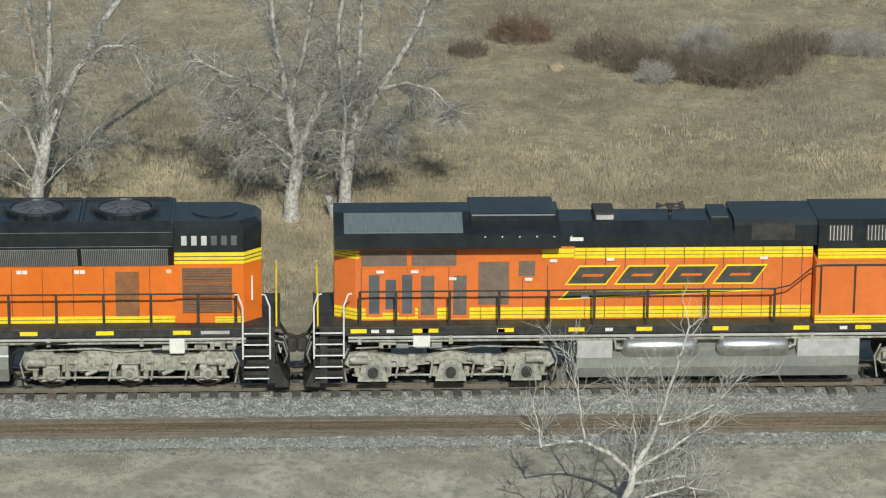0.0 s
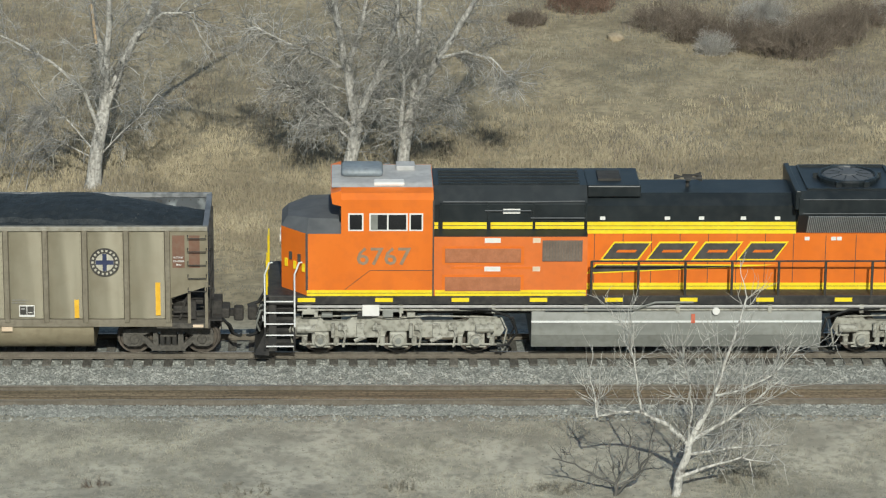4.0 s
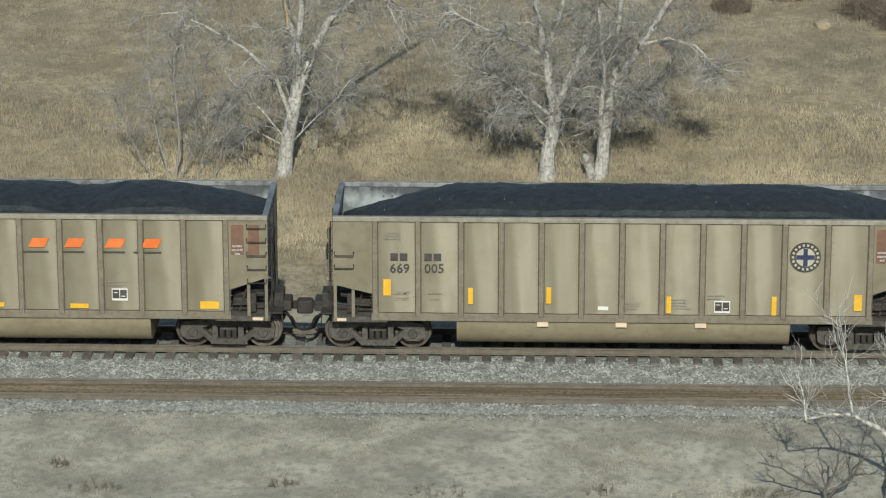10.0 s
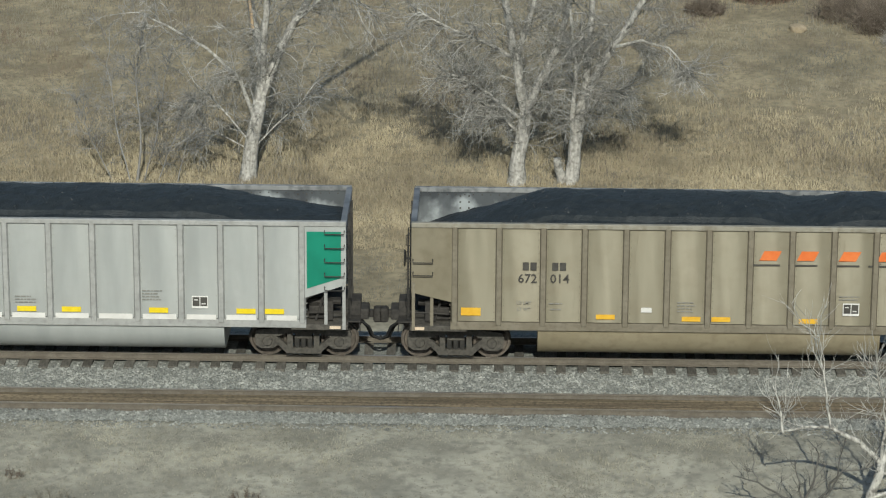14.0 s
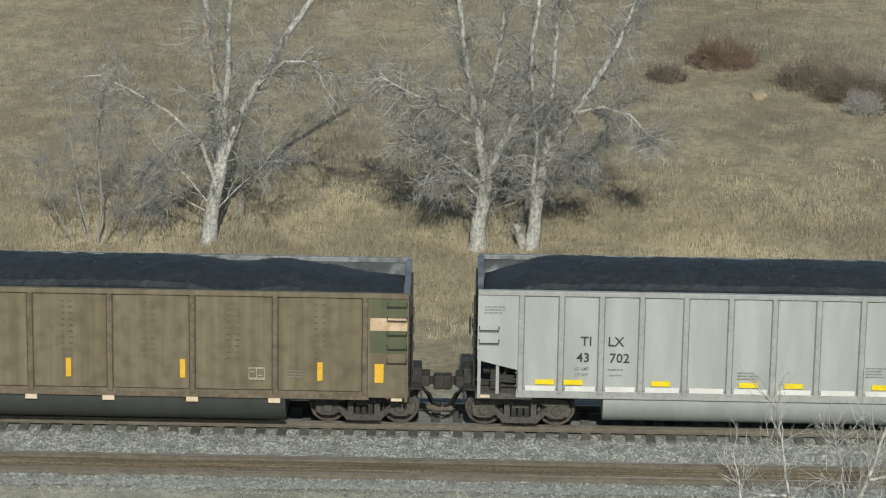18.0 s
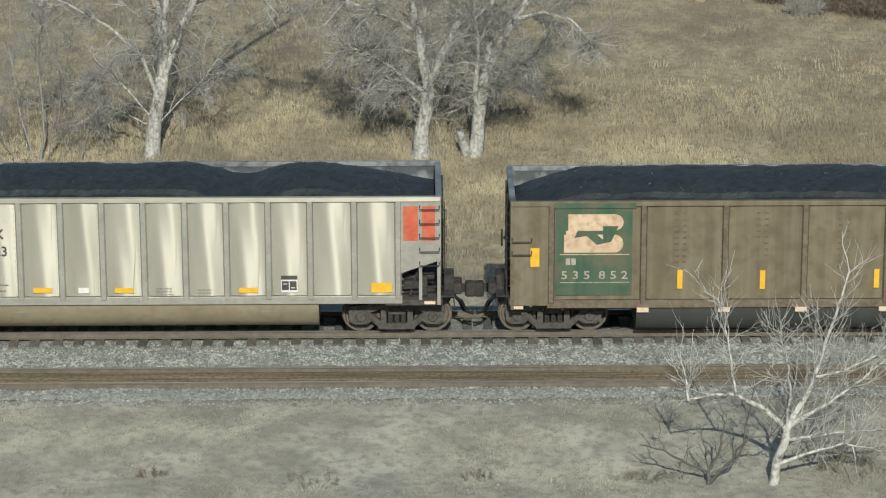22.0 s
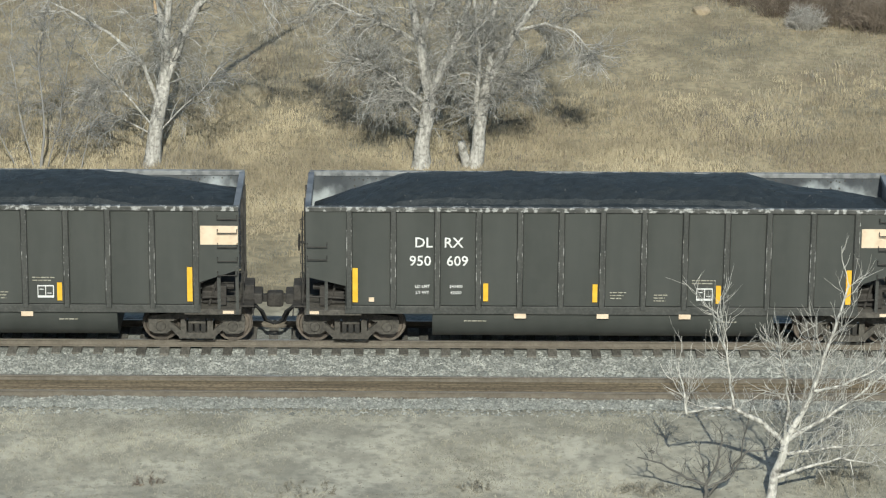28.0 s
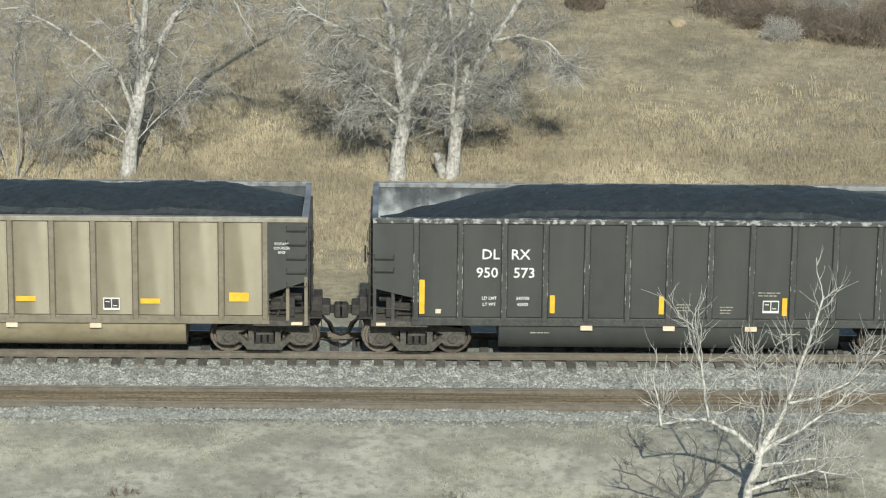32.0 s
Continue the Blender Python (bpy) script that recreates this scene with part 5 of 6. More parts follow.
def cab_diesel():
    """The orange and black engine with its cab and short nose towards the coal cars."""
    eng = new("diesel_engine")
    tagged(eng, "orange and black diesel engine with pale grey cab roof", "locomotive", "engines of the train")
    H = 11.3
    engine_base(eng, H, None)
    # fuel tank
    part("fuel_tank", prism(B(), [(-1.42, 1.34), (-1.50, 1.1), (-1.50, 0.72), (-1.35, 0.34), (1.35, 0.34), (1.5, 0.72), (1.5, 1.1), (1.42, 1.34)], "x", -3.85, 3.8), TANK, eng, "grey fuel tank")
    part("tank_seam", boxed(-3.86, 3.81, -1.515, -1.49, 1.06, 1.11), INKWHITE, eng)
    part("fuel_gauge", disc(B(), 1.0, -1.5, 1.38, 0.1, 0.04, 14), WHITE, eng)
    part("fuel_pipe", tube(B(), [(-3.5, -1.52, 1.42), (-1.2, -1.52, 1.42), (-0.6, -1.52, 1.62), (0.4, -1.52, 1.62)], 0.03, 6), TANK, eng)
    part("red_tag", boxed(0.35, 0.45, -1.53, -1.515, 1.05, 1.3), REDPANEL, eng)
    engine_truck(eng, (-9.4, -7.35, -5.3), SILVERTRUCK, True)
    engine_truck(eng, (4.9, 6.95, 9.0), SILVERTRUCK, True)
    # long hood
    hood([(0.95, 1.8), (0.95, 3.42)], -2.75, 3.1, ORANGE, eng)
    hood([(0.95, 3.42), (0.95, 4.1), (0.62, 4.36)], -2.75, 3.1, LOCOBLACK, eng, "hood_roof")
    stripe(eng, -2.7, 3.1, -0.955, 3.34, 3.66, 2)
    stripe(eng, -2.7, 8.3, -0.955, 1.80, 1.98, 1)
    seams(eng, [-2.2 + 0.75 * k for k in range(8)], -0.955, 1.98, 3.34)
    slant_letters(eng, -2.05, 2.75, -0.956, 2.60, 3.12, (-2.2, 2.2, 2.50))
    part("roof_step", boxed(-2.415, -1.0, -0.85, 0.85, 4.3, 4.62, bev=0.04), LOCOBLACK, eng)
    part("exhaust", boxed(-2.1, -1.5, -0.4, 0.4, 4.60, 4.68), UNDER, eng)
    horn(eng, 0.3, 4.36)
    for x in (-2.0, -0.3, 0.6, 1.7, 2.6):
        sticker(eng, x, 3.76, 0.14, 0.09, WHITE, y=-0.953, name="white_mark")
    # equipment room behind the cab
    hood([(1.5, 1.8), (1.5, 3.42)], -6.45, -2.42, ORANGEWORN, eng, "equipment_room")
    hood([(1.5, 3.42), (1.18, 3.52), (1.18, 4.2), (0.8, 4.62)], -6.44, -2.42, LOCOBLACK, eng, "equipment_roof", "black roof with pipes and hatches")
    for a, b in ((-6.43, -6.32), (-6.2, -5.05), (-4.95, -3.85), (-3.78, -2.5)):
        stripe(eng, a, b, -1.186, 3.54, 3.72, 1)
    for x in (-6.25, -5.0, -3.82, -2.45):
        part("roof_rib", boxed(x - 0.03, x + 0.03, -1.22, -1.17, 3.45, 4.25), LOCOBLACK, eng)
    part("roof_pipe", tube(B(), [(-6.2, -1.2, 4.28), (-3.9, -1.2, 4.28), (-2.5, -1.15, 4.28)], 0.022, 6), NOSEGREY, eng)
    part("roof_pipe", tube(B(), [(-5.1, -1.24, 4.05), (-3.9, -1.24, 4.05), (-3.9, -1.24, 3.85), (-2.5, -1.24, 3.85)], 0.02, 6), NOSEGREY, eng)
    for k in range(5):
        part("roof_slat", boxed(-6.3, -2.6, -0.75 + 0.3 * k, -0.70 + 0.3 * k, 4.62, 4.66), LOCOBLACK, eng)
    for z in (2.9, 2.12):
        part("panel_edge", boxed(-6.22, -4.08, -1.506, -1.497, z - 0.24, z + 0.26), ORANGE, eng)
        louvres(eng, -6.14, -4.16, z - 0.18, z + 0.2, -1.516, 46, PALEGRILLE, PALEGRILLE, upright=True)
        sticker(eng, -4.9, z + 0.42, 0.42, 0.13, WHITE, y=-1.502, name="warning_plate")
        sticker(eng, -3.75, z + 0.42, 0.2, 0.13, CREAM, y=-1.502, name="warning_plate")
    louvres(eng, -3.6, -2.55, 2.75, 3.32, -1.508, 14, DOORGREY, MESHGREY, upright=True)
    part("panel_frame", boxed(-6.0, -3.85, -1.507, -1.5, 2.55, 2.6), ORANGE, eng)
    stripe(eng, -6.4, -2.44, -1.502, 1.80, 1.96, 1)
    sticker(eng, -4.4, 4.02, 0.45, 0.13, WHITE, y=-1.186, name="warning_plate")
    # cab
    cab_prof = [(-1.5, 1.8), (-1.5, 4.42), (-1.36, 4.56), (-1.08, 4.64), (1.08, 4.64), (1.36, 4.56), (1.5, 4.42), (1.5, 1.8)]
    cab = part("cab", prism(B(), cab_prof, "x", -8.85, -6.45), ORANGE, eng, "orange cab")
    part("cab_visor", prism(B(), [(-8.85, 4.64), (-9.12, 4.56), (-9.08, 4.28), (-8.85, 4.22)], "y", -1.4, 1.4), ORANGE, cab)
    part("cab_roof", prism(B(), [(-1.08, 4.636), (-0.85, 4.70), (0.85, 4.70), (1.08, 4.636)], "x", -9.1, -6.47), ROOFGREY, cab, "dusty pale grey cab roof")
    part("air_conditioner", boxed(-8.85, -7.75, -0.35, 0.6, 4.69, 4.90, bev=0.10), ACGREY, cab, "rounded bluish grey air conditioner", smooth=True)
    part("antenna_plate", boxed(-8.0, -7.2, -1.05, -0.7, 4.66, 4.76, bev=0.03), WHITE, cab)
    part("antenna_plate", boxed(-7.4, -6.9, 0.3, 0.8, 4.69, 4.82, bev=0.03), ROOFGREY, cab)
    for x0, x1 in ((-8.67, -8.27), (-8.12, -7.12), (-7.08, -6.72)):
        win = part("cab_window", boxed(x0, x1, -1.512, -1.495, 3.58, 4.06), WHITE, cab, "white-framed cab window")
        part("pane", boxed(x0 + 0.04, x1 - 0.04, -1.520, -1.511, 3.62, 4.02), GLASS, win)
    part("window_post", boxed(-7.66, -7.62, -1.53, -1.519, 3.60, 4.04), WHITE, cab)
    part("sun_flap", boxed(-8.08, -7.9, -1.53, -1.521, 3.62, 4.02), TANK, cab)
    part("windscreen", boxed(-8.90, -8.845, -1.3, 1.3, 3.78, 4.2), GLASS, cab)
    words("6767", 0.46, -7.75, -1.503, 2.66, NUMBER, eng, "engine_number", "faded grey engine number", squeeze=1.08)
    part("cab_seam", tube(B(), [(-8.75, -1.503, 1.98), (-8.1, -1.503, 2.5), (-6.47, -1.503, 2.5)], 0.008, 4), INK, cab)
    part("cab_edge", boxed(-6.47, -6.43, -1.52, -1.49, 1.8, 4.42), INK, cab)
    stripe(eng, -9.75, -6.47, -1.502, 1.80, 1.96, 1)
    # nose
    nose = part("nose", prism(B(), [(-8.85, -1.5), (-9.75, -1.5), (-10.42, -0.75), (-10.42, 0.75), (-9.75, 1.5), (-8.85, 1.5)], "z", 1.8, 3.5), ORANGE, eng, "orange short nose")
    bm = B()
    lo = [(-8.85, -1.5, 3.5), (-9.75, -1.5, 3.5), (-10.42, -0.75, 3.5), (-10.42, 0.75, 3.5), (-9.75, 1.5, 3.5), (-8.85, 1.5, 3.5)]
    hi = [(-8.85, -1.15, 3.80), (-9.7, -1.05, 3.80), (-10.25, -0.55, 3.72), (-10.25, 0.55, 3.72), (-9.7, 1.05, 3.80), (-8.85, 1.15, 3.80)]
    lo, hi = [bm.verts.new(v) for v in lo], [bm.verts.new(v) for v in hi]
    for i in range(6):
        bm.faces.new((lo[i], lo[(i + 1) % 6], hi[(i + 1) % 6], hi[i]))
    bm.faces.new(hi)
    bmesh.ops.recalc_face_normals(bm, faces=bm.faces[:])
    part("nose_top", bm, NOSEGREY, nose, "matt grey nose top")
    part("nose_seam", boxed(-9.78, -9.72, -1.507, -1.49, 1.95, 3.5), INK, nose)
    part("headlight", tube(B(), [(-10.40, -0.3, 3.0), (-10.47, -0.3, 3.0)], 0.12, 14), WHITE, nose)
    part("headlight", tube(B(), [(-10.40, 0.3, 3.0), (-10.47, 0.3, 3.0)], 0.12, 14), WHITE, nose)
    for k in range(5):
        q = 0.12 + 0.17 * k
        x, y = -9.75 - 0.67 * q, -1.5 + 0.75 * q
        part("nose_mark", prism(B(), [(x - 0.05, y - 0.01), (x + 0.03, y - 0.07), (x + 0.04, y - 0.03), (x - 0.03, y + 0.03)], "z", 2.45 + 0.22 * (k % 2), 2.66 + 0.22 * (k % 2)), INK if k % 2 else LEMON, nose)
    part("nose_deck", boxed(-10.9, -8.85, -1.48, 1.48, 1.76, 1.815), FRAMEBLACK, eng)
    steps(eng, -10.82, -10.1, -1)
    end_gear(eng, -1, H)
    # radiator end
    hood([(0.95, 1.8), (0.95, 3.36)], 3.1, 8.15, ORANGE, eng)
    hood([(0.95, 3.36), (1.4, 3.98), (1.4, 4.42), (1.2, 4.58)], 3.1, 8.15, LOCOBLACK, eng, "radiator", "flared black radiator section")
    for x0, x1 in ((3.35, 5.65), (5.75, 8.0)):
        ob = part("radiator_grille", prism(B(), [(-0.985, 3.40), (-1.385, 3.95), (-1.40, 3.94), (-1.0, 3.39)], "x", x0, x1), NOSEGREY, eng)
        bm = B()
        for k in range(46):
            x = x0 + (x1 - x0) * (k + 0.5) / 46
            prism(bm, [(-1.0, 3.39), (-1.40, 3.94), (-1.425, 3.93), (-1.025, 3.38)], "x", x - 0.010, x + 0.010)
        part("slats", bm, FINSGREY, ob)
    for x in (4.55, 6.85):
        fan(eng, x, 4.57, 0.80)
    for x0, x1 in ((3.35, 5.66), (5.76, 8.02)):
        for y in (-1.12, 1.12):
            part("roof_panel_edge", boxed(x0, x1, y - 0.03, y + 0.03, 4.57, 4.63), LOCOBLACK, eng)
        for x in (x0, x1):
            part("roof_panel_edge", boxed(x - 0.03, x + 0.03, -1.08, 1.08, 4.57, 4.63), LOCOBLACK, eng)
    part("radiator_lip", boxed(3.0, 3.15, -1.35, 1.35, 4.1, 4.62, bev=0.03), LOCOBLACK, eng)
    part("door", boxed(6.6, 7.22, -0.972, -0.95, 1.98, 3.2, bev=0.005), BROWNDOOR, eng, "brown grilled door")
    for k in range(2):
        part("door_panel", boxed(6.66, 7.16, -0.98, -0.97, 2.06 + 0.57 * k, 2.56 + 0.57 * k), BROWNDOOR, eng)
    for z in (4.02, 4.40):
        part("radiator_pipe", tube(B(), [(3.2, -1.415, z), (8.1, -1.415, z)], 0.013, 5), NOSEGREY, eng)
    seams(eng, (3.9, 4.7, 5.5, 6.3, 7.5), -0.955, 1.98, 3.3)
    for x in (3.4, 4.1, 4.25, 5.6, 5.75, 8.0):
        sticker(eng, x, 3.2, 0.13, 0.1, WHITE if x < 8 else CREAM, y=-0.953, name="label_plate")
    # rear of the hood, tapered in plan
    plan = [(8.15, -1.05), (9.95, -1.05), (10.42, -0.6), (10.42, 0.6), (9.95, 1.05), (8.15, 1.05)]
    part("hood_end", prism(B(), plan, "z", 1.8, 3.43), ORANGE, eng)
    up = [(x + (0.01 if x > 8.2 else 0), y * 1.01) for x, y in plan]
    band = part("yellow_band", prism(B(), up, "z", 3.43, 3.74), LEMON, eng, "yellow band with dark lines")
    for z in (3.53, 3.63):
        part("band_line", prism(B(), [(x + (0.006 if x > 8.2 else 0), y * 1.004) for x, y in up], "z", z - 0.012, z + 0.012), INK, band)
    part("hood_end_top", prism(B(), plan, "z", 3.74, 4.42), LOCOBLACK, eng)
    bm = B()
    lo = [bm.verts.new((x, y, 4.42)) for x, y in plan]
    hi = [bm.verts.new((x - (0.15 if x > 9 else 0), y * 0.86, 4.55)) for x, y in plan]
    for i in range(6):
        bm.faces.new((lo[i], lo[(i + 1) % 6], hi[(i + 1) % 6], hi[i]))
    bm.faces.new(hi)
    bmesh.ops.recalc_face_normals(bm, faces=bm.faces[:])
    part("hood_end_roof", bm, LOCOBLACK, eng)
    part("roof_hatch", lathe_z(B(), [(0.6, 4.53), (0.6, 4.58)], 9.2), LOCOBLACK, eng)
    for k in range(6):
        louvres(eng, 8.32 + 0.26 * k, 8.50 + 0.26 * k, 3.95, 4.2, -1.06, 5, ROOFGREY if k < 3 else NOSEGREY, UNDER, "vent")
    for k in range(3):
        louvres(eng, 8.35, 9.65, 2.1 + 0.42 * k, 2.48 + 0.42 * k, -1.062, 5, GRILLE, DOORGREY)
    stripe(eng, 9.2, 9.95, -1.056, 1.80, 1.98, 2)
    part("end_bar", boxed(10.15, 10.19, -0.98, -0.88, 2.4, 3.05), WHITE, eng)
    part("rear_deck", boxed(8.15, 10.9, -1.48, 1.48, 1.76, 1.815), FRAMEBLACK, eng)
    steps(eng, 9.95, 10.6, 1)
    end_gear(eng, 1, H)
    railing(eng, [-2.3 + 1.23 * k for k in range(10)] + [9.75], 1.6, 2.74, -1.47, UNDER)
    for x in (-9.76, -7.73, -5.73, -3.68, -1.70, 0.27, 2.28, 4.35, 6.33, 8.33):
        sticker(eng, x, 1.69, 0.46, 0.11, LEMON, y=-1.503)
    sticker(eng, 9.2, 1.69, 0.75, 0.09, ROOFGREY, y=-1.503, name="label_plate")
    part("sand_box", boxed(8.0, 8.4, -1.47, -1.25, 1.1, 1.5, bev=0.02), WHITE, eng)
    return eng


def wide_diesel():
    """The second engine: radiator wings at one end and air tanks along the sill."""
    eng = new("diesel_engine")
    tagged(eng, "orange and black diesel engine with overhanging radiator and silver air tanks", "locomotive", "engines of the train")
    H = 11.15
    engine_base(eng, H, None)
    part("fuel_tank", prism(B(), [(-1.15, 1.3), (-1.15, 0.98), (-1.50, 0.9), (-1.50, 0.62), (-1.38, 0.32), (1.38, 0.32), (1.5, 0.62), (1.5, 1.3)], "x", -3.83, 3.65), TANK, eng, "grey fuel tank")
    for x0, x1 in ((-3.83, -2.9), (2.0, 3.65)):
        part("tank_box", boxed(x0, x1, -1.5, -1.1, 0.88, 1.36, bev=0.02), ROOFGREY, eng)
    for x0, x1 in ((-2.65, -0.62), (-0.12, 1.8)):
        tank = part("air_tank", lathe_x(B(), [(x0, 0.10), (x0 + 0.06, 0.23), (x0 + 0.16, 0.285), (x1 - 0.16, 0.285), (x1 - 0.06, 0.23), (x1, 0.10)], -1.32, 1.15), CHROME, eng, "polished silver air tank", smooth=True)
        for q in (0.35, 0.85):
            part("tank_strap", tube(B(), [(x0 + (x1 - x0) * q, -1.3, 0.90), (x0 + (x1 - x0) * q, -1.3, 0.98)], 0.05, 8), WHITE, tank)
    part("tank_pipe", tube(B(), [(-2.5, -1.4, 1.1), (-2.8, -1.4, 1.15), (-2.85, -1.4, 1.45)], 0.04, 6), SILVERTRUCK, eng)
    part("tank_pipe", tube(B(), [(1.75, -1.4, 1.1), (1.95, -1.4, 1.2), (1.95, -1.4, 1.45)], 0.04, 6), SILVERTRUCK, eng)
    engine_truck(eng, (-9.2, -7.15, -5.15), SILVERTRUCK)
    engine_truck(eng, (4.9, 6.9, 8.95), SILVERTRUCK)
    # hood: lower half
    plan = [(-3.9, -0.95), (-9.65, -0.95), (-10.2, -0.6), (-10.2, 0.6), (-9.65, 0.95), (-3.9, 0.95)]
    part("hood_end", prism(B(), plan, "z", 1.8, 3.80), ORANGEWORN, eng)
    hood([(0.95, 1.8), (0.95, 3.47)], -3.9, 2.4, ORANGEWORN, eng)
    hood([(0.95, 3.47), (0.95, 4.08), (0.55, 4.38)], -3.9, 0.3, LOCOBLACK, eng, "hood_roof")
    hood([(0.947, 3.80), (0.947, 4.077), (0.55, 4.377)], -4.31, -3.9, LOCOBLACK, eng, "hood_roof")
    hood([(0.95, 3.47), (0.95, 3.80)], 0.3, 2.4, LOCOBLACK, eng, "hood_roof")
    hood([(0.98, 3.80), (0.98, 4.35), (0.85, 4.49)], 0.3, 2.5, LOCOBLACK, eng, "hood_roof")
    # radiator wings
    hood([(0.95, 3.80), (1.42, 3.90), (1.42, 4.28), (0.45, 4.63)], -10.20, -4.30, LOCOBLACK, eng, "radiator", "overhanging black radiator cab")
    scr = part("radiator_screen", prism(B(), [(-1.34, 4.309), (-0.52, 4.605), (-0.52, 4.627), (-1.34, 4.331)], "x", -9.95, -6.85), SCREEN, eng, "pale grey ribbed radiator screen")
    bm = B()
    for k in range(44):
        x = -9.93 + 3.06 * k / 43
        prism(bm, [(-1.34, 4.331), (-0.52, 4.627), (-0.52, 4.642), (-1.34, 4.346)], "x", x - 0.012, x + 0.012)
    part("ribs", bm, SCREEN, scr)
    part("brake_grid_housing", boxed(-6.65, -4.38, -0.85, 0.85, 4.33, 4.67, bev=0.05), LOCOBLACK, eng)
    for k in range(6):
        part("bolt_row", boxed(-6.3 + 0.45 * k, -6.26 + 0.45 * k, -1.428, -1.418, 4.20, 4.23), WHITE, eng)
    part("exhaust_box", boxed(-3.35, -2.8, -0.5, 0.5, 4.37, 4.57, bev=0.03), UNDER, eng)
    part("stack_front", boxed(-3.3, -2.85, -0.52, -0.49, 4.40, 4.52), ROOFGREY, eng)
    horn(eng, -1.3, 4.37)
    part("roof_vent", boxed(-0.3, 0.2, -0.6, 0.6, 4.35, 4.49, bev=0.02), LOCOBLACK, eng)
    stripe(eng, -3.9, 2.4, -0.955, 3.47, 3.76, 2)
    stripe(eng, -4.75, -3.91, -0.957, 3.50, 3.74, 1)
    stripe(eng, -9.6, 2.4, -0.955, 1.84, 2.14, 2)
    wrap = [(-9.55, -0.958), (-9.652, -0.958), (-10.206, -0.604), (-10.206, 0.604), (-9.652, 0.958), (-9.55, 0.958)]
    for z0, z1 in ((1.84, 2.14), (3.50, 3.72)):
        band = part("yellow_band", prism(B(), wrap, "z", z0, z1), LEMON, eng, "yellow band round the end")
        for k in (1, 2):
            z = z0 + (z1 - z0) * k / 3
            part("band_line", prism(B(), [(x - 0.003, y * 1.003) for x, y in wrap], "z", z - 0.008, z + 0.008), INK, band)
    slant_letters(eng, -4.15, 1.05, -0.956, 2.74, 3.28, (-4.1, 1.0, 2.60))
    seams(eng, [-3.6 + 0.52 * k for k in range(12)], -0.957, 1.84, 3.86)
    # doors and grilles of the radiator end
    for x0, x1, z0, z1 in ((-9.5, -8.3, 3.30, 3.72), (-8.18, -7.0, 3.30, 3.72), (-6.42, -5.62, 2.22, 3.40), (-5.36, -4.93, 3.0, 3.42)):
        ob = part("grille", boxed(x0 - 0.04, x1 + 0.04, -0.964, -0.95, z0 - 0.04, z1 + 0.04), ORANGE, eng)
        part("mesh", boxed(x0, x1, -0.972, -0.962, z0, z1), DOORGREY if z0 > 3.3 and x0 > -8.1 and x0 < -7 else MESHGREY, ob)
    for x0, x1, z0, z1 in ((-9.30, -9.02, 2.0, 3.06), (-8.86, -8.58, 2.12, 2.93), (-8.43, -8.16, 2.0, 3.06), (-7.93, -7.58, 1.95, 3.03), (-7.08, -6.73, 1.95, 3.03)):
        ob = part("door", boxed(x0 - 0.08, x1 + 0.08, -0.968, -0.95, z0 - 0.1, z1 + 0.1), ORANGEWORN, eng)
        part("door_grille", boxed(x0, x1, -0.978, -0.966, z0, z1), NOSEGREY if x0 < -8 else DOORGREY, ob)
    seams(eng, (-9.5, -8.3, -7.85, -7.2, -6.35, -5.25, -4.6), -0.957, 1.84, 3.3)
    for x, z in ((-9.0, 3.15), (-8.1, 3.15), (-7.1, 2.95), (-5.1, 2.92), (-4.45, 3.42), (-2.95, 3.45), (-3.6, 2.42), (1.1, 3.46)):
        sticker(eng, x, z, 0.2, 0.08, WHITE, y=-0.99, name="label_plate")
    sticker(eng, -3.85, 4.0, 0.35, 0.1, WHITE, y=-0.953, name="label_plate")
    # equipment room and cab
    hood([(1.5, 1.8), (1.5, 3.5)], 2.42, 7.4, ORANGEWORN, eng, "equipment_room")
    hood([(1.2, 3.5), (1.2, 4.33), (0.95, 4.51)], 2.5, 7.4, LOCOBLACK, eng, "equipment_roof")
    stripe(eng, 2.5, 7.3, -1.206, 3.50, 3.77, 2)
    stripe(eng, 2.42, 7.3, -1.503, 1.82, 2.02, 2)
    for x in (2.75, 3.75):
        louvres(eng, x, x + 0.65, 3.98, 4.42, -1.21, 7, ROOFGREY, UNDER, "vent", upright=True)
    part("access_panel", boxed(0.75, 1.9, -0.992, -0.975, 3.95, 4.4), FRAMEBLACK, eng)
    cab = part("cab", prism(B(), [(7.4, 1.8), (7.4, 4.8), (9.3, 4.8), (9.6, 4.3), (9.45, 3.5), (9.45, 1.8)], "y", -1.5, 1.5), ORANGE, eng, "orange cab")
    part("cab_window", boxed(7.8, 8.9, -1.512, -1.495, 3.55, 4.05), GLASS, cab)
    part("nose", prism(B(), [(9.45, -1.5), (9.9, -1.5), (10.4, -0.7), (10.4, 0.7), (9.9, 1.5), (9.45, 1.5)], "z", 1.8, 3.4), ORANGE, eng)
    steps(eng, -10.72, -10.0, -1)
    steps(eng, 10.0, 10.7, 1)
    end_gear(eng, -1, H)
    end_gear(eng, 1, H)
    part("rear_deck", boxed(-10.75, -9.6, -1.48, 1.48, 1.76, 1.815), FRAMEBLACK, eng)
    railing(eng, [-9.55, -8.6, -7.2, -5.9, -4.6, -3.4, -2.0, -0.4, 1.35], 1.6, 2.76, -1.47, UNDER)
    part("handrail", tube(B(), [(1.35, -1.47, 2.76), (1.75, -1.47, 2.85), (2.35, -1.52, 3.38), (2.6, -1.54, 3.42), (6.9, -1.54, 3.42)], 0.022, 6), UNDER, eng)
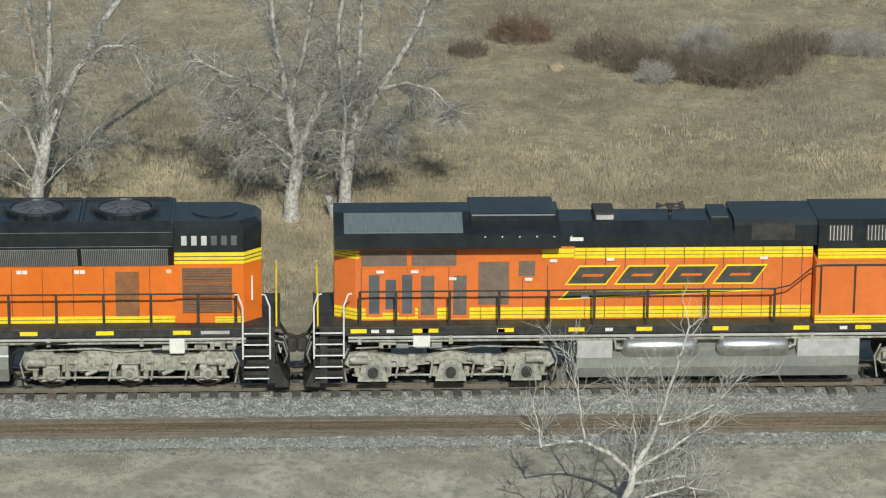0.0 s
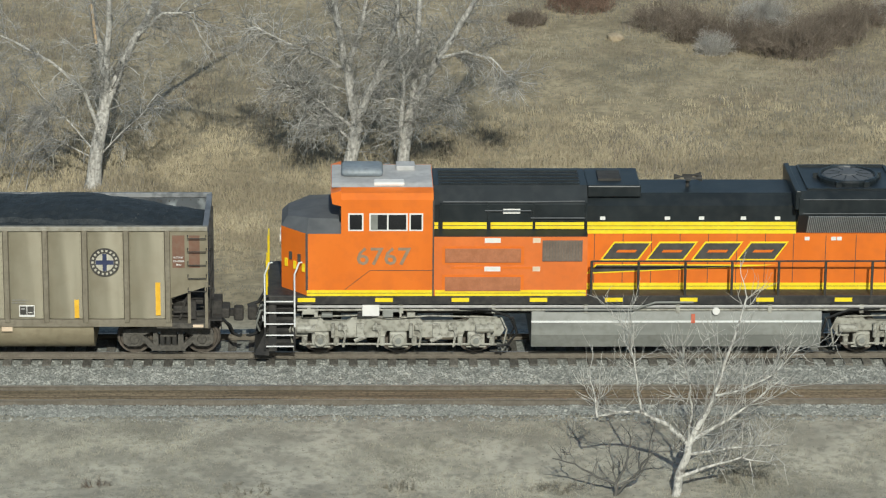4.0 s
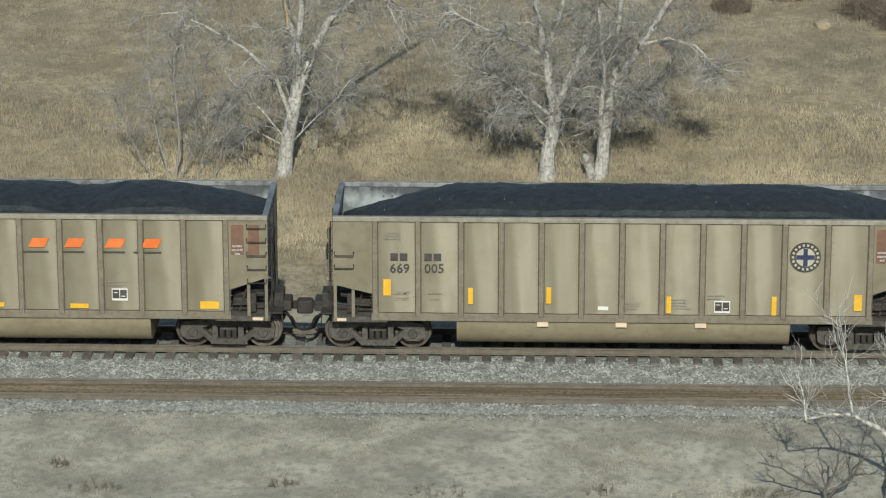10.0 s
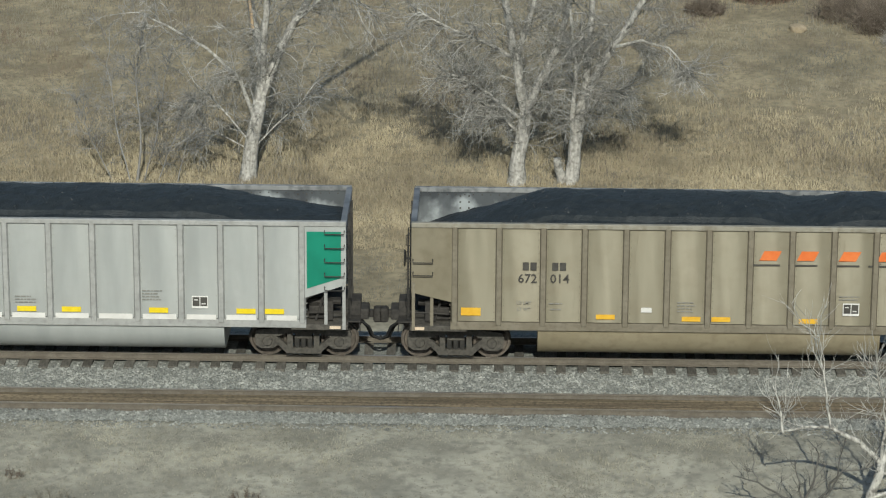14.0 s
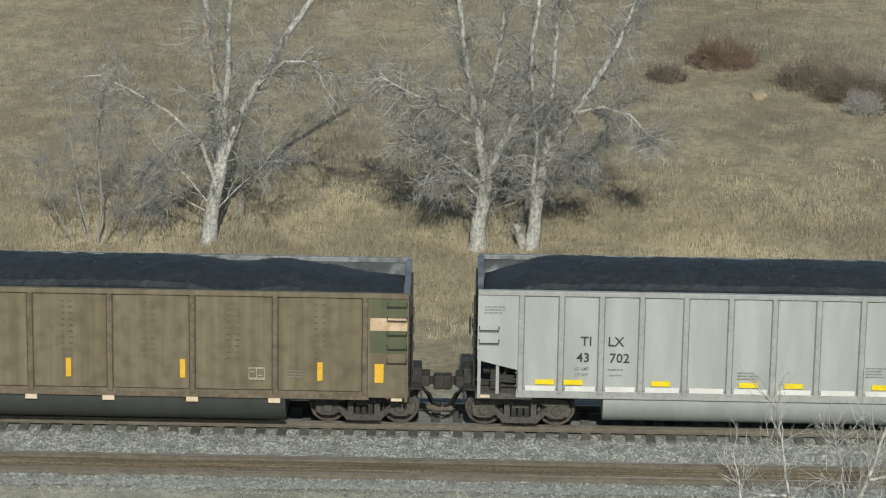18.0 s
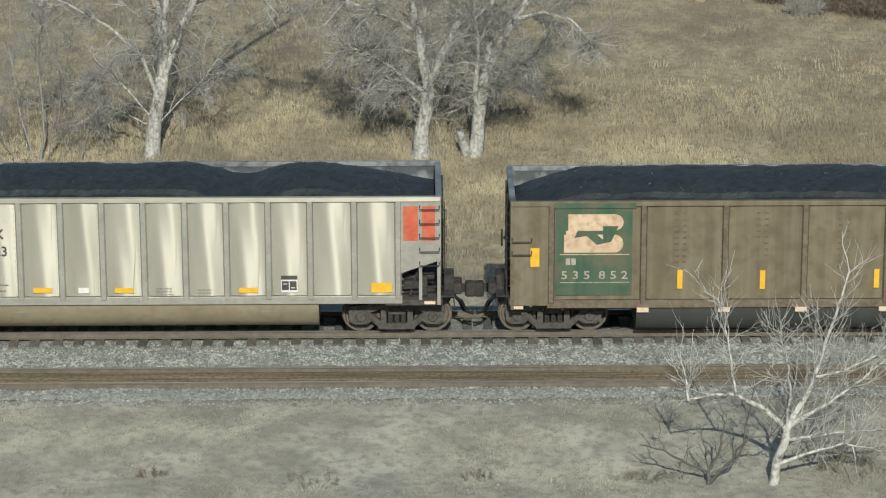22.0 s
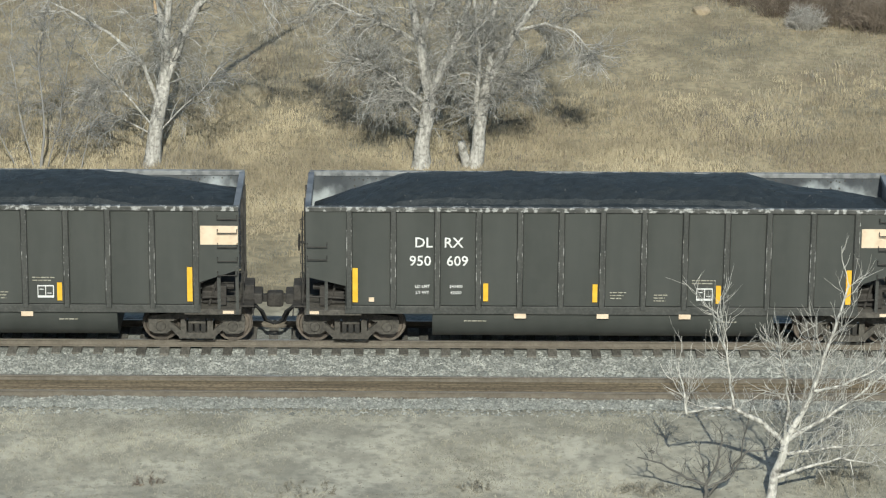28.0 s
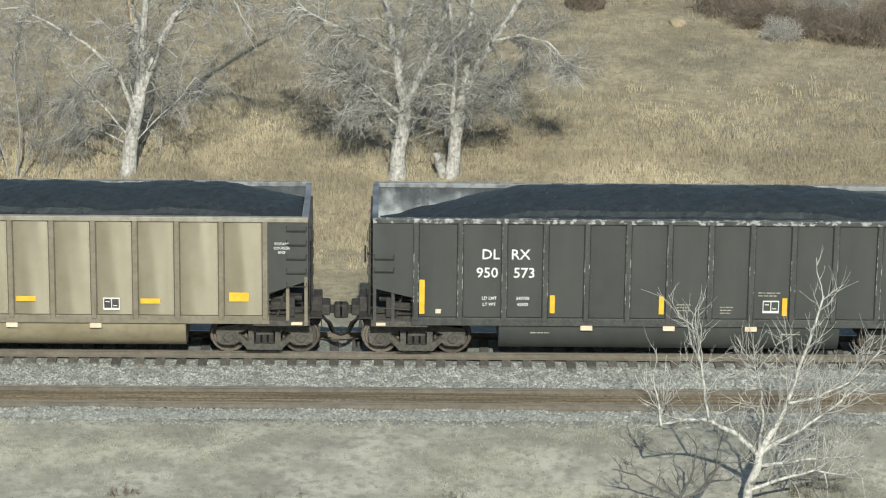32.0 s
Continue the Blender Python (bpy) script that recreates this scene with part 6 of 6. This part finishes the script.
    for x in (2.55, 3.45, 4.4, 5.6, 6.8):
        part("stanchion", tube(B(), [(x, -1.54, 2.1), (x, -1.54, 3.42)], 0.024, 6), UNDER, eng)
    for x in (-9.58, -7.96, -7.70, -5.72, -3.86, -2.07, -0.06, 2.08, 3.72):
        sticker(eng, x, 1.69, 0.42, 0.11, LEMON, y=-1.503)
    for x in (-9.15, -8.75, -5.85, -3.0, 3.2):
        sticker(eng, x, 1.68, 0.2, 0.09, WHITE, y=-1.503, name="label_plate")
    return eng


def lathe_x(bm, prof, y, z, seg=20):
    rings = [[bm.verts.new((x, y + r * math.cos(k * math.tau / seg), z + r * math.sin(k * math.tau / seg))) for k in range(seg)] for x, r in prof]
    fs = []
    for a, b in zip(rings, rings[1:]):
        for k in range(seg):
            fs.append(bm.faces.new((a[k], a[(k + 1) % seg], b[(k + 1) % seg], b[k])))
    fs += [bm.faces.new(rings[0]), bm.faces.new(rings[-1][::-1])]
    bmesh.ops.recalc_face_normals(bm, faces=fs)
    return bm


VEHICLES.append((cab_diesel(), -3.46))
VEHICLES.append((wide_diesel(), -25.99))

# ---- plants ----


class Sticks:
    """Collects tapered bars as plain lists, for trees and brush."""

    def __init__(self):
        self.verts, self.faces = [], []

    def bar(self, pts, r0, r1, seg, flare=0.0):
        n0 = len(self.verts)
        last = len(pts) - 1
        side = None
        for i, p in enumerate(pts):
            way = (pts[min(i + 1, last)] - pts[max(i - 1, 0)]).normalized()
            side = way.orthogonal().normalized() if side is None else (side - way * side.dot(way)).normalized()
            up = way.cross(side)
            r = (r0 + (r1 - r0) * i / last) * (1 + flare * math.exp(-i * 1.1))
            for k in range(seg):
                a = k * math.tau / seg
                self.verts.append(tuple(p + (side * math.cos(a) + up * math.sin(a)) * r))
        for i in range(last):
            for k in range(seg):
                a, b = n0 + i * seg + k, n0 + i * seg + (k + 1) % seg
                self.faces.append((a, b, b + seg, a + seg))
        self.faces.append(tuple(n0 + last * seg + k for k in range(seg)))


def shoot(st, r, p, way, length, rad, steps_, lift, wobble):
    """A wandering line of points from p, bent by lift."""
    pts = [p.copy()]
    d = way.normalized()
    for _ in range(steps_):
        d = (d + Vector((r.uniform(-1, 1), r.uniform(-1, 1), r.uniform(-1, 1))) * wobble + Vector((0, 0, lift))).normalized()
        pts.append(pts[-1] + d * (length / steps_))
    return pts


def twigs(st, r, pts, length, rad, depth, count, droop):
    """Side shoots along a line, and shoots on those."""
    for _ in range(count):
        i = r.uniform(0.12, 1.0) * (len(pts) - 1)
        k = min(int(i), len(pts) - 2)
        p = pts[k].lerp(pts[k + 1], i - k)
        along = (pts[k + 1] - pts[k]).normalized()
        out = along.orthogonal().normalized()
        out.rotate(Matrix.Rotation(r.uniform(0, math.tau), 3, along))
        way = along * r.uniform(0.3, 0.9) + out * r.uniform(0.5, 1.0)
        ln = length * r.uniform(0.5, 1.15)
        q = shoot(st, r, p, way, ln, rad, 3 if depth < 2 else 4, droop * r.uniform(0.2, 1.3), 0.30)
        st.bar(q, rad, rad * 0.4, 3 if rad < 0.02 else 4)
        if depth:
            twigs(st, r, q, length * 0.55, rad * 0.55, depth - 1, 6 if depth > 1 else 5, droop)


def tree(name, label, x, y, limbs, r_seed, bark, twig_mat, twig_len, twig_rad, counts, droop=0.02, depth=2, lean=0.25, size=1.0):
    """limbs: (radius at foot, radius at tip, ((x, z), ...)) in the tree's own upright plane, the first one the trunk."""
    r = random.Random(r_seed)
    z = land(x, y) - 0.05
    top = new(name)
    top.location = (x, y, z)
    top.scale = (size, size, size)
    tagged(top, label, "tree")
    trunk, crown = Sticks(), Sticks()
    for n, (ra, rb, line, count) in enumerate(limbs):
        fine, back = [], r.uniform(-lean, lean)
        knots = [Vector((px, back * (pz - line[0][1]) * (n > 0), pz)) for px, pz in line]
        for a, b in zip(knots, knots[1:]):
            for k in range(3):
                v = a.lerp(b, k / 3)
                if fine:
                    v += Vector((r.uniform(-1, 1), r.uniform(-1, 1), 0)) * 0.035
                fine.append(v)
        fine.append(knots[-1])
        trunk.bar(fine, ra, rb, 9 if ra > 0.08 else 6, 0.28 if n == 0 else 0.0)
        twigs(crown, r, fine[3:] if n == 0 else fine, twig_len, twig_rad, depth, int(count * counts), droop)
    ob = fast("trunk", trunk.verts, trunk.faces, bark, "", top)
    ob.data.shade_smooth()
    fast("crown", crown.verts, crown.faces, twig_mat, "stuff", top)
    return top


leaner = tree("cottonwood_tree", "leafless pale-barked cottonwood on the grassy slope, limb leaning over", -8.03, 18.97, (
    (0.24, 0.20, ((0, 0), (0.12, 1.1), (0.38, 2.5)), 2),
    (0.17, 0.06, ((0.36, 2.4), (0.48, 3.4), (0.20, 5.0), (0.0, 6.6), (-0.25, 9.0)), 10),
    (0.13, 0.05, ((0.46, 3.3), (0.62, 4.8), (0.66, 6.3), (0.9, 9.0)), 8),
    (0.16, 0.07, ((0.30, 2.0), (0.48, 2.7), (0.97, 4.0), (1.52, 4.95), (2.25, 6.3), (3.2, 7.6), (4.5, 9.2)), 20),
    (0.06, 0.015, ((1.5, 4.95), (2.3, 5.7), (3.2, 5.7), (3.9, 5.1)), 9),
    (0.075, 0.02, ((0.18, 2.1), (-0.2, 3.2), (-1.2, 4.15), (-2.3, 4.8), (-3.1, 5.2)), 8),
    (0.035, 0.012, ((0.05, 1.3), (-0.7, 2.2), (-1.5, 3.0), (-2.2, 4.2)), 6),
    (0.03, 0.012, ((0.1, 1.0), (-0.9, 1.5), (-1.8, 1.9)), 5),
    (0.03, 0.012, ((0.2, 1.0), (0.8, 1.75), (1.5, 2.4), (2.1, 3.2)), 6),
), 11, BARK, TWIG, 1.4, 0.019, 2.5, droop=-0.10, size=1.031)
st = Sticks()
st.bar([Vector((0.22, -0.05, 4.7)), Vector((0.15, -0.10, 5.4)), Vector((0.03, -0.10, 6.3)), Vector((-0.1, -0.08, 6.9))], 0.045, 0.05, 8)
fast("bare_wood", st.verts, st.faces, TANWOOD, "", leaner)
tree("cottonwood_tree", "leafless forked cottonwood with dense grey twigs", 0.21, 19.03, (
    (0.25, 0.19, ((0, 0), (0.05, 0.9), (0.27, 2.3)), 5),
    (0.17, 0.05, ((0.25, 2.2), (-0.05, 3.8), (-0.35, 5.2), (-0.6, 7.2), (-0.9, 9.0)), 24),
    (0.15, 0.05, ((0.28, 2.3), (0.62, 3.1), (1.15, 4.2), (1.45, 5.6), (1.7, 8.0)), 20),
    (0.10, 0.03, ((-0.05, 3.9), (0.35, 5.0), (0.6, 6.4), (0.9, 8.5)), 14),
    (0.07, 0.02, ((-0.05, 3.8), (-0.9, 4.3), (-1.9, 4.7), (-3.0, 5.3)), 18),
    (0.06, 0.015, ((0.1, 2.0), (-0.8, 2.7), (-1.6, 3.2), (-2.3, 3.4)), 18),
    (0.05, 0.015, ((0.05, 1.6), (-0.6, 2.2), (-1.1, 2.4)), 14),
), 12, BARK, TWIG, 1.25, 0.0187, 2.4, droop=-0.05, size=1.031)
tree("cottonwood_tree", "leafless cottonwood with a long arching limb", 1.86, 19.15, (
    (0.21, 0.16, ((0, 0), (0.12, 1.1), (0.32, 2.4), (0.46, 3.0)), 5),
    (0.13, 0.05, ((0.42, 2.8), (0.48, 4.3), (0.6, 6.2), (0.7, 9.0)), 20),
    (0.14, 0.05, ((0.45, 2.9), (1.25, 4.3), (1.9, 5.3), (2.5, 6.4), (3.3, 8.5)), 22),
    (0.10, 0.04, ((0.1, 1.0), (0.02, 2.2), (0.1, 3.6), (-0.1, 5.5)), 20),
    (0.06, 0.02, ((1.2, 4.2), (2.0, 4.4), (2.8, 4.2), (3.4, 3.6)), 14),
    (0.05, 0.02, ((0.35, 2.5), (0.9, 2.9), (1.5, 2.9)), 10),
    (0.15, 0.11, ((-0.22, 0), (-0.34, 0.5), (-0.40, 0.85)), 0),
), 13, BARK, TWIG, 1.25, 0.0187, 2.4, droop=-0.05, size=1.031)
tree("grey_sapling", "thin grey leafless thicket sapling on the slope", -11.39, 18.73, (
    (0.04, 0.012, ((0, 0), (0.15, 1.5), (0.0, 3.2), (0.3, 4.6)), 30),
    (0.022, 0.010, ((-0.2, 0.0), (-0.6, 1.6), (-0.9, 3.4), (-0.8, 4.6)), 22),
    (0.022, 0.010, ((0.2, 0.0), (0.6, 1.5), (0.9, 3.2), (1.2, 4.4)), 22),
    (0.020, 0.010, ((-0.7, 0.0), (-1.3, 1.4), (-1.8, 2.8)), 18),
    (0.020, 0.010, ((0.6, 0.0), (1.1, 1.3), (1.6, 2.6)), 18),
    (0.020, 0.010, ((1.2, 0.0), (1.5, 1.2), (2.1, 2.2)), 10),
), 14, THICKET, THICKET, 0.95, 0.011, 1.15, droop=0.07, size=1.031)
tree("pale_tree", "leafless white-barked small tree beside the near track", 8.03, -9.96, (
    (0.115, 0.09, ((0, -0.3), (0.08, 0.6), (0.25, 1.35)), 2),
    (0.075, 0.02, ((0.25, 1.35), (-0.28, 1.85), (-0.9, 2.15), (-1.35, 2.15), (-1.95, 2.05)), 5),
    (0.085, 0.02, ((0.25, 1.35), (0.62, 2.0), (0.85, 2.6), (1.15, 3.4), (1.6, 4.9)), 16),
    (0.06, 0.015, ((0.27, 1.4), (0.9, 1.8), (1.6, 2.25), (2.5, 3.0)), 11),
    (0.05, 0.012, ((0.22, 1.1), (0.9, 1.2), (1.7, 1.3), (2.6, 1.35)), 9),
    (0.05, 0.012, ((0.1, 0.55), (0.8, 0.8), (1.5, 1.0), (2.2, 0.9)), 9),
    (0.04, 0.012, ((0.25, 1.4), (0.25, 2.2), (0.2, 3.0), (-0.1, 4.0)), 9),
    (0.03, 0.010, ((-0.9, 2.15), (-1.0, 2.9), (-1.15, 3.6), (-1.3, 4.3)), 7),
    (0.03, 0.010, ((-1.95, 2.05), (-2.05, 2.6), (-2.2, 3.1)), 4),
    (0.035, 0.010, ((0.85, 2.6), (1.5, 2.75), (2.2, 3.2), (2.8, 4.0)), 9),
), 15, BIRCH, BIRCHTWIG, 1.15, 0.0130, 2.1, droop=0.36, depth=1, lean=0.3)

# Stand-in for a branching shadow on the bank, modelled as dark twigs.
tree("dark_shrub", "dark twigs standing in for a branching shadow beside the pale tree", 6.56, -9.94, tuple((ra, rb, tuple((px * 0.86, pz * 0.86) for px, pz in line), n) for ra, rb, line, n in (
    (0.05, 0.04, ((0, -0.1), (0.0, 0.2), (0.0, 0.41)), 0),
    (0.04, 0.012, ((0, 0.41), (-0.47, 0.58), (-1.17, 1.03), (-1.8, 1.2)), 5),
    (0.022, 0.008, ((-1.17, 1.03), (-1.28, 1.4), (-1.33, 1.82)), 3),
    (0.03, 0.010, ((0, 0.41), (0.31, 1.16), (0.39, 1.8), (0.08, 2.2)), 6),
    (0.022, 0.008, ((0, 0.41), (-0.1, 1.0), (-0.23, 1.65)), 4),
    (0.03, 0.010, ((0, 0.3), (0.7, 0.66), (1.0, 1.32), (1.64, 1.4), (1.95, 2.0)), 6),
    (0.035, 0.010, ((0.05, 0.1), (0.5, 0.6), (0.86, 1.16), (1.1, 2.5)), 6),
)), 16, SHADOWTWIG, SHADOWTWIG, 0.6, 0.010, 1.3, droop=0.25, depth=1, lean=0.1)


def bush(name, label, x, y, w, h, mat, seed, n):
    r = random.Random(seed)
    st = Sticks()
    z = land(x, y)
    for _ in range(n):
        a, q = r.uniform(0, math.tau), r.random() ** 0.5
        p = Vector((math.cos(a) * q * w * 0.5, math.sin(a) * q * w * 0.32, -0.05))
        p.z = land(x + p.x, y + p.y) - z - 0.05
        way = Vector((p.x * 0.5 / w + r.uniform(-0.4, 0.4), p.y * 0.5 / w + r.uniform(-0.4, 0.4), 1))
        pts = shoot(st, r, p, way, h * r.uniform(0.55, 1.1) * (1.05 - 0.5 * q), 0.012, 4, 0.03, 0.2)
        st.bar(pts, 0.013, 0.005, 3)
        twigs(st, r, pts, h * 0.35, 0.007, 1, 4, 0.05)
    ob = fast(name, st.verts, st.faces, mat, "")
    ob.location = (x, y, z)
    return tagged(ob, label, "bush", kind="stuff" if name == "weed" else "")


BUSHES = (
    ("bush", "dark red leafless bush on the slope", 8.87, 38.02, 2.34, 1.13, REDBUSH, 215),
    ("bush", "dark brown leafless bush on the slope", 6.85, 36.17, 1.26, 0.77, BROWNBUSH, 156),
    ("bush", "brown leafless brush patch on the slope", 11.97, 35.87, 2.52, 1.18, BROWNBUSH, 230),
    ("bush", "brown leafless brush patch on the slope", 13.04, 34.32, 1.97, 1.31, BROWNBUSH, 218),
    ("pale_bush", "pale silvery leafless bush before brown brush", 13.42, 32.75, 0.95, 1.0, PALEBUSH, 173),
    ("bush", "brown leafless brush patch on the slope", 14.65, 33.50, 2.28, 1.40, BROWNBUSH, 215),
    ("pale_bush", "pale silvery leafless bush before brown brush", 15.45, 35.2, 1.5, 1.75, PALEBUSH, 240),
    ("bush", "greyish brown leafless brush on the slope", 16.33, 32.41, 2.57, 1.65, BROWNBUSH, 230),
    ("bush", "greyish brown leafless brush on the slope", 17.94, 34.16, 2.40, 1.6, BROWNBUSH, 230),
    ("bush", "greyish brown leafless brush on the slope", 19.26, 36.09, 2.01, 1.25, BROWNBUSH, 180),
    ("pale_bush", "pale grey leafless bush on the slope", 20.47, 36.36, 1.70, 1.04, PALEBUSH, 184),
    ("pale_bush", "pale grey leafless bush on the slope", 21.69, 36.08, 1.91, 1.13, PALEBUSH, 198),
    ("weed", "low brown dry weed on bare ground", -11.3, -8.1, 0.45, 0.3, BROWNBUSH, 15),
    ("weed", "low brown dry weed on bare ground", -5.9, -9.3, 0.6, 0.32, BROWNBUSH, 15),
    ("weed", "low grey dry weed on bare ground", 1.4, -9.3, 0.7, 0.35, WEED, 20),
    ("weed", "low grey dry weed on bare ground", 5.2, -9.6, 1.3, 0.4, WEED, 30),
    ("weed", "low grey dry weed on bare ground", 9.8, -8.9, 1.6, 0.5, WEED, 40),
    ("weed", "low grey dry weed on bare ground", -10.3, -9.5, 1.2, 0.4, WEED, 30),
    ("weed", "low grey dry weed on bare ground", -2.4, -9.7, 1.6, 0.3, WEED, 30),
)
for k, (name, label, x, y, w, h, mat, n) in enumerate(BUSHES):
    bush(name, label, x, y, w, h, mat, 100 + k, int(n * 0.72))

# ---- dry grass ----


def blades(name, label, mat, seed, x0, x1, y0, y1, n, height, per, spread_, keep):
    """Tufts of flat bent blades, set by chance over a stretch of ground."""
    g = np.random.default_rng(seed)
    verts, faces = [], []
    made = 0
    while made < n:
        x, y = g.uniform(x0, x1), g.uniform(y0, y1)
        if g.random() > keep(x, y):
            made += 0.35
            continue
        made += 1
        z = land(x, y) - 0.02
        h = height * (0.55 + 0.6 * g.random()) * (0.8 + 0.5 * noise.noise((x * 0.35, y * 0.35, 9)))
        for _ in range(per):
            a = g.random() * math.tau
            px, py = x + g.normal() * spread_, y + g.normal() * spread_
            dx, dy = math.cos(a) * 0.010, math.sin(a) * 0.006
            bend = h * g.uniform(0.10, 0.60)
            b = g.random() * math.tau
            mx, my = px + math.cos(b) * bend * 0.35, py + math.sin(b) * bend * 0.35
            ex, ey = px + math.cos(b) * bend, py + math.sin(b) * bend
            hh = h * g.uniform(0.6, 1.1)
            k = len(verts)
            verts += [(px - dx, py - dy, z), (px + dx, py + dy, z), (mx + dx * 0.8, my + dy, z + hh * 0.6), (mx - dx * 0.8, my - dy, z + hh * 0.6), (ex, ey, z + hh)]
            faces += [(k, k + 1, k + 2, k + 3), (k + 3, k + 2, k + 4)]
    ob = fast(name, verts, faces, mat)
    return tagged(ob, label, "grass")


def tall(x, y):
    return smooth(10.0, 15.0, y) * (1 - smooth(18.0, 29.0, y)) * (0.55 + 0.6 * noise.noise((x * 0.25, y * 0.3, 3)) + 0.2)


blades("tall_grass", "tall golden dry grass at the foot of the slope", GRASS, 21, -20, 26, 9.5, 29, 25000, 0.27, 14, 0.10, tall)
blades("slope_grass", "short tawny dry grass on the slope", HILLGRASS, 22, -22, 30, 4.0, 66, 52000, 0.20, 7, 0.14, lambda x, y: 0.45 + 0.5 * smooth(20.68, 28.3, y) + 0.4 * noise.noise((x * 0.2, y * 0.25, 6)))
blades("bank_grass", "sparse short dry grass on the near bank", STUBBLE, 23, -16, 16, -12, -5.0, 30000, 0.075, 5, 0.12, lambda x, y: 0.40 + 0.9 * noise.noise((x * 0.35, y * 0.4, 12)) + 0.5 * smooth(-10, -12, y))



def brushy(x, y):
    return 1.5 * noise.noise((x * 0.2 + 5, y * 0.16, 2)) + 0.05 + 0.9 * math.exp(-((x - 14.32) / 4.4) ** 2 - ((y - 37.28) / 3.6) ** 2) + 0.7 * math.exp(-((x - 6.09) / 2.8) ** 2 - ((y - 39.01) / 5.0) ** 2)


blades("slope_brush", "low grey-brown dry brush in patches on the slope", BRUSH, 24, -22, 30, 18, 66, 17000, 0.34, 7, 0.2, brushy)

# ---- stones ----


def stones(name, label, mat, seed, n, place, size):
    g = random.Random(seed)
    verts, faces = [], []
    for _ in range(n):
        x, y, z = place(g)
        q = size * g.uniform(0.5, 1.3)
        k = len(verts)
        t = g.random()
        ring = [(x + q * math.cos((i + t) * math.tau / 4) * g.uniform(0.7, 1.2), y + q * math.sin((i + t) * math.tau / 4) * g.uniform(0.7, 1.2), z + q * g.uniform(-0.1, 0.3)) for i in range(4)]
        verts += ring + [(x + q * g.uniform(-0.4, 0.4), y + q * g.uniform(-0.4, 0.4), z + q * g.uniform(0.5, 0.9))]
        faces += [(k + i, k + (i + 1) % 4, k + 4) for i in range(4)]
    return tagged(fast(name, verts, faces, mat), label, "stones")


def on_bed(g):
    x = g.uniform(-15, 15)
    y = g.choice((g.uniform(-3.3, -0.85), g.uniform(-3.3, -1.3), g.uniform(-3.3, -1.3), g.uniform(-3.3, -0.85), -4.5 - 0.9 * g.random() ** 2.4))
    return x, y, max(bed(x, y), land(x, y))


stones("ballast_stones", "loose grey crushed stones between the tracks", STONE, 31, 26000, on_bed, 0.045)
def on_bank(g):
    x, y = g.uniform(-15, 15), g.uniform(-11.5, -5.0)
    return x, y, land(x, y)


stones("pebbles", "scattered small pebbles and clods on the bank", PEBBLE, 32, 3800, on_bank, 0.028)
for x, y, q in ((10.02, 34.55, 0.33), (16.97, 35.23, 0.24)):
    bm = B()
    bmesh.ops.create_icosphere(bm, subdivisions=2, radius=q)
    for v in bm.verts:
        v.co *= 1 + 0.25 * noise.noise(v.co * 4 + Vector((x, y, 0)))
        v.co.z *= 0.6
    ob = part("rock", bm, PALESTONE, label="pale tan rock lying in dry grass")
    ob.location = (x, y, land(x, y) + q * 0.12)
    tagged(ob, category="rock")

# ---- ties ----
g = random.Random(41)
tie_mesh = mesh_of("tie", boxed(-0.115, 0.115, -1.3, 1.3, -0.18, 0.0, bev=0.012), TIE)
for owner, y0 in ((track_far, 0.0),):
    x = -18.0
    while x < 18.0:
        ob = new("tie", tie_mesh)
        ob.parent = owner
        ob.matrix_basis = pose(x, y0 + g.uniform(-0.09, 0.09), -0.172 + g.uniform(-0.012, 0.0), 0, 0, g.uniform(-1.2, 1.2))
        x += 0.53 + g.uniform(-0.03, 0.03)

# ---- what moves ----
RUN = ((0.0, -14.49), (1.0, -9.51), (2.0, -4.53), (3.0, 0.42), (4.0, 5.36), (4.5, 7.81), (6.5, 17.54), (7.0, 19.97), (8.0, 24.81), (9.0, 29.61), (10.0, 34.40), (11.0, 39.17),
       (12.0, 43.92), (13.0, 48.64), (13.5, 51.00), (15.5, 60.44), (16.5, 65.12), (17.5, 69.79), (18.5, 74.37), (19.0, 76.63), (20.0, 81.23), (21.0, 85.84), (22.0, 90.45), (23.0, 95.03),
       (24.0, 99.60), (25.0, 104.16), (26.0, 108.71), (26.5, 110.99), (28.5, 120.11), (30.0, 126.99), (31.0, 131.60), (32.0, 136.22))


def run_at(t):
    ts, xs = [r[0] for r in RUN], [r[1] for r in RUN]
    return float(np.interp(t, ts, xs))


def motions():
    for thing, off in VEHICLES:
        walk(thing, [(t, pose(x - off, 0, 0)) for t, x in RUN])
    times = [k * 0.125 for k in range(257)]
    for ob, r, x in WHEELS:
        walk(ob, [(t, Matrix.Translation((x, 0, r)) @ Matrix.Rotation(run_at(t) / r, 4, "Y")) for t in times])


motions()
